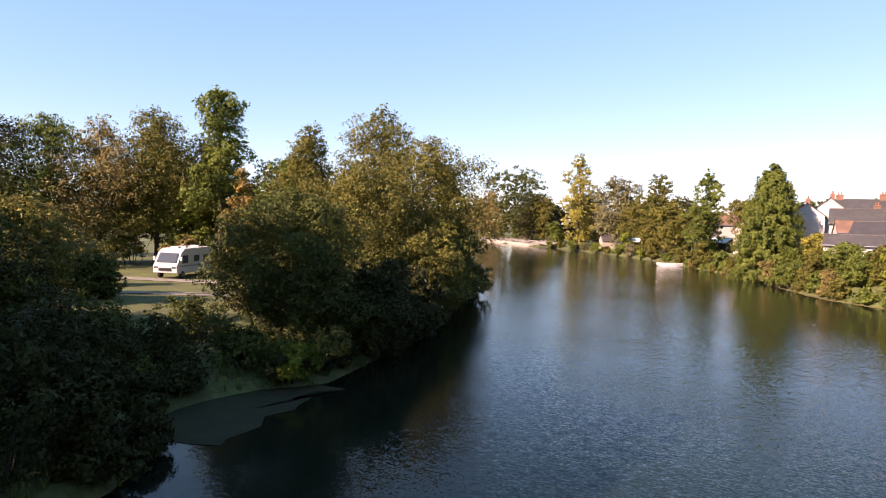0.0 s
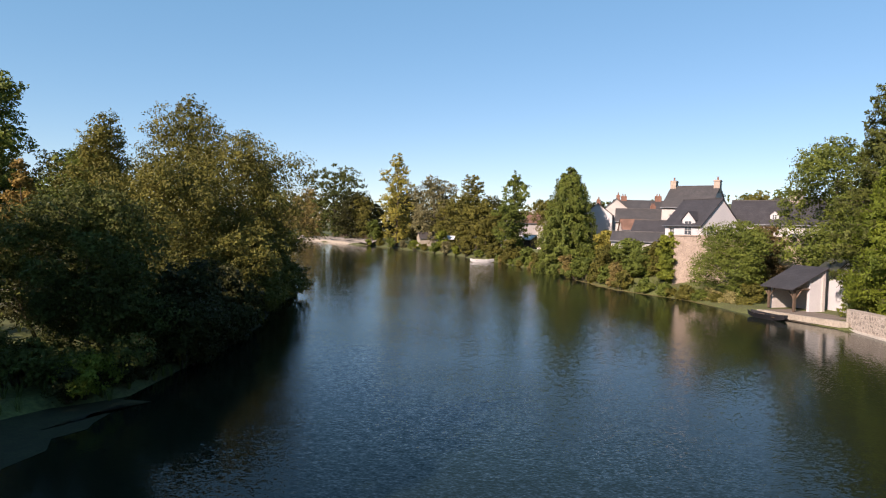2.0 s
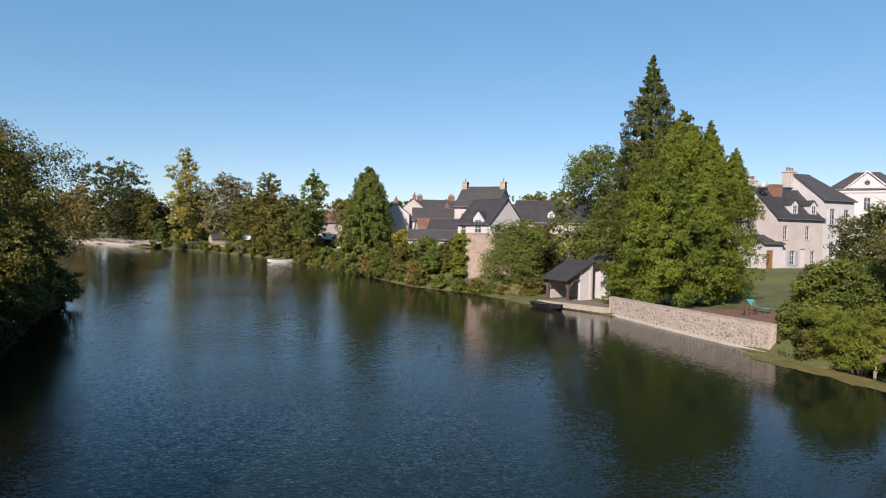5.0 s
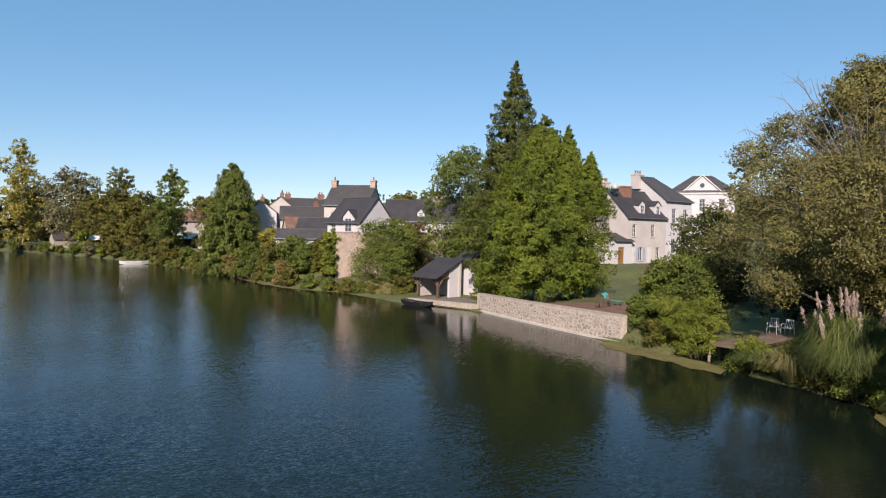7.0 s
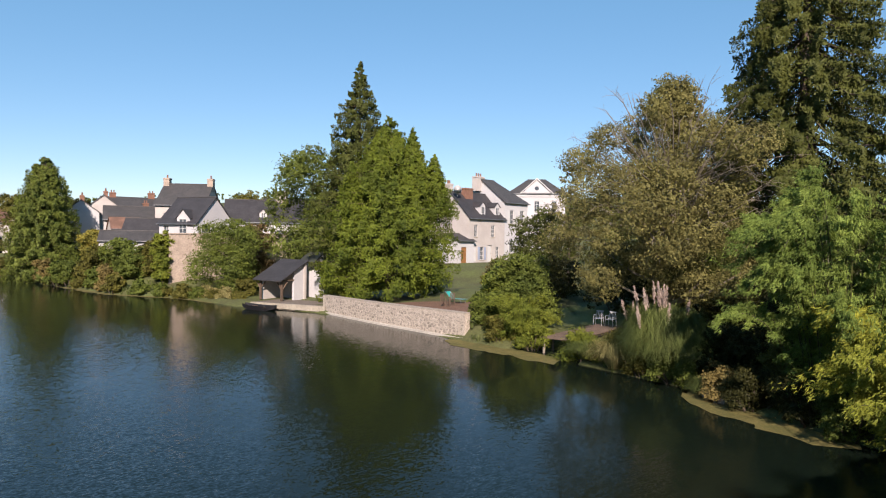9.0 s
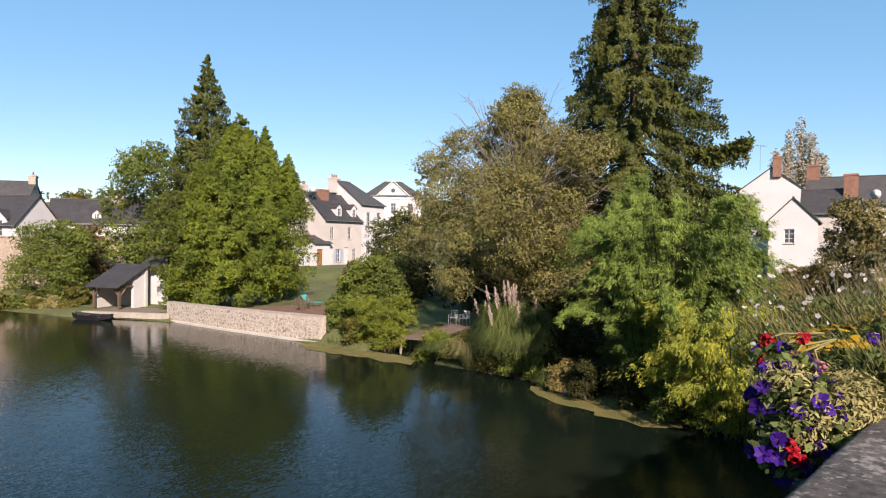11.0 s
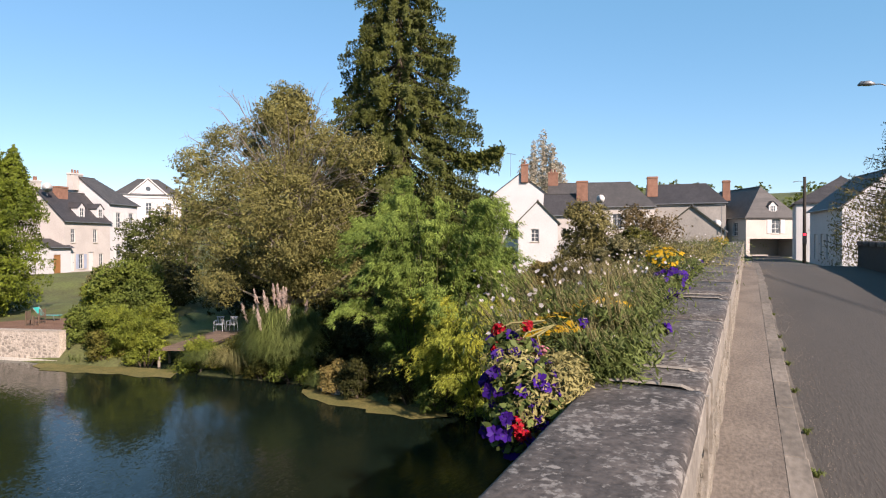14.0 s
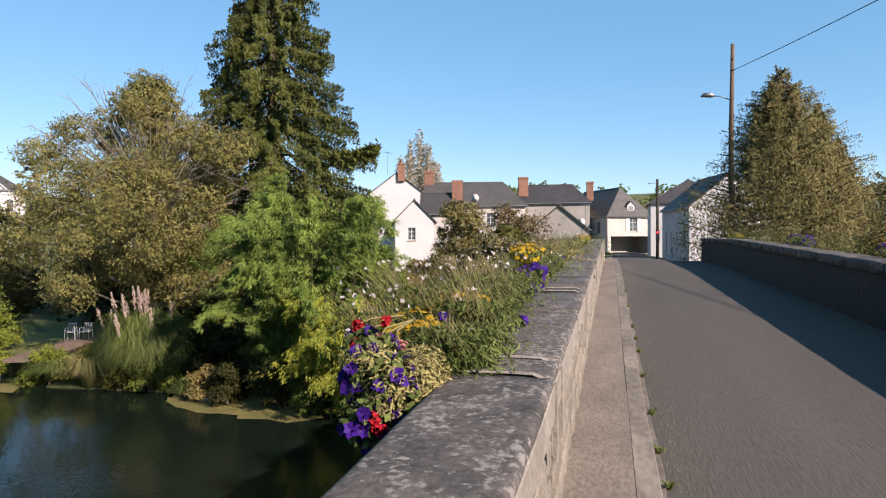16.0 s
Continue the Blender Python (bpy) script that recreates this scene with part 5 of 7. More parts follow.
# branches that hang over the water
# up to y 36 the sallows get darker leaves in place of shade
for i, y in enumerate(np.arange(29.0, 55, 2.2)):
    x = float(np.interp(y, LEFT_Y, LEFT_X)) - 0.5
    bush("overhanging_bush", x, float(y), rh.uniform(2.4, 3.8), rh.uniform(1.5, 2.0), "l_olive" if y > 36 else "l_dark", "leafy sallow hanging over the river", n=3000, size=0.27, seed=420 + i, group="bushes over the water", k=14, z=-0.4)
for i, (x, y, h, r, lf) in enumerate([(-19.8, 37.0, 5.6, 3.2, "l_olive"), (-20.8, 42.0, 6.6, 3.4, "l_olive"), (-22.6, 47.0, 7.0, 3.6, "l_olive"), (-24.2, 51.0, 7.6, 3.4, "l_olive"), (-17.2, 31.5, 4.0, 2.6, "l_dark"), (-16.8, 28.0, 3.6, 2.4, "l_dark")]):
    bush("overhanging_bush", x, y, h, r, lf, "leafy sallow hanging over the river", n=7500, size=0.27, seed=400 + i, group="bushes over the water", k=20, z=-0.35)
tree("hazel_tree", 16.7, 66.6, 7.6, 3.9, "l_green", "dense rounded tree at the water's edge", cb=0.02, shape="round", k=40, n=24000, size=0.21, seed=160)
tree("copper_tree", 20.0, 70.0, 7.0, 2.6, "l_reddish", "reddish leaved tree beside the wall", cb=0.06, shape="round", k=20, n=7000, size=0.3, seed=161)
for i, (x, y) in enumerate(((14.6, 64.6), (13.6, 66.4), (15.4, 63.0), (16.2, 61.4), (12.9, 68.0), (14.4, 66.6), (11.4, 70.2))):
    bush("waterside_shrub", x, y, 0.9 + 0.2 * (i % 3), 1.2, ("l_olive", "l_green", "l_dry")[i % 3], "low yellowing shrub at the water's edge", n=2000, size=0.2, seed=470 + i, group="waterside shrubs", z=-0.3)
bush("bush", 17.4, 63.2, 1.8, 1.6, "l_olive", "low bush beside the boat shed", n=2500, size=0.22, seed=162)
bush("ivy", 25.2, 68.5, 4.2, 2.0, "l_lime", "mound of green ivy behind the shed", n=4000, size=0.24, seed=163)

# garden on the right bank
spruce("yew", 26.6, 51.4, 16.2, 6.0, "l_yew", "very broad dense yew-like conifer, yellow-green in the sun", seed=170, tiers=42, hang=0.9, per=360, size=0.20, spread=12, cb=0.12, wide=0.14,
       prof=((0, 0.80), (0.1, 0.98), (0.25, 1.0), (0.45, 0.90), (0.62, 0.74), (0.78, 0.50), (0.9, 0.24), (1, 0.02)), ragged=(0.76, 1.1),
       leaders=((1.7, -1.2, 10.4, 15.2, 2.0), (3.3, -2.2, 8.4, 12.9, 2.2), (-1.8, -1.5, 10.0, 14.6, 1.6), (-3.4, 0.4, 7.0, 12.0, 2.0), (0.3, -3.4, 8.0, 13.2, 2.0)))
spruce("spruce", 25.2, 54.6, 21.7, 4.6, "l_spruce", "slender spruce with a pointed open top", seed=171, tiers=46, hang=0.7, per=230, wide=0.13, size=0.25, spread=8, cb=0.08,
       prof=((0, 1.0), (0.3, 0.9), (0.5, 0.74), (0.66, 0.58), (0.8, 0.34), (0.92, 0.12), (1, 0.01)), ragged=(0.55, 1.2), rise=0.05)
tree("lime_tree", 25.2, 66.4, 15.6, 4.9, "l_green", "leafy green tree behind the spruce", cb=0.10, k=46, n=26000, size=0.28, seed=172)
bush("bank_shrub", 24.2, 30.3, 2.0, 1.5, "l_lime", "low bright green shrub at the foot of the wall", n=3500, size=0.18, seed=167)
bush("bank_shrub", 23.9, 33.0, 2.9, 1.5, "l_green", "rounded green shrub hiding the end of the wall", n=5200, size=0.2, seed=164, z=-0.3)
bush("bank_shrub", 23.4, 30.9, 1.8, 1.3, "l_olive", "low olive shrub over the water weed", n=3800, size=0.18, seed=165, z=-0.35)
bush("bank_shrub", 24.2, 28.6, 1.7, 1.2, "l_lime", "low bright green shrub beside the landing stage", n=3200, size=0.18, seed=166, z=-0.3)
bush("laurel", 22.2, 53.2, 2.2, 1.6, "l_lime", "low green shrub by the shed", n=2500, size=0.2, seed=173)
bush("bank_shrub", 25.0, 33.4, 3.3, 1.6, "l_lime", "bright green shrub at the end of the wall", n=5000, size=0.2, seed=168)
tree("garden_bush", 26.0, 32.2, 4.9, 2.7, "l_green", "rounded olive-green bush by the wall", cb=0.03, shape="bush", k=26, n=12000, size=0.24, seed=174, trunk=0.06)
tree("round_tree", 42.8, 49.0, 8.0, 4.3, "l_deep", "rounded dark green garden tree before the houses", cb=0.04, k=34, n=14000, size=0.26, seed=175)
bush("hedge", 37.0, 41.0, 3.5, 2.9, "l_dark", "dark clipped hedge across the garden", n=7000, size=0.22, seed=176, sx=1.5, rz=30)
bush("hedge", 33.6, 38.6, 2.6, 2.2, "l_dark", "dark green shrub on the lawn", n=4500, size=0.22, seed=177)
willow = tree("willow_tree", 31.0, 24.6, 15.0, 8.0, "l_willow", "spreading willow with thin browning leaves and bare twigs", cb=0.16, shape="willow", k=120, n=66000, size=0.235, seed=178, bark="palebark", limbs=46, aspect=2.0, droop=0.4, lobe=(0.10, 0.22), trunk=0.34)
rt = np.random.default_rng(188)
tw = Mesh()
for i in range(260):
    a, el = rt.uniform(0, 6.28), rt.uniform(0.1, 1.3)
    d = Vector((math.cos(a) * math.cos(el), math.sin(a) * math.cos(el), math.sin(el)))
    c0 = Vector((0, 0, rt.uniform(4.5, 8.5)))
    s0, ln = rt.uniform(3.4, 6.2), rt.uniform(0.9, 2.1)
    p0 = c0 + d * s0
    p1 = p0 + d * ln * 0.5 + Vector(rt.normal(0, 0.15, 3))
    p2 = p1 + d * ln * 0.4 + Vector((0, 0, -0.25 * ln)) + Vector(rt.normal(0, 0.2, 3))
    tw.tube([c0 + d * s0 * 0.55, p0, p1, p2], [0.035, 0.024, 0.015, 0.005], 4, cap=False)
    for j in range(3):
        q0 = p0.lerp(p2, rt.uniform(0.1, 0.8))
        e = q0 + (d + Vector(rt.normal(0, 0.7, 3))).normalized() * rt.uniform(0.3, 0.8)
        tw.tube([q0, q0.lerp(e, 0.5) + Vector((0, 0, 0.05)), e], [0.012, 0.009, 0.003], 3, cap=False)
part("dead_wood", tw, M["palebark"], willow, "pale bare twigs", smooth=True)
fir = spruce("fir_tree", 37.6, 20.8, 27.6, 9.8, "l_fir", "huge dark fir with drooping shaggy boughs", seed=179, tiers=36, hang=0.9, per=1050, size=0.20, power=0.9, spread=13, wide=0.09, ragged=(0.62, 1.1), rise=0.42)
rb = np.random.default_rng(195)
bt = Mesh()
b0, b1, b2 = (np.array(q) - np.array([37.6, 20.8, fir.location.z]) for q in ((37.5, 20.4, 11.6), (36.7, 15.4, 10.9), (36.6, 13.3, 11.7)))
bt.tube([b0, b0 * 0.3 + b1 * 0.7, b1, b2], [0.09, 0.06, 0.05, 0.012], 5)
part("bough", bt, M["bark"], fir, smooth=True)
w = rb.uniform(0.45, 1.0, 1500)
c = ((1 - w) ** 2)[:, None] * b0 + (2 * w * (1 - w))[:, None] * b1 + (w ** 2)[:, None] * b2 + rb.normal(0, 0.11, (1500, 3))
c[:, 2] -= rb.random(1500) ** 1.6 * 1.0 * (0.4 + 0.6 * np.sin(w * 25) ** 2)
part("bough_sprays", foliage_mesh("bough_sprays", leaves(rb, c, rb.normal(0, 1, (1500, 3)), 0.34, 3.0, droop=1.0), "l_fir", False), M["l_fir"], fir)
tree("poplar_tree", 43.2, 46.0, 12.2, 2.6, "l_grey", "thin grey-green tree with sparse leaves", cb=0.2, shape="tall", k=18, n=3500, size=0.26, seed=180)
# shrubs filling the gaps between the trees, leaves coloured dark as shade
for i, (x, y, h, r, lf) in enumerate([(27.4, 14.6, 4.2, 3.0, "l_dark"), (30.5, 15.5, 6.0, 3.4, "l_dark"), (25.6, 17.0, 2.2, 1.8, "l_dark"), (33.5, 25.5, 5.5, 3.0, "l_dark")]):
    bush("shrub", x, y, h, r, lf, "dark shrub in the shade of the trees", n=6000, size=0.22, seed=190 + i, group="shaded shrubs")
for i, (x, y, h, r, lf) in enumerate([(24.3, 13.8, 2.0, 1.4, "l_olive"), (23.8, 11.6, 1.6, 1.5, "l_grey"), (24.2, 24.8, 2.0, 1.5, "l_lime"), (24.6, 22.3, 1.5, 1.6, "l_olive"), (22.9, 9.6, 1.7, 1.5, "l_grey"), (22.6, 12.0, 1.8, 1.5, "l_dark"), (22.3, 10.6, 2.0, 1.5, "l_green"), (22.9, 14.4, 1.6, 1.2, "l_dark"), (23.4, 15.8, 1.4, 0.9, "l_brown"), (24.0, 18.7, 1.3, 1.3, "l_green"), (23.9, 20.4, 1.2, 1.2, "l_olive"), (23.6, 7.6, 2.2, 1.6, "l_grey")]):
    bush("waterside_shrub", x, y, h, r, lf, "low yellowing shrub at the water's edge", n=3500, size=0.15, seed=200 + i, group="waterside shrubs")
for i, (x, y, h, r, lf) in enumerate([(47.0, 13.5, 2.4, 2.2, "l_brown"), (47.0, 6.8, 5.8, 3.9, "l_reddish"), (39.6, 8.8, 5.2, 2.8, "l_birch"), (38.0, 6.2, 2.6, 2.2, "l_grey"), (42.5, 6.4, 3.6, 2.2, "l_olive"), (50.0, 20.0, 4.5, 3.0, "l_brown"), (40.0, 11.0, 1.8, 2.4, "l_brown")]):
    bush("garden_shrub", x, y, h, r, lf, "dense shrub in the garden beside the road", n=8500, size=0.22, seed=210 + i, group="roadside shrubs")
spruce("birch_tree", 29.4, -6.9, 8.7, 4.0, "l_birch", "small-leaved weeping birch beside the bridge", seed=220, tiers=34, hang=1.9, per=470, size=0.09, spread=11, cb=0.02, wide=0.20, z=4.2, rise=-0.12,
       prof=((0, 0.85), (0.2, 1.0), (0.45, 0.86), (0.65, 0.62), (0.82, 0.40), (1, 0.05)), ragged=(0.55, 1.15), category="tree",
       leaders=((-1.0, 0.6, 4.6, 8.0, 1.5), (0.8, -1.6, 4.0, 7.4, 1.6), (1.8, -2.6, 2.4, 6.0, 1.8)))
for i, (x, y, h, r, lf) in enumerate([(33, -13.5, 5.6, 3.6, "l_brown"), (27, -12.5, 4.8, 3.0, "l_dark"), (24.5, -8.5, 1.6, 1.8, "l_grey"), (38, -18, 6.5, 4.5, "l_dark")]):
    bush("garden_shrub", x, y, h, r, lf, "tangled shrub below the bridge", n=6000, size=0.25, seed=230 + i, group="shrubs below the bridge", z=3.6)
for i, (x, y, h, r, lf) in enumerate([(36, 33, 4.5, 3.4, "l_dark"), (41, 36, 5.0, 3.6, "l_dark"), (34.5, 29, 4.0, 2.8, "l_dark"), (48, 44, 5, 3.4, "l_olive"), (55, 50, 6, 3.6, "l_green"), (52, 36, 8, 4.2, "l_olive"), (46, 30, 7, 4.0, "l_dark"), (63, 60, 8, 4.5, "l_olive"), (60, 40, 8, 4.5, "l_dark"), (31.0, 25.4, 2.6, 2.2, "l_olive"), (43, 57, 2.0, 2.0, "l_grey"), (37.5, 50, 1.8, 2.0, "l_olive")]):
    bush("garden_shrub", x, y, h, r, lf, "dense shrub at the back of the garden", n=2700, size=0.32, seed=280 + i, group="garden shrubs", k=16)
for i, (x, y, h) in enumerate([(142, 46.5, 21), (143.5, 44.6, 25), (144.5, 42.6, 27), (144, 40.6, 24.5), (145, 38.8, 20)]):
    tree("lombardy_poplar", x, y, h, 3.0, "l_poplar", "tall narrow poplar with pale thinning leaves", cb=0.06, shape="column", k=80, n=13000, size=0.40, seed=240 + i, aspect=2.4, flat=2.6, bark="palebark")

# woods on the hills
rw_ = np.random.default_rng(290)
cc, nn_ = [], []
for i in range(330):
    a = rw_.uniform(-0.1, 1.75)
    r = rw_.uniform(360, 700)
    x, y = r * math.cos(a), r * math.sin(a)
    g = ground_z(x, y)
    c0, n0 = crown_points(rw_, [(x, y, g + 6, 7.0), (x + 3, y + 2, g + 8, 5.0), (x - 4, y, g + 5, 5.0)], 210)
    cc.append(c0)
    nn_.append(n0)
wood = base("woods", 0, 0, 0, 0, "distant dark woods on the hills", "woods", kind="stuff")
part("canopy", tris("canopy", leaves(rw_, np.concatenate(cc), np.concatenate(nn_), 2.6)[:, :3], M["l_green"]), M["l_green"], wood)


# ---------------------------------------------------------------- bamboo, pampas and reeds
def bamboo(x, y, H, R, n_culms, n_leaf, leaf, label, seed, lean=(0, 0)):
    rng = np.random.default_rng(seed)
    ob = base("bamboo", x, y, ground_z(x, y), 0, label, "bamboo")
    cs = []
    for i in range(n_culms):
        a, r = rng.uniform(0, 6.28), R * 0.45 * math.sqrt(rng.random())
        h = H * rng.uniform(0.36, 1.0)
        b0 = np.array([math.cos(a) * r, math.sin(a) * r, -0.2])
        out = np.array([math.cos(a), math.sin(a), 0]) * R * rng.uniform(0.35, 0.75) + np.array([*lean, 0])
        p1 = b0 + out * 0.25 + np.array([0, 0, h * 0.75])
        p2 = b0 + out + np.array([0, 0, h])
        p3 = b0 + out * 1.5 + np.array([0, 0, h * 0.74])
        ts = np.linspace(0, 1, 7)
        pts = [((1 - t) ** 3) * b0 + 3 * t * (1 - t) ** 2 * p1 + 3 * t * t * (1 - t) * p2 + t ** 3 * p3 for t in ts]
        st = Mesh()
        st.tube(pts, [0.028 - 0.003 * j for j in range(7)], 5, cap=False)
        part("culm", st, M["culm"], ob, smooth=True)
        m = n_leaf // n_culms
        t = rng.uniform(0.03, 1.0, m) ** 0.85
        q = ((1 - t) ** 3)[:, None] * b0 + (3 * t * (1 - t) ** 2)[:, None] * p1 + (3 * t * t * (1 - t))[:, None] * p2 + (t ** 3)[:, None] * p3
        # sprays gathered on side twigs
        tw = rng.integers(0, 40, m)
        off = rng.normal(0, 1, (40, 3)) * np.array([0.27, 0.27, 0.16])
        t = np.round(t * 40) / 40
        q = ((1 - t) ** 3)[:, None] * b0 + (3 * t * (1 - t) ** 2)[:, None] * p1 + (3 * t * t * (1 - t))[:, None] * p2 + (t ** 3)[:, None] * p3
        q = q + off[(t * 40).astype(int) % 40] * rng.uniform(0.1, 1.2, m)[:, None] + rng.normal(0, 0.06, (m, 3))
        way = unit(np.array([math.cos(a), math.sin(a), 0]) * (0.35 + 0.5 * t)[:, None] - np.array([0, 0, 1]) * (0.35 + 0.5 * t)[:, None] + rng.normal(0, 0.42, (m, 3)))
        side = unit(np.cross(way, rng.normal(0, 1, (m, 3)))) * 0.017
        tip = q + way * rng.uniform(0.09, 0.2, m)[:, None]
        cs.append(np.stack([q - side, q + side, tip], 1))
    part("foliage", tris("foliage", np.concatenate(cs), M[leaf]), M[leaf], ob)


bamboo(23.5, 11.4, 10.0, 2.8, 80, 190000, "l_bamboo", "tall arching bamboo clump with fresh green leaves", 301)
bamboo(22.4, 8.5, 5.3, 2.3, 50, 60000, "l_bambooy", "lower bamboo with yellow-green sunlit leaves", 302)
bamboo(24.6, 30.0, 3.2, 1.5, 26, 18000, "l_lime", "bright yellow-green feathery shrub by the wall", 304)


def blades(rng, n, R, H, width, spread=1.0, stray=0.0):
    """Arching grass blades as strips of three quads from a common tuft."""
    a = rng.uniform(0, 6.283, n)
    r0 = R * 0.25 * np.sqrt(rng.random(n))
    h = H * rng.uniform(0.55, 1.05, n)
    reach = R * rng.uniform(0.3, 1.15, n) * spread
    d = np.stack([np.cos(a), np.sin(a), 0 * a], 1)
    side = np.stack([-np.sin(a), np.cos(a), 0 * a], 1)
    p = []
    for s, zz in ((0, 0.0), (0.3, 0.72), (0.7, 1.0), (1.05, 0.62)):
        p.append(d * (r0 + reach * s)[:, None] + np.array([0, 0, 1]) * (h * zz)[:, None])
    for i in (1, 2, 3):
        p[i] = p[i] + rng.normal(0, 1, (n, 3)) * np.array([1, 1, 0.5]) * stray * i
    ws = [width, width * 0.9, width * 0.6, width * 0.1]
    out = [np.stack([p[i] - side * ws[i], p[i] + side * ws[i], p[i + 1] + side * ws[i + 1], p[i + 1] - side * ws[i + 1]], 1) for i in range(3)]
    return np.concatenate(out)


rng = np.random.default_rng(310)
pg = base("pampas_grass", 24.1, 19.5, ground_z(24.1, 19.5), 0, "big pampas grass clump with pinkish plumes at the water", "grass clump")
part("leaf_tuft", quads("leaf_tuft", blades(rng, 7500, 1.6, 3.0, 0.013, stray=0.12), M["grass"]), M["grass"], pg)
for i in range(15):
    a, r = rng.uniform(0, 6.28), rng.uniform(0.3, 1.7)
    h = 3.85 - 0.7 * r + rng.uniform(-0.2, 0.1)
    e = Vector((math.cos(a) * r + rng.uniform(-0.3, 0.3) - 0.3, math.sin(a) * r + 0.3, h))
    sm = Mesh()
    sm.tube([(0, 0, 0), e * 0.6 + Vector((0, 0, 0.3)), e], [0.012, 0.01, 0.006], 4)
    stem = part("plume_stem", sm, M["l_dry"], pg)
    u = rng.uniform(0, 1, 150)
    wd = 0.042 * np.sin(np.pi * np.clip(u * 0.9 + 0.08, 0, 1))
    c = np.array(e) + np.stack([rng.normal(0, 1, 150) * wd, rng.normal(0, 1, 150) * wd, (u - 0.25) * 0.95], 1) + np.array([e.x, e.y, 0]) * (u * 0.16)[:, None]
    part("plume", quads("plume", leaves(rng, c, rng.normal(0, 1, (150, 3)), 0.13, 3.6, droop=-1.6), M["plume"]), M["plume"], stem)
for i, (x, y, h, r, mt) in enumerate([(23.9, 22.2, 1.3, 1.3, "l_dry"), (24.0, 24.2, 1.0, 1.2, "grass"), (23.6, 16.9, 0.9, 0.8, "grass"), (24.3, 26.2, 0.9, 1.0, "grass"), (-17.2, 20.6, 0.9, 1.0, "grass"), (23.9, 13.9, 0.9, 0.9, "l_dry")]):
    ob = base("sedge_tuft", x, y, ground_z(x, y), 0, "tuft of long waterside grass", "grass tuft", "waterside grass")
    part("leaf_tuft", quads("leaf_tuft", blades(np.random.default_rng(320 + i), 900, r, h, 0.011), M[mt]), M[mt], ob)
ob = base("rough_grass", 0, 0, 0, 0, "rough grass and weeds along the banks", "grass", kind="stuff")
rg = np.random.default_rng(330)
tufts = []
for i in range(900):
    if i % 3:
        y = rg.uniform(9, 75)
        x = float(np.interp(y, RIGHT_Y, RIGHT_X)) + abs(rg.normal(0, 2.2)) + 0.15
        if 33.5 < y < 66 or (24 < y < 30.5):
            continue
    else:
        y = rg.uniform(8, 50)
        x = float(np.interp(y, LEFT_Y, LEFT_X)) - abs(rg.normal(0, 4)) - 0.1
    tufts.append(blades(rg, 14, 0.3, 0.5, 0.014) + np.array([x, y, ground_z(x, y) - 0.02]))
part("tufts", quads("tufts", np.concatenate(tufts), M["grass"]), M["grass"], ob)

# ---------------------------------------------------------------- landing stage with two chairs
js = base("landing_stage", 27.37, 27.98, 0.08, 21, "weathered timber landing stage on posts over the water", "jetty")
for i in range(52):
    pl = Mesh()
    pl.block(-3.3 + i * 0.15, -3.3 + i * 0.15 + 0.135, -0.95, 0.95 + 0.03 * math.sin(i * 2.1), 0.38, 0.43, 0.008)
    part("plank", pl, M["plank"], js)
for yy in (-0.85, 0.85):
    bm_ = Mesh()
    bm_.block(-3.3, 4.5, yy - 0.06, yy + 0.06, 0.22, 0.378, 0.01)
    part("beam", bm_, M["darkwood"], js)
for xx in (-3.1, -2.0, -0.8):
    for yy in (-0.85, 0.85):
        po = Mesh()
        po.tube([(xx, yy, -1.6), (xx, yy, 0.378)], [0.075, 0.07], 8)
        part("post", po, M["palebark"], js, smooth=True)


def chair(x, y, z, rz, label):
    ob = base("garden_chair", x, y, z, rz, label, "chair", "white chairs on the landing stage")
    s = Mesh()
    s.block(-0.23, 0.23, -0.22, 0.22, 0.40, 0.435, 0.012)
    part("seat", s, M["plastic"], ob)
    for k in range(5):
        b = Mesh()
        xx = -0.19 + k * 0.095
        b.tube([(xx, 0.21, 0.43), (xx, 0.26, 0.65), (xx, 0.33, 0.86)], [0.022, 0.022, 0.022], 6)
        part("back_slat", b, M["plastic"], ob)
    t = Mesh()
    t.block(-0.24, 0.24, 0.315, 0.35, 0.83, 0.90, 0.012)
    part("top_rail", t, M["plastic"], ob)
    for sx in (-1, 1):
        ar = Mesh()
        ar.block(sx * 0.26 - 0.025, sx * 0.26 + 0.025, -0.22, 0.28, 0.62, 0.65, 0.01)
        part("armrest", ar, M["plastic"], ob)
        for yy, top in ((-0.2, 0.62), (0.24, 0.62)):
            lg = Mesh()
            lg.tube([(sx * 0.27, yy * 1.15, 0), (sx * 0.25, yy, top)], [0.02, 0.022], 6)
            part("leg", lg, M["plastic"], ob)


chair(30.75, 29.95, 0.51, -62, "white plastic garden armchair on the landing stage")
chair(31.05, 29.2, 0.51, -72, "white plastic garden armchair on the landing stage")


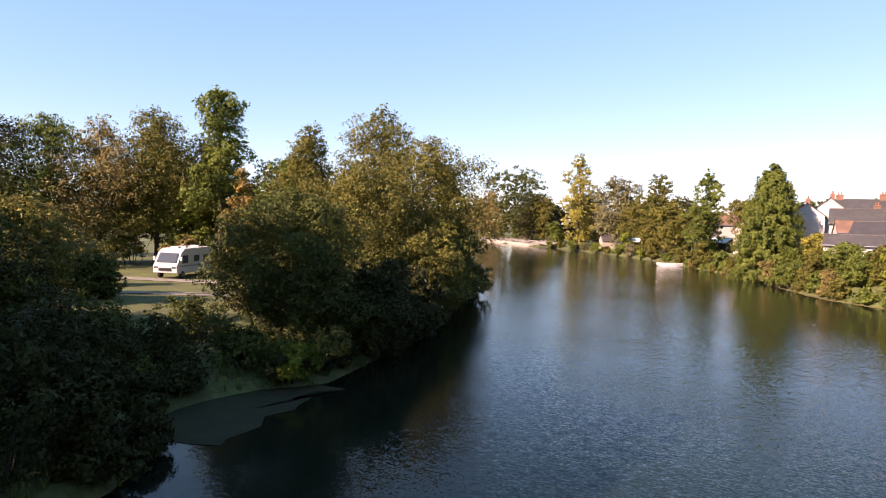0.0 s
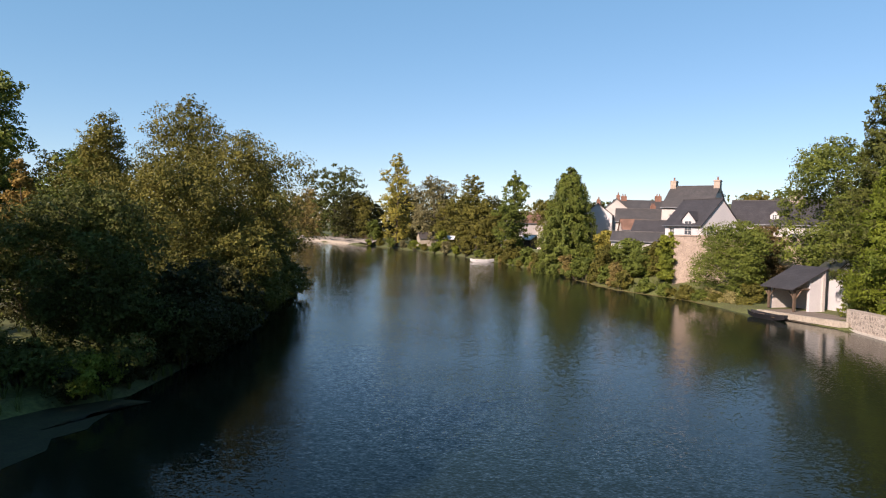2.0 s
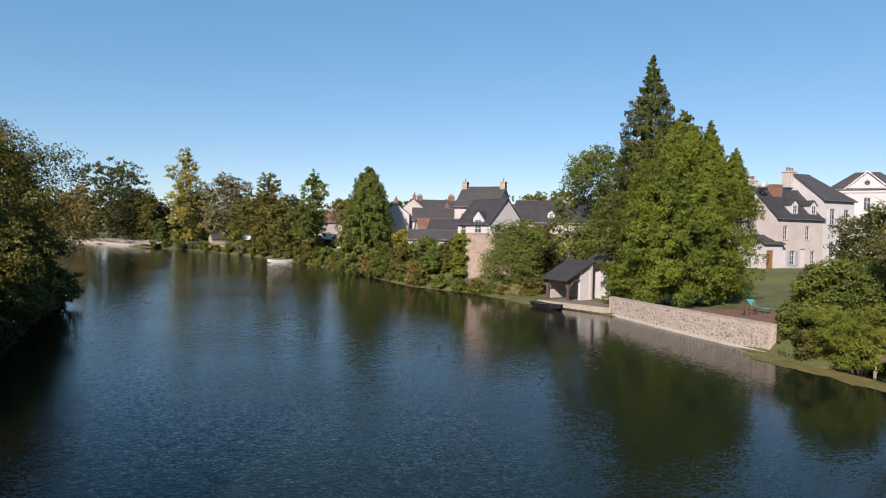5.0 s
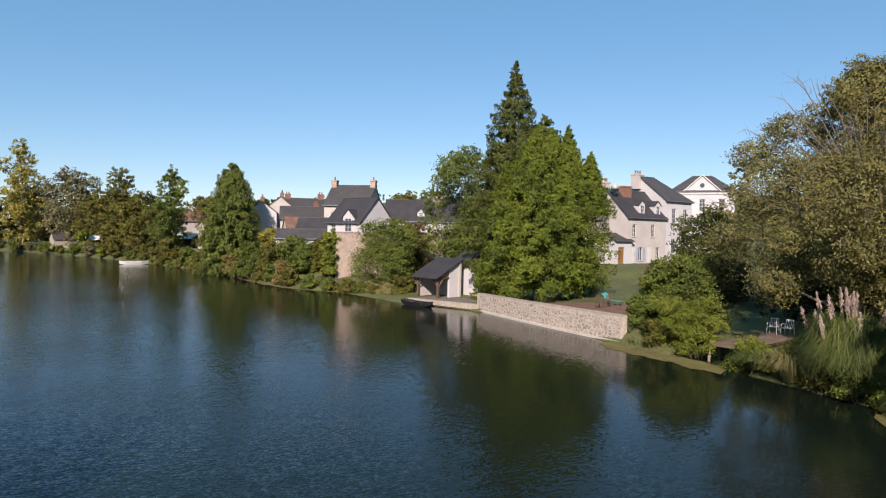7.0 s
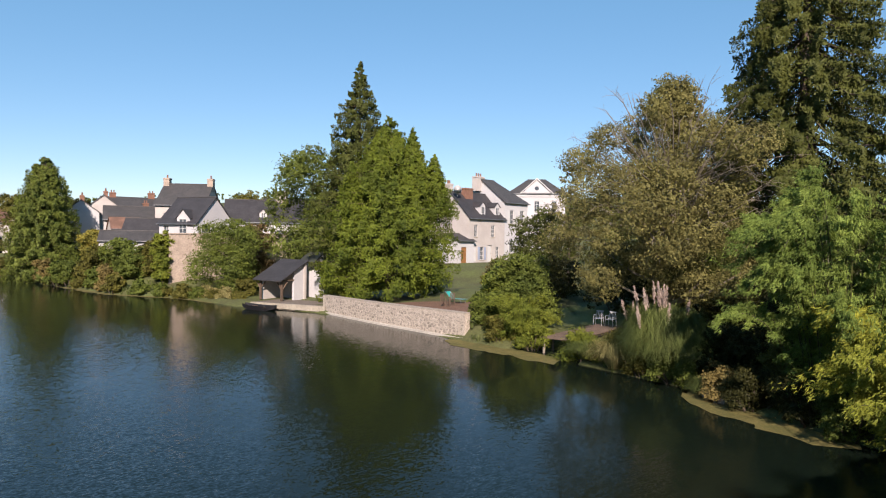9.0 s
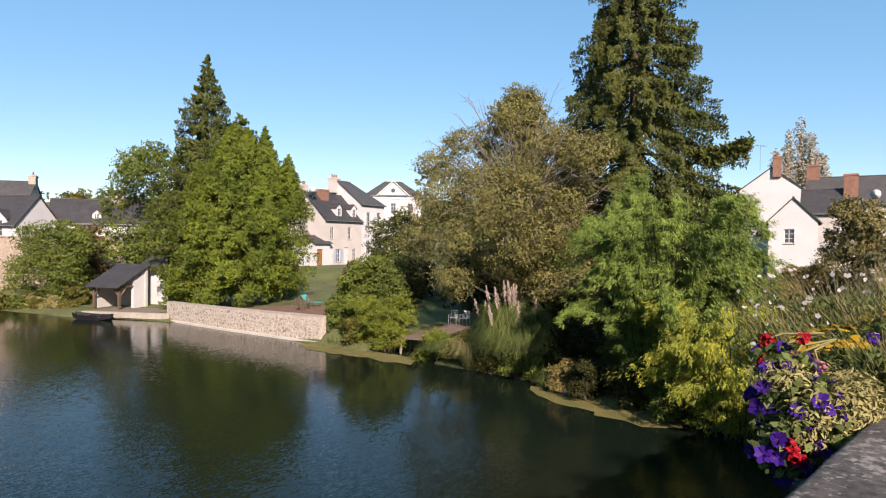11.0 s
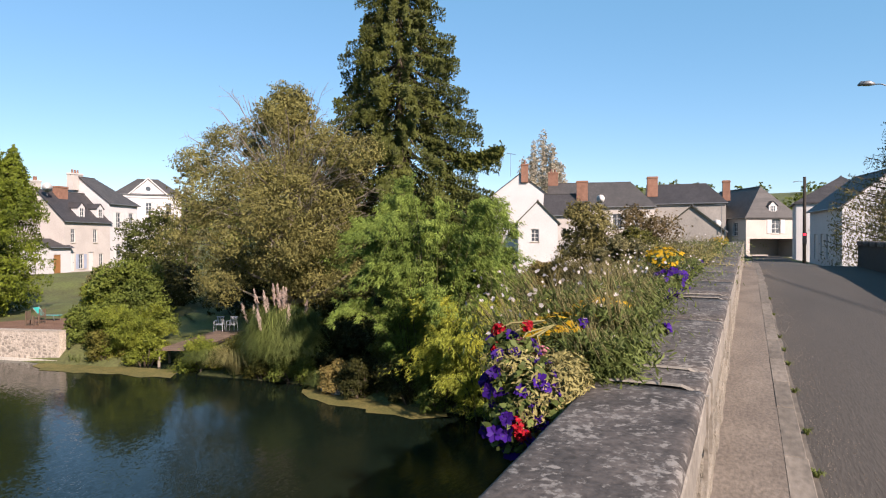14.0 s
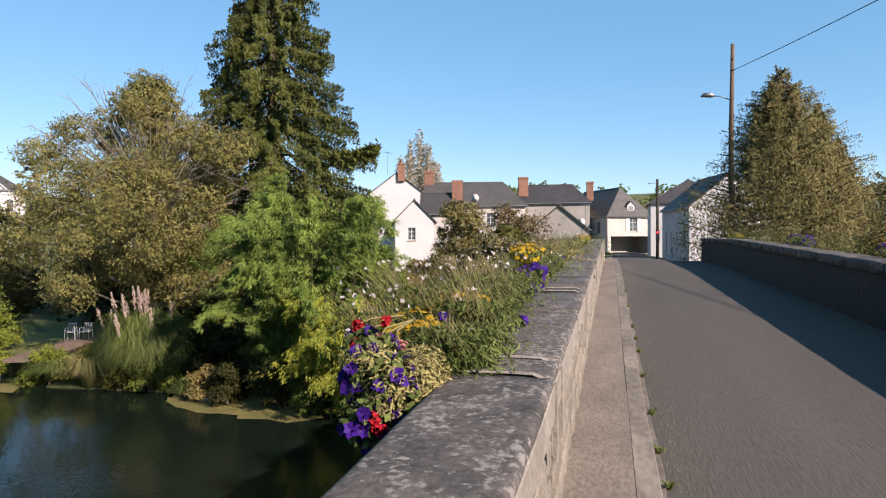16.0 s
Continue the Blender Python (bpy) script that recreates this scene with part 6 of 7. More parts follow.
def lounger(x, y, z, rz):
    ob = base("sun_lounger", x, y, z, rz, "teal canvas sun lounger on the terrace", "lounger")
    f = Mesh()
    f.tube([(-0.3, -0.9, 0.32), (-0.3, 0.35, 0.34), (-0.3, 0.85, 0.85)], [0.02] * 3, 6).tube([(0.3, -0.9, 0.32), (0.3, 0.35, 0.34), (0.3, 0.85, 0.85)], [0.02] * 3, 6)
    part("frame", f, M["metal"], ob)
    c = Mesh()
    c.add([(-0.29, -0.9, 0.33), (0.29, -0.9, 0.33), (0.29, 0.35, 0.31), (-0.29, 0.35, 0.31), (0.29, 0.85, 0.85), (-0.29, 0.85, 0.85)], [(0, 1, 2, 3), (3, 2, 4, 5)])
    part("canvas", c, M["teal"], ob)
    for sx in (-0.3, 0.3):
        for yy in (-0.7, 0.4):
            lg = Mesh()
            lg.tube([(sx, yy, 0), (sx, yy + 0.1, 0.34)], [0.018, 0.018], 6)
            part("leg", lg, M["metal"], ob)


lounger(28.05, 42.5, ground_z(28.05, 42.5) + 0.03, 20)
for i, (x, y, rz) in enumerate([(25.7, 40.4, 30), (26.6, 41.2, 200)]):
    ob = base("wooden_chair", x, y, ground_z(x, y) + 0.03, rz, "reddish wooden garden chair under the conifer", "chair", "wooden chairs on the terrace")
    for k in range(5):
        b = Mesh()
        b.block(-0.24, 0.24, -0.24 + k * 0.1, -0.16 + k * 0.1, 0.40, 0.42, 0.005)
        part("seat_slat", b, M["wood"], ob)
        b = Mesh()
        b.block(-0.22 + k * 0.1, -0.16 + k * 0.1, 0.25, 0.27, 0.44, 0.92, 0.005)
        part("back_slat", b, M["wood"], ob)
    for sx in (-0.25, 0.25):
        for yy, t in ((-0.22, 0.62), (0.26, 0.95)):
            lg = Mesh()
            lg.block(sx - 0.025, sx + 0.025, yy - 0.025, yy + 0.025, 0, t, 0.005)
            part("leg", lg, M["wood"], ob)

# stones by the water
for i, (x, y, s) in enumerate([(23.3, 16.3, 0.45), (23.7, 16.9, 0.32), (23.0, 15.8, 0.28)]):
    rk = bmesh.new()
    bmesh.ops.create_icosphere(rk, subdivisions=3, radius=s)
    for v in rk.verts:
        v.co *= 1 + 0.25 * noise.noise(v.co * 2.2 + Vector((i * 9, 0, 0)))
        v.co.z *= 0.6
    me = bpy.data.meshes.new("boulder")
    rk.to_mesh(me)
    rk.free()
    me.materials.append(M["rubble"])
    ob = new("boulder", me)
    ob.location = (x, y, WATER + s * 0.25)
    tagged(ob, "pale boulder at the water's edge", "rock", "boulders")

# ---------------------------------------------------------------- garden wall along the water
WALL = [(20.3, 50.8), (20.7, 46.5), (21.25, 42.2), (22.0, 37.8), (22.75, 33.5)]
gw = base("garden_wall", 0, 0, 0, 0, "pale rubble garden wall standing in the water", "wall", kind="structure")


def along(pts, s):
    k = 0.0
    for a, b in zip(pts[:-1], pts[1:]):
        L = math.hypot(b[0] - a[0], b[1] - a[1])
        if s <= k + L or b == pts[-1]:
            f = (s - k) / L
            d = Vector((b[0] - a[0], b[1] - a[1], 0)).normalized()
            return Vector((a[0] + (b[0] - a[0]) * f, a[1] + (b[1] - a[1]) * f, 0)), d
        k += L


WLEN = sum(math.hypot(b[0] - a[0], b[1] - a[1]) for a, b in zip(WALL[:-1], WALL[1:]))
core, ledge, cap = Mesh(), Mesh(), Mesh()
for i in range(20):
    q = []
    for s in (WLEN * i / 20, WLEN * (i + 1) / 20):
        p, d = along(WALL, s)
        q.append((p, d.cross(Vector((0, 0, 1))).normalized(), 1.0 + 0.22 * s / WLEN))
    (p0, n0, t0), (p1, n1, t1) = q
    up = Vector((0, 0, 1))
    for me_, a, b, z0, z1a, z1b in ((core, -0.45, 0.0, -1.4, t0, t1), (ledge, 0.0, 0.16, -1.4, -0.26, -0.26), (cap, -0.46, 0.008, None, t0, t1)):
        za, zb = (z0, z0) if z0 is not None else (t0, t1)
        if me_ is cap:
            z1a, z1b = t0 + 0.09, t1 + 0.09
        vs = [p0 + n0 * a + up * za, p1 + n1 * a + up * zb, p1 + n1 * b + up * zb, p0 + n0 * b + up * za]
        vs += [p0 + n0 * a + up * z1a, p1 + n1 * a + up * z1b, p1 + n1 * b + up * z1b, p0 + n0 * b + up * z1a]
        me_.add(vs, [(0, 1, 2, 3), (7, 6, 5, 4), (0, 4, 5, 1), (1, 5, 6, 2), (2, 6, 7, 3), (3, 7, 4, 0)])
part("wall_core", core, M["palewall"], gw)
part("footing", ledge, M["limestone"], gw)
part("capping", cap, M["palewall"], gw)

# ---------------------------------------------------------------- boat shed and its quay
qy = Mesh()
qy.prism([(2.4, -1.2), (10.4, -1.2), (10.4, 0.12), (2.4, 0.06)], 0.0, 4.5, pose(14.9, 59.2, 0, 0, 0, -58.5))
qo = tagged(part("quay", qy, M["pavement"]), "pale concrete quay in front of the boat shed", "quay", kind="structure")
ql = Mesh()
ql.prism([(2.4, -0.30), (10.4, -0.30), (10.4, 0.16), (2.4, 0.10)], -0.12, 0.25, pose(14.9, 59.2, 0, 0, 0, -58.5))
part("quay_edge", ql, M["stone"], qo)
sh = base("boat_shed", 18.65, 56.65, 0.08, -67, "open timber boat shed with a slate roof and white end wall", "shed")
sh.scale = (0.86, 0.86, 0.86)
for x in (-3.3, 0.0):
    po = Mesh()
    po.block(x - 0.11, x + 0.11, 0.0, 0.22, 0, 2.0, 0.02)
    ps = part("post", po, M["wood"], sh)
    for sg in ((-1, 1) if x else (-1,)):
        br = Mesh()
        br.tube([(x, 0.11, 1.1), (x + sg * 0.7, 0.11, 1.92)], [0.07, 0.07], 6)
        part("brace", br, M["wood"], ps)
sb = Mesh()
sb.tube([(0.0, 0.15, 1.1), (0.0, 0.9, 2.05)], [0.07, 0.07], 6)
part("brace", sb, M["wood"], sh)
be = Mesh()
be.block(-3.7, 0.25, 0.0, 0.22, 2.0, 2.2, 0.02)
part("front_beam", be, M["wood"], sh)
be = Mesh()
be.block(-0.11, 0.11, 0.2, 3.0, 2.05, 2.22, 0.02)
part("side_beam", be, M["wood"], sh)
bw = Mesh()
bw.block(-3.6, 0.25, 3.0, 3.35, -0.4, 4.0, 0.03)
part("back_wall", bw, M["cream"], sh)
ew = Mesh()
ew.prism([(1.7, -0.4), (3.4, -0.4), (3.4, 4.0), (1.7, 3.05)], -0.12, 0.2, pose(0, 0, 0, 0, 0, 90))
part("end_wall", ew, M["white"], sh)
lw = Mesh()
lw.prism([(0.6, -0.4), (3.4, -0.4), (3.4, 4.0), (0.6, 2.4)], 3.4, 3.7, pose(0, 0, 0, 0, 0, 90))
part("side_wall", lw, M["cream"], sh)
rf = Mesh()
rf.slab([(-3.95, -0.45, 2.15), (0.45, -0.45, 2.15), (0.45, 3.5, 4.25), (-3.95, 3.5, 4.25)], 0.1)
part("roof", rf, M["slate"], sh)
rf = Mesh()
rf.slab([(-1.2, 3.4, 4.0), (1.3, 3.4, 4.0), (1.3, 5.0, 5.1), (-1.2, 5.0, 5.1)], 0.1)
part("upper_roof", rf, M["slatemoss"], sh)
uw = Mesh()
uw.block(-1.1, 1.2, 4.5, 5.0, -0.4, 4.75, 0.03)
part("upper_wall", uw, M["white"], sh)


def boat(name, x, y, rz, L, B, Hh, outer, label, cat="boat"):
    """An open flat boat: hull with thickness, gunwale, thwarts."""
    ob = base(name, x, y, WATER - 0.06, rz, label, cat)
    m = Mesh()
    n = 13
    rings = []
    for k in range(n):
        u = k / (n - 1)
        w = B / 2 * (1 - abs(2 * u - 1) ** 2.6 * 0.72)
        xx = (u - 0.5) * L
        zt = Hh * (1 + 0.35 * abs(2 * u - 1) ** 2)
        zb = 0.02 + 0.22 * abs(2 * u - 1) ** 3
        rings.append([(xx, -w, zt), (xx, -w * 0.78, zb), (xx, w * 0.78, zb), (xx, w, zt), (xx, w - 0.05, zt), (xx, w * 0.74, zb + 0.05), (xx, -w * 0.74, zb + 0.05), (xx, -w + 0.05, zt)])
    for r in rings:
        m.v.extend(r)
    for k in range(n - 1):
        for j in range(8):
            m.f.append((k * 8 + j, k * 8 + (j + 1) % 8, k * 8 + 8 + (j + 1) % 8, k * 8 + 8 + j))
    m.f.append(tuple(range(8)))
    m.f.append(tuple(reversed(range((n - 1) * 8, n * 8))))
    part("hull", m, M[outer], ob)
    for xx in (-L * 0.22, L * 0.05, L * 0.3):
        t = Mesh()
        t.block(xx - 0.12, xx + 0.12, -B * 0.44, B * 0.44, Hh * 0.72, Hh * 0.72 + 0.035, 0.008)
        part("thwart", t, M["wood"], ob)


boat("punt", 16.3, 55.2, -63, 3.8, 1.3, 0.42, "darkmetal", "dark flat-bottomed boat moored at the quay")
boat("rowing_boat", -14.6, 124.5, 8, 4.6, 1.7, 0.55, "paint", "white boat moored at the far bank")

# ---------------------------------------------------------------- motorhome on the left bank
def motorhome(x, y, rz):
    z = ground_z(x, y) + 0.04
    ob = base("motorhome", x, y, z, rz, "white motorhome parked on the grass beside the track", "motorhome")
    b = Mesh()
    side = [(-3.4, 0.45), (2.6, 0.45), (3.35, 0.55), (3.42, 1.15), (3.15, 1.45), (2.55, 2.35), (1.9, 2.72), (-3.3, 2.78), (-3.42, 2.5)]
    b.prism(side, -1.12, 1.12)
    part("body", b, M["paint"], ob)
    ws = Mesh()
    ws.add([(3.19, -0.95, 1.47), (3.19, 0.95, 1.47), (2.62, 0.88, 2.32), (2.62, -0.88, 2.32)], [(0, 1, 2, 3)])
    ws.v = [(px + 0.03, py, pz + 0.02) for px, py, pz in ws.v]
    part("windscreen", ws, M["glass"], ob)
    for sy in (-1, 1):
        for x0, x1, z0, z1 in ((-2.7, -1.7, 1.45, 2.05), (-0.9, 0.2, 1.45, 2.05), (1.3, 2.4, 1.35, 2.1)):
            w = Mesh()
            w.block(x0, x1, sy * 1.125 - 0.012, sy * 1.125 + 0.012, z0, z1, 0.006)
            part("side_window", w, M["glass"], ob)
        st = Mesh()
        st.block(-3.3, 2.8, sy * 1.124 - 0.006, sy * 1.124 + 0.006, 1.05, 1.17, 0.003)
        part("stripe", st, M["metal"], ob)
        hl = Mesh()
        hl.block(3.3, 3.44, sy * 0.85 - 0.2, sy * 0.85 + 0.2, 0.95, 1.12, 0.03)
        part("headlight", hl, M["glass"], ob)
        mi = Mesh()
        mi.block(2.75, 2.95, sy * 1.3 - 0.1, sy * 1.3 + 0.1, 1.6, 2.0, 0.04)
        part("mirror", mi, M["paint"], ob)
        for xx in (2.3, -1.9):
            t = Mesh()
            t.tube([(xx, sy * 0.9, 0.33), (xx, sy * 1.135, 0.33)], [0.34, 0.34], 18)
            ty = part("wheel", t, M["rubber"], ob)
            r = Mesh()
            r.tube([(xx, sy * 1.12, 0.33), (xx, sy * 1.15, 0.33)], [0.2, 0.19], 14)
            part("rim", r, M["metal"], ty)
    gr = Mesh()
    gr.block(3.36, 3.45, -0.6, 0.6, 0.72, 0.98, 0.02)
    part("grille", gr, M["darkmetal"], ob)
    for xx, w in ((-2.3, 0.45), (0.2, 0.4), (1.5, 0.5)):
        v = Mesh()
        v.block(xx - w / 2, xx + w / 2, -0.4, 0.4, 2.72, 2.9, 0.04)
        part("roof_vent", v, M["paint"], ob)


motorhome(-49.8, 45.2, -70)

# ---------------------------------------------------------------- street furniture
pl = base("utility_pole", 39.5, -6.7, 3.6, 0, "tall wooden utility pole with a street lamp", "pole")
m = Mesh()
m.tube([(0, 0, 0), (-0.05, 0.03, 8), (-0.1, -0.05, 13.3)], [0.17, 0.14, 0.10], 10)
part("pole", m, M["wood"], pl, smooth=True)
m = Mesh()
m.tube([(0, 0.05, 10.2), (0, 0.6, 10.45), (0.1, 0.95, 10.5)], [0.03, 0.03, 0.03], 6)
arm = part("lamp_arm", m, M["metal"], pl)
m = Mesh()
m.tube([(0.1, 0.85, 10.5), (0.1, 1.1, 10.56), (0.1, 1.45, 10.58), (0.1, 1.6, 10.5)], [0.06, 0.15, 0.13, 0.05], 8)
part("lamp_head", m, M["metal"], arm, smooth=True)
for k in (11.8, 12.4):
    m = Mesh()
    m.tube([(-0.12, 0, k), (-0.3, -0.02, k + 0.05)], [0.05, 0.05], 6)
    part("insulator", m, M["darkmetal"], pl)
p2 = base("utility_pole", -16, -21.6, 3.0, 0, "plain tall wooden utility pole", "pole")
m = Mesh()
m.tube([(0, 0, 0), (0, 0, 13.0)], [0.17, 0.1], 10)
part("pole", m, M["wood"], p2, smooth=True)
m = Mesh()
a, b = Vector((39.3, -6.75, 15.4)), Vector((-16, -21.6, 15.9))
m.tube([a.lerp(b, i / 24) - Vector((0, 0, 0.9 * 4 * (i / 24) * (1 - i / 24))) for i in range(25)], [0.02] * 25, 5)
tagged(part("overhead_cable", m, M["darkmetal"]), "black overhead cable between the poles", "cable")

tl = base("traffic_light", 55.0, -3.75, deck(55), 0, "dark timber mast with a red traffic light", "traffic light")
m = Mesh()
m.tube([(0, 0, -0.3), (0.0, 0, 6.3)], [0.13, 0.10], 8)
part("mast", m, M["darkwood"], tl, smooth=True)
m = Mesh()
m.block(-0.32, -0.08, -0.14, 0.14, 1.3, 2.2, 0.03)
hd = part("signal_head", m, M["darkmetal"], tl)
lit = bpy.data.materials.new("lit_red_lens")
lit.use_nodes = True
lb = lit.node_tree.nodes["Principled BSDF"]
lb.inputs["Base Color"].default_value, lb.inputs["Emission Color"].default_value, lb.inputs["Emission Strength"].default_value = (0.5, 0.01, 0.02, 1), (1, 0.03, 0.05, 1), 1.2
M["litred"] = lit
for k, mm in ((2.03, "litred"), (1.75, "darkmetal"), (1.47, "darkmetal")):
    m = Mesh()
    m.tube([(-0.32, 0, k), (-0.345, 0, k)], [0.10, 0.09], 12)
    part("lens", m, M[mm], hd)
    m = Mesh()
    m.tube([(-0.33, 0, k + 0.11), (-0.5, 0, k + 0.1)], [0.09, 0.1], 8)
m = Mesh()
m.tube([(0, 0, 5.9), (0, 0.35, 6.0), (0, 0.75, 5.95)], [0.02, 0.02, 0.04], 6)
part("arm", m, M["metal"], tl)

# satellite dishes, aerials
for x, y, z, r, rz in ((76.4, 15.6, 11.1, 0.5, 170), (59.6, 2.4, 7.6, 0.35, 170), (47.0, 71.2, 12.3, 0.55, 240)):
    ob = base("satellite_dish", x, y, z, rz, "white satellite dish fixed on a roof", "dish", "satellite dishes")
    m = Mesh()
    m.tube([(0.12, 0, 0), (0.04, 0, 0), (0.0, 0, 0)], [r, r * 0.7, r * 0.1], 16)
    part("dish", m, M["paint"], ob, smooth=True)
    m = Mesh()
    m.tube([(0, 0, 0), (-0.2, 0, -0.1), (-0.2, 0, -0.9)], [0.03, 0.03, 0.03], 6)
    part("bracket", m, M["metal"], ob)
for x, y, z, h in ((43.6, 73.0, 10.8, 4.2), (79.0, 27.6, 14.5, 3.0), (57.8, 2.0, 6.0, 3.2)):
    ob = base("television_aerial", x, y, z, 0, "thin metal television aerial on a roof", "aerial", "aerials")
    m = Mesh()
    m.tube([(0, 0, 0), (0, 0, h)], [0.025, 0.02], 6)
    part("mast", m, M["metal"], ob)
    m = Mesh()
    m.tube([(-0.9, 0.3, h - 0.1), (0.9, -0.3, h - 0.1)], [0.015, 0.015], 5)
    bo = part("boom", m, M["metal"], ob)
    for k in range(6):
        m = Mesh()
        u = -0.8 + k * 0.32
        m.tube([(u - 0.1, -u * 0.33 - 0.3, h - 0.1), (u + 0.1, -u * 0.33 + 0.3, h - 0.1)], [0.01, 0.01], 4)
        part("element", m, M["metal"], bo)

# ---------------------------------------------------------------- far bank: huts, tents, fence
house("hut", -36.6, 178.0, 1.0, 25, 4.6, 4.0, 2.0, 1.5, "small cream hut with grey roof on the far bank", wall="stone", roof="slate2", group="huts on the far bank", holes={"r": [(1.2, 0.4, 1.2, 1.3, "win")]}, category="hut")
house("shed", -11.5, 146.0, 1.0, -25, 14.0, 5.0, 3.0, 0.9, "long dark shed with a white roof on the far bank", wall="darkwood", roof="paint", group="huts on the far bank", category="shed")
for x, y, w in ((-27.0, 163.0, 3.2), (-10.5, 141.0, 3.6), (-30.0, 165.5, 2.2)):
    ob = base("white_tent", x, y, ground_z(x, y), 15, "white garden canopy on the bank", "canopy", "white canopies")
    m = Mesh()
    m.slab([(-w / 2, -1.3, 2.2), (w / 2, -1.3, 2.2), (w / 2, 0, 3.1), (-w / 2, 0, 3.1)], 0.06).slab([(w / 2, 1.3, 2.2), (-w / 2, 1.3, 2.2), (-w / 2, 0, 3.1), (w / 2, 0, 3.1)], 0.06)
    part("canopy", m, M["plastic"], ob)
    for sx in (-1, 1):
        for sy in (-1.25, 1.25):
            m = Mesh()
            m.tube([(sx * w / 2 * 0.96, sy, 0), (sx * w / 2 * 0.96, sy, 2.2)], [0.04, 0.04], 6)
            part("leg", m, M["metal"], ob)
fe = base("fence", 0, 0, 0, 0, "low timber post and rail fence on the far bank", "fence")
for i in range(14):
    a = Vector((-58 - i * 1.55, 203 + i * 1.8, 0))
    b = Vector((-58 - (i + 1) * 1.55, 203 + (i + 1) * 1.8, 0))
    za, zb = ground_z(a.x, a.y), ground_z(b.x, b.y)
    m = Mesh()
    m.block(a.x - 0.1, a.x + 0.1, a.y - 0.1, a.y + 0.1, za - 0.3, za + 1.5, 0.02)
    part("post", m, M["wood"], fe)
    for h in (0.6, 1.25):
        m = Mesh()
        m.tube([(a.x, a.y, za + h), (b.x, b.y, zb + h)], [0.07, 0.07], 5)
        part("rail", m, M["wood"], fe)


# ---------------------------------------------------------------- flowers along the parapet
M["purple"] = leafmat("purple_petals", (0.0477, 0.0123, 0.185), (0.0252, 0.00673, 0.106), island=0.3, trans=0.25)
M["redpetal"] = leafmat("red_petals", (0.348, 0.0112, 0.0196), (0.252, 0.00842, 0.0168), island=0.2, trans=0.2)
M["pinkpetal"] = leafmat("pink_petals", (0.393, 0.168, 0.19), (0.337, 0.112, 0.14), island=0.2, trans=0.3)
M["yellowpetal"] = leafmat("yellow_petals", (0.404, 0.258, 0.0112), (0.337, 0.202, 0.0112), island=0.2, trans=0.3)
M["whitepetal"] = leafmat("white_petals", (0.449, 0.432, 0.415), (0.421, 0.382, 0.371), island=0.1, trans=0.3)
M["l_fine"] = leafmat("fine_green_leaves", (0.125, 0.155, 0.045), (0.070, 0.095, 0.028), trans=0.3)
M["l_stalk"] = leafmat("thin_stalks", (0.197, 0.197, 0.0757), (0.151, 0.114, 0.0606), trans=0.2)


def blooms(rng, centres, normals, r, petals=5, cup=0.35):
    """Open flowers: a ring of bent petals round each centre."""
    out = []
    n = len(centres)
    nr = unit(normals + rng.normal(0, 0.3, (n, 3)))
    t = unit(np.cross(nr, rng.normal(0, 1, (n, 3))))
    s = np.cross(nr, t)
    for k in range(petals):
        R = (r * rng.uniform(0.65, 1.25, n))[:, None]
        a0, a1, a2 = (2 * math.pi * (k + d) / petals for d in (-0.52, 0.0, 0.52))
        d0, d1, d2 = (t * math.cos(a) + s * math.sin(a) for a in (a0, a1, a2))
        c = centres - nr * R * cup
        out.append(np.stack([c, centres + d0 * R * 0.8, centres + d1 * R * 1.08 - nr * R * 0.12, centres + d2 * R * 0.8], 1))
    return np.concatenate(out)


def plant(name, label, x, y, z, foliage=None, flowers=None, stalks=None, group="parapet flowers", cat="flower"):
    ob = base(name, x, y, z, 0, label, cat, group)
    for nm, q in (("foliage", foliage), ("blossom", flowers), ("stalk_tuft", stalks)):
        if q is not None:
            me, mt = q
            o = part(nm, me if isinstance(me, Mesh) else quads(nm, me, M[mt]), M[mt], ob)
            tagged(o, kind="stuff")
    return ob


def cloud(rng, n, c, s, shell=0.5):
    d = unit(rng.normal(0, 1, (n, 3)))
    r = rng.uniform(shell, 1.0, n)[:, None]
    return np.array(c) + d * r * np.array(s), unit(d + np.array([-0.15, -0.1, 0.4]))


def petunia(x, y, z, sx, sy, sz, n, seed, leafn=1300):
    rng = np.random.default_rng(seed)
    c, nr = cloud(rng, leafn, (0, 0, 0), (sx, sy, sz), 0.2)
    fc, fn = cloud(rng, n, (0, 0, 0), (sx * 1.05, sy * 1.1, sz * 1.05), 0.85)
    keep = fn[:, 0] < 0.75
    plant("petunia", "trailing purple petunias over the parapet", x, y, z, (leaves(rng, c, nr, 0.034, 1.7), "l_fine"), (blooms(rng, fc[keep], fn[keep] + np.array([-0.6, -0.3, 0.2]), 0.027, 7, 0.6), "purple"))


def geranium(x, y, z, seed, mt="redpetal", heads=2):
    rng = np.random.default_rng(seed)
    cs, ns, st = [], [], Mesh()
    for i in range(heads):
        h = np.array([rng.uniform(-0.08, 0.08), rng.uniform(-0.08, 0.08), rng.uniform(-0.05, 0.05)])
        a, b = cloud(rng, 26, h, (0.030, 0.030, 0.026), 0.4)
        cs.append(a)
        ns.append(b)
        st.tube([(0.12, -0.08, 0.05), h * 0.5 + np.array([0.05, 0, 0.03]), h], [0.004, 0.004, 0.003], 4)
    plant("geranium", "red geranium flower heads" if mt == "redpetal" else "pink geranium flower heads", x, y, z, None, (blooms(rng, np.concatenate(cs), np.concatenate(ns), 0.010, 5, 0.5), mt), (st, "l_stalk"))


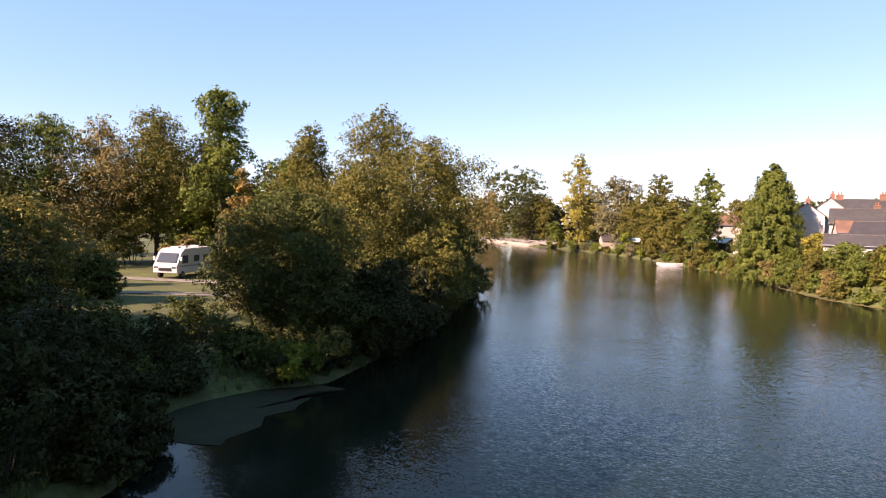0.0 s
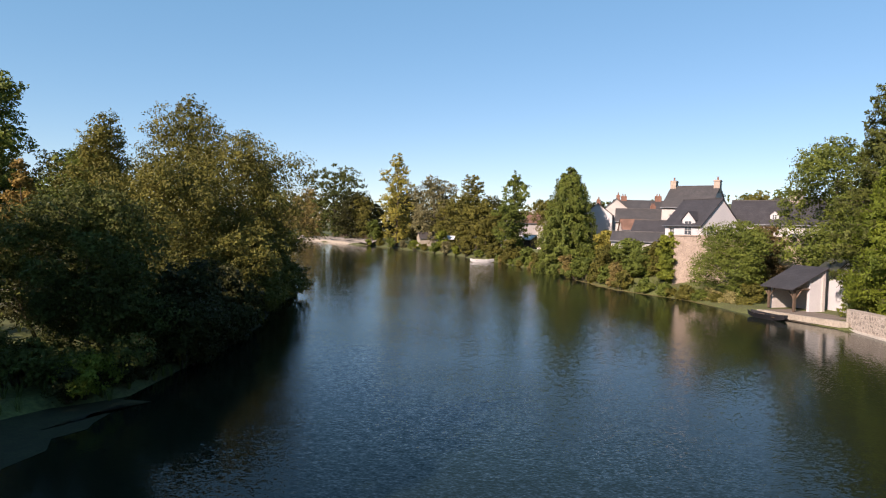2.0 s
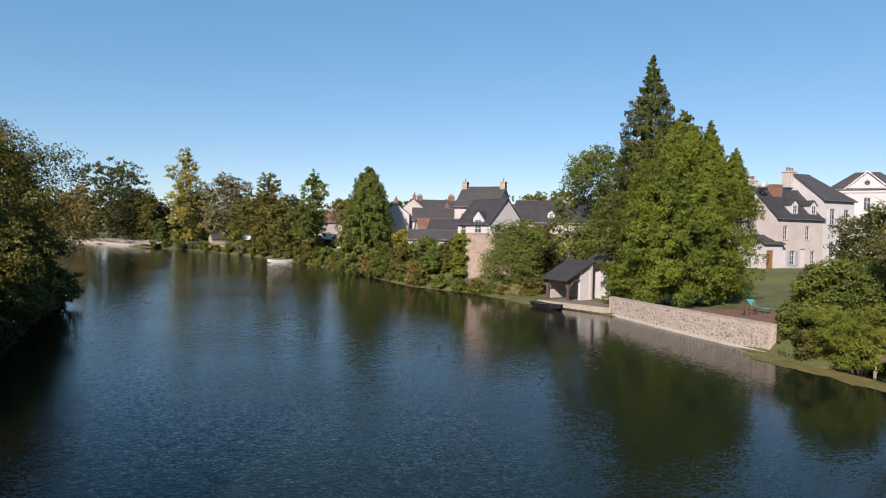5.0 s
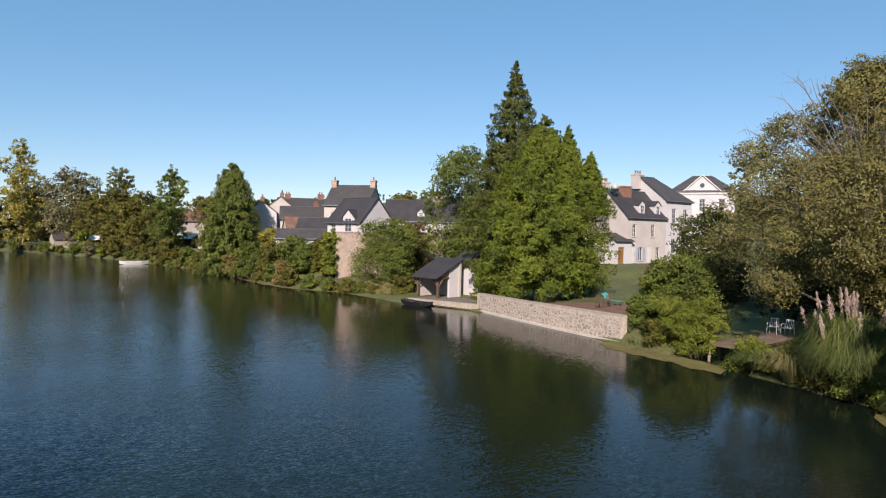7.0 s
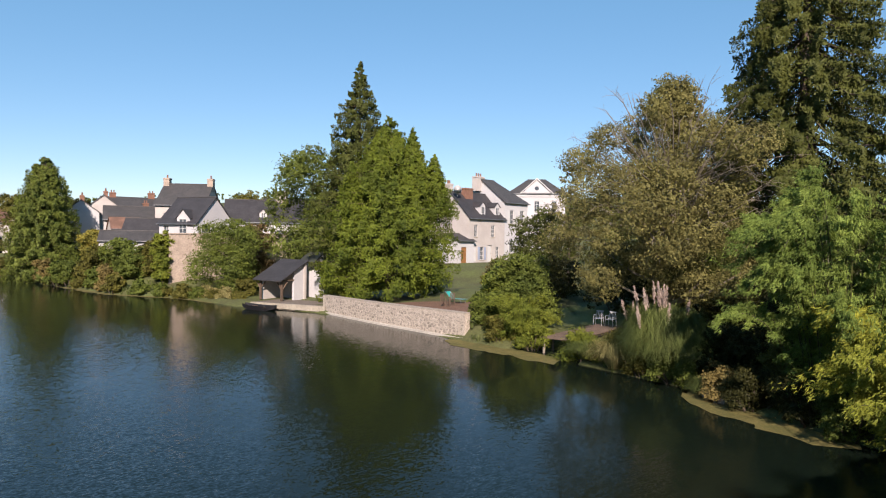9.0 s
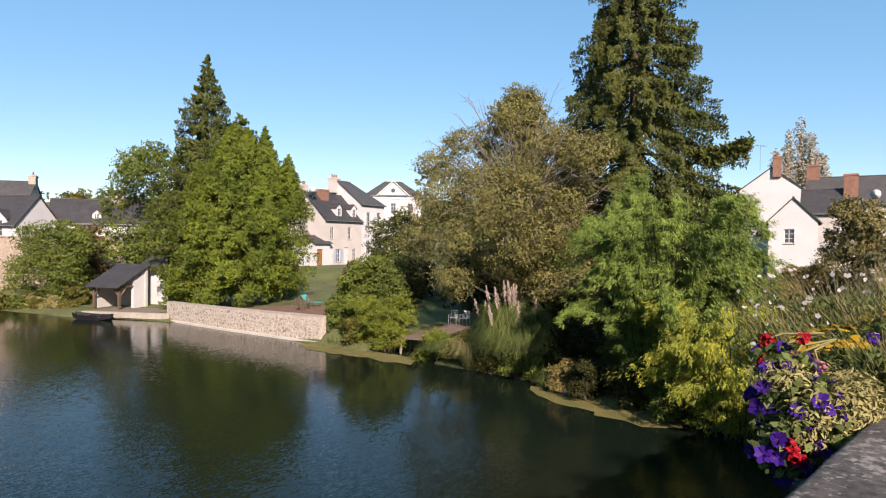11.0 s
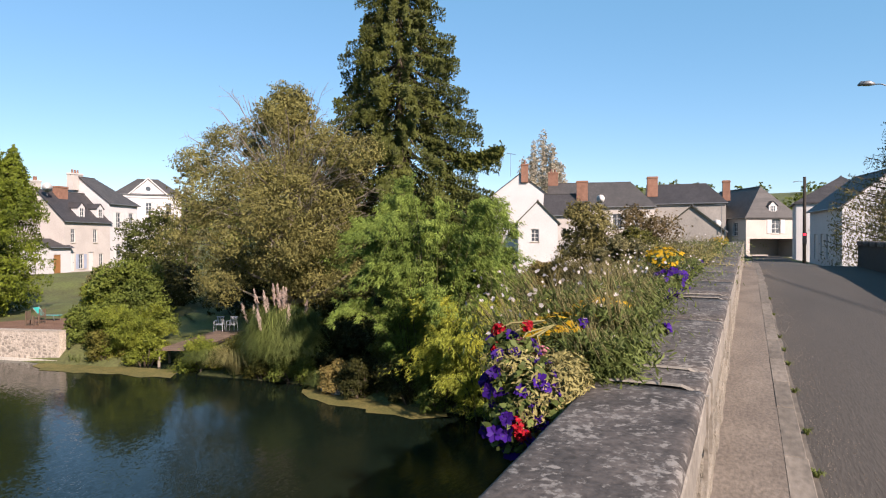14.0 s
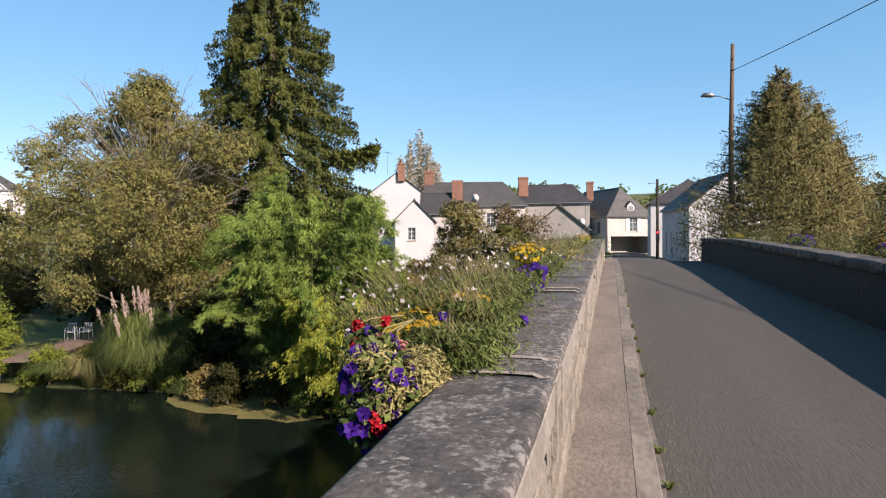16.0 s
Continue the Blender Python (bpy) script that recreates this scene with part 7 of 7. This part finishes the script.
def strawy(x, y, z, sx, sy, sz, n, seed):
    rng = np.random.default_rng(seed)
    c, nr = cloud(rng, n, (0, 0, 0), (sx, sy, sz), 0.35)
    plant("helichrysum", "pale yellow-green trailing foliage spilling over the coping", x, y, z, (leaves(rng, c, nr, 0.026, 3.4), "l_dry"), cat="foliage plant")


def bidens(x, y, z, sx, sy, sz, n, seed):
    rng = np.random.default_rng(seed)
    c, nr = cloud(rng, n * 7, (0, 0, 0), (sx, sy, sz), 0.2)
    fc, fn = cloud(rng, n, (0, 0, 0.02), (sx, sy, sz), 0.8)
    fn[:, 2] = np.abs(fn[:, 2]) + 0.4
    plant("bidens", "mass of small yellow flowers", x, y, z, (leaves(rng, c, nr, 0.035, 3.2), "l_fine"), (blooms(rng, fc, fn, 0.019, 5, 0.1), "yellowpetal"))


def gaura(x, y, z, R, H, n, flowers, seed, leafn=900, mt="whitepetal", leaf="l_fine"):
    """Wispy upright stalks with small white flowers at their ends."""
    rng = np.random.default_rng(seed)
    st = blades(rng, n // 4, R, H, 0.0016, 0.8)
    c = np.stack([rng.normal(0, R * 0.4, leafn), rng.normal(0, R * 0.4, leafn), rng.uniform(0, 1, leafn) ** 1.6 * H * 0.75], 1)
    fol = leaves(rng, c, rng.normal(0, 1, (leafn, 3)) + np.array([0, 0, 0.3]), 0.045, 5.0, droop=-0.9)
    a, r = rng.uniform(0, 6.28, flowers), R * rng.uniform(0.2, 0.95, flowers)
    fc = np.stack([np.cos(a) * r, np.sin(a) * r, H * (1.05 - 0.45 * rng.random(flowers) ** 1.5)], 1)
    lean = np.array([-0.30, 0.38, 0.0]) * rng.uniform(0.2, 1.1)
    st, fol = st + st[..., 2:3] * lean, fol + fol[..., 2:3] * lean * 0.7
    fc = fc + fc[:, 2:3] * lean
    plant("gaura", "wispy stalks with small white flowers", x, y, z, (fol, leaf), (blooms(rng, fc, rng.normal(0, 1, (flowers, 3)) + np.array([-0.8, -0.4, 0.3]), 0.0105, 5, 0.15), mt), (st, "l_stalk"))


# troughs hung on the outer face
for i, x0 in enumerate((2.42, 4.5, 6.6, 9.0, 11.4, 14.0, 17.0, 20.0, 23.0)):
    ob = base("flower_trough", x0, 0.55, deck(x0 + 0.8) + 0.50, 0, "dark trough hung on the outside of the parapet", "planter", "flower troughs")
    m = Mesh()
    m.prism([(0.0, 0.0), (1.7, 0.0), (1.75, 0.2), (1.7, 0.2), (1.66, 0.03), (0.04, 0.03), (0.0, 0.2), (-0.05, 0.2)], 0.02, 0.26)
    for yy in (0.02, 0.25):
        m.box(-0.02, 1.72, yy, yy + 0.02, 0.0, 0.2)
    part("box", m, M["darkmetal"], ob)
    m = Mesh()
    m.box(0.03, 1.67, 0.04, 0.25, 0.03, 0.17)
    part("soil", m, M["darkwood"], ob)
    for xx in (0.25, 1.4):
        m = Mesh()
        m.tube([(xx, -0.03, -0.05), (xx, 0.03, 0.1), (xx, 0.12, -0.01)], [0.012, 0.012, 0.012], 5)
        part("bracket", m, M["metal"], ob)

petunia(2.25, 0.70, 5.48, 0.12, 0.13, 0.14, 30, 401, 420)
petunia(2.17, 0.71, 5.38, 0.09, 0.10, 0.11, 17, 430, 260)
petunia(2.38, 0.78, 5.60, 0.11, 0.10, 0.06, 12, 402, 500)
petunia(2.23, 0.57, 5.40, 0.06, 0.07, 0.08, 8, 411, 150)
strawy(2.38, 0.57, 5.46, 0.18, 0.105, 0.14, 3700, 403)
strawy(2.33, 0.58, 5.35, 0.14, 0.085, 0.10, 2000, 431)
strawy(2.22, 0.64, 5.44, 0.11, 0.09, 0.13, 700, 434)
strawy(2.30, 0.74, 5.56, 0.16, 0.12, 0.06, 700, 435)
strawy(2.55, 0.62, 5.52, 0.16, 0.10, 0.07, 1400, 412)
geranium(2.13, 0.65, 5.38, 404, heads=2)
geranium(2.09, 0.70, 5.32, 405, heads=1)
geranium(2.41, 0.77, 5.64, 406, "redpetal", 3)
geranium(2.44, 0.74, 5.62, 413, "pinkpetal", 3)
gaura(2.68, 0.50, 5.45, 0.20, 0.24, 500, 4, 407, 4200)
gaura(2.95, 0.46, 5.46, 0.18, 0.34, 500, 5, 432, 2800)
bidens(2.90, 0.74, 5.60, 0.36, 0.18, 0.06, 190, 408)
bidens(3.25, 0.62, 5.66, 0.22, 0.14, 0.06, 70, 433)
petunia(2.86, 0.61, 5.65, 0.04, 0.04, 0.03, 3, 409, 30)
petunia(3.30, 0.34, 5.58, 0.06, 0.04, 0.03, 5, 414, 50)
gaura(3.25, 0.75, 5.45, 0.40, 0.42, 700, 26, 410, 2600)
gaura(2.75, 0.80, 5.42, 0.24, 0.36, 400, 26, 415, 1200)
gaura(3.7, 0.62, 5.46, 0.36, 0.44, 800, 22, 416, 2200)
gaura(4.4, 0.62, 5.46, 0.36, 0.42, 700, 18, 417, 2300)
gaura(4.0, 0.84, 5.45, 0.4, 0.36, 400, 24, 418, 1300)
gaura(5.0, 0.75, 5.42, 0.4, 0.40, 700, 22, 419, 1900)
bidens(5.75, 0.60, 5.86, 0.35, 0.16, 0.09, 130, 420)
petunia(5.6, 0.52, 5.68, 0.30, 0.14, 0.12, 50, 421)
gaura(6.6, 0.72, 5.5, 0.5, 0.38, 700, 24, 422, 2600)
gaura(7.8, 0.72, 5.55, 0.6, 0.36, 700, 26, 423, 2600)
petunia(8.2, 0.56, 5.72, 0.35, 0.12, 0.10, 20, 424)
gaura(9.8, 0.74, 5.66, 0.7, 0.42, 700, 26, 425, 2600, leaf="l_dry")
gaura(12.0, 0.74, 5.7, 0.9, 0.42, 700, 26, 426, 2600)
bidens(18.0, 0.68, 6.0, 1.0, 0.22, 0.14, 170, 427)
gaura(14.8, 0.74, 5.75, 0.9, 0.42, 700, 26, 428, 2600)
bidens(22.5, 0.74, 6.05, 1.1, 0.22, 0.14, 140, 429)
# flowers on the other parapet
for i, (x, mt) in enumerate([(10.5, "purple"), (13.0, "white"), (15.5, "purple"), (18.0, "white"), (20.5, "white"), (23.0, "yellow")]):
    if mt == "purple":
        petunia(x, -4.05, deck(x) + 0.86, 0.85, 0.18, 0.16, 70, 440 + i)
    elif mt == "white":
        gaura(x, -4.05, deck(x) + 0.6, 0.8, 0.6, 300, 30, 440 + i, 1500)
    else:
        bidens(x, -4.05, deck(x) + 0.85, 0.8, 0.2, 0.15, 90, 440 + i)
    ob = base("flower_trough", x - 0.85, -4.2, deck(x) + 0.52, 0, "dark trough hung on the outside of the parapet", "planter", "flower troughs")
    m = Mesh()
    m.block(0, 1.7, 0.02, 0.27, 0, 0.2, 0.02)
    part("box", m, M["darkmetal"], ob)

# weeds in the gutter
for i, (x, y) in enumerate([(4.35, -0.40), (5.2, -0.41), (3.8, -0.42), (6.4, -0.40), (7.6, -0.41), (9.3, -0.40), (2.95, -0.41), (11.5, -0.40), (8.4, -0.41), (13.8, -0.40)]):
    ob = base("weed_tuft", x, y, deck(x) - 0.1, 0, "small weed growing in the gutter", "weed", "gutter weeds")
    part("leaf_tuft", quads("leaf_tuft", blades(np.random.default_rng(460 + i), 30 if i else 60, 0.05, 0.05, 0.004), M["grass"]), M["grass"], ob)

# ---------------------------------------------------------------- pieces: copings, kerbs, rubble
rs = np.random.default_rng(500)


def coping(x0, x1, y0, y1, top, n=6, amp=0.003):
    """A worn coping stone with rounded edges, following the deck."""
    m = Mesh()
    w = y1 - y0
    sec = [(0.0, -0.15), (0.0, -0.05), (0.0, -0.022), (0.007, -0.006), (0.02, 0.0), (0.05, 0.001), (w * 0.35, 0.003), (w * 0.65, 0.003), (w - 0.05, 0.001), (w - 0.02, 0.0), (w - 0.007, -0.006), (w, -0.022), (w, -0.05), (w, -0.15)]
    xs_ = np.linspace(x0 + 0.006, x1 - 0.006, n)
    for i, x in enumerate(xs_):
        e = 0.008 if i in (0, n - 1) else 0
        for y, z in sec:
            j = Vector((x * 3.1, y * 9 + y0, z * 9))
            m.v.append((x, y0 + y + amp * noise.noise(j * 2), deck(x) + top + z - e + amp * noise.noise(j * 2 + Vector((5, 5, 5)))))
    k = len(sec)
    for i in range(n - 1):
        for j in range(k):
            m.f.append((i * k + j, i * k + (j + 1) % k, (i + 1) * k + (j + 1) % k, (i + 1) * k + j))
    m.f.append(tuple(range(k)))
    m.f.append(tuple(reversed(range((n - 1) * k, n * k))))
    return m


joints = [-26.0, -24.6, -23.2, -21.8, -20.4, -19.0, -17.6, -16.2, -14.8, -13.4, -12.0, -10.6, -9.1, -7.5, -6.0, -4.6, -3.3, -2.0, -0.6, 0.75, 2.57, 2.87, 4.35, 5.6, 5.85, 7.2, 8.5, 9.9, 11.2, 12.6, 13.9, 15.2, 16.6, 18.0, 19.3, 20.7, 22.0, 23.4, 24.8, 25.9, 27.0]
for a, b in zip(joints[:-1], joints[1:]):
    part("coping_stone", coping(a, b, 0.10, 0.515, 0.79, 14 if b < 5 else 5), M["coping"], bridge, smooth=True)
for a, b in zip(joints[:-1], joints[1:]):
    if 0.5 < a < 20:
        m = Mesh()
        xs_ = np.linspace(a + 0.01, b - 0.01, 14)
        for x in xs_:
            lo, hi = deck(x) + 0.63, deck(x) + 0.748 + 0.022 * noise.noise((x * 5.0, 3.0, 0)) + 0.012 * noise.noise((x * 19.0, 8.0, 0))
            m.v.extend([(x, 0.101, lo), (x, 0.0955, lo), (x, 0.0955, hi), (x, 0.101, hi + 0.006)])
        for i in range(13):
            for j in range(3):
                m.f.append((4 * i + j, 4 * i + j + 1, 4 * i + j + 5, 4 * i + j + 4))
        part("lime_pointing", m, M["mortar"], bridge)
for x in (2.57, 2.87, 5.6, 5.85, 9.9, 15.2, 20.7):
    m = Mesh()
    for i in range(6):
        y = 0.094 + i * 0.086
        pts = []
        for dx, dz in ((-0.020, 0.004), (-0.010, 0.009), (0.010, 0.009), (0.020, 0.004)):
            pts.append((x + dx + 0.006 * math.sin(i * 2.2 + x), y, deck(x) + 0.79 + dz - (0.035 if i in (0, 5) else 0.0)))
        m.v.extend(pts)
    for i in range(5):
        for j in range(3):
            m.f.append((i * 4 + j, i * 4 + j + 1, i * 4 + j + 5, i * 4 + j + 4))
    m.box(x - 0.017, x + 0.017, 0.088, 0.104, deck(x) + 0.46, deck(x) + 0.765)
    part("mortar_joint", m, M["mortar"], bridge)
for a in np.arange(-27.0, 27.0, 1.35):
    part("coping_stone", coping(a, a + 1.35, YR1 - 0.02, YR0 + 0.02, 0.79, 4), M["coping"], bridge, smooth=True)
# rubble on the faces that look on the road
shapes = []
for i in range(6):
    m = Mesh()
    m.block(-0.5, 0.5, -0.5, 0.5, -0.5, 0.5, 0.12 + 0.02 * i)
    m.v = [tuple(Vector(v) * (1 + 0.09 * noise.noise(Vector(v) * 1.7 + Vector((i * 7, 0, 0))))) for v in m.v]
    shapes.append(m.data("stone", M["rubble"], smooth=False))


def stones(parent, spans, limit, forms=shapes, material="rubble"):
    """Stone pieces that share a few meshes; those past the limit are joined."""
    for f in forms:
        f.materials[0] = M[material]
    rest = Mesh()
    for k, (c, size, turn) in enumerate(spans):
        mx = Matrix.Translation(c) @ Euler((0, turn[1], turn[0])).to_matrix().to_4x4() @ Matrix.Diagonal((*size, 1))
        if k < limit:
            ob = new("stone", forms[k % 6])
            ob.parent = parent
            ob.matrix_basis = mx
        else:
            me = forms[k % 6]
            rest.add([mx @ v.co for v in me.vertices], [tuple(p.vertices) for p in me.polygons])
    if rest.v:
        tagged(part("stones", rest, M[material], parent), kind="stuff")


spans = []
for row, (z0, h) in enumerate(((0.0, 0.19), (0.19, 0.15), (0.34, 0.17), (0.51, 0.14))):
    x = 0.3 + row * 0.13
    while x < 26.5:
        w = rs.uniform(0.16, 0.42)
        spans.append((Vector((x + w / 2, YIN + 0.03 + rs.uniform(-0.006, 0.006), deck(x) + z0 + h / 2)), (w - 0.018, 0.07, h - 0.016), (rs.uniform(-0.03, 0.03), rs.uniform(-0.03, 0.03))))
        x += w
spans.sort(key=lambda q: q[0].x)
stones(bridge, spans, 300)
# rubble on the garden wall's face
spans = []
for row in range(6):
    s = row * 0.11
    while s < WLEN - 0.3:
        w = rs.uniform(0.2, 0.5)
        p, d = along(WALL, s + w / 2)
        nn = d.cross(Vector((0, 0, 1))).normalized()
        h = rs.uniform(0.09, 0.24)
        z = -0.2 + row * 0.2 + 0.1 + rs.uniform(-0.08, 0.08)
        if z < 0.98 + 0.22 * s / WLEN:
            spans.append((p - nn * rs.uniform(0.022, 0.04) + Vector((0, 0, z)), ((w - 0.05) * rs.uniform(0.5, 1.0), 0.09, h - 0.025), (math.atan2(d.y, d.x), rs.uniform(-0.35, 0.35))))
        s += w
stones(gw, spans, 300, [m_.copy() for m_ in shapes], "wallstone")
# kerb stones
x = -26.0
while x < 26:
    w = rs.uniform(0.8, 1.15)
    m = Mesh()
    m.block(x + 0.004, x + w - 0.004, -0.36 + rs.uniform(-0.006, 0.006), -0.23, deck(x) - 0.3, deck(x + w / 2) + 0.003 + rs.uniform(-0.002, 0.002), 0.005)
    sl_ = (deck(x + w) - deck(x)) / w
    m.v = [(vx, vy, vz + (vx - x - w / 2) * sl_) for vx, vy, vz in m.v]
    part("kerb_stone", m, M["kerb"], pave)
    x += w
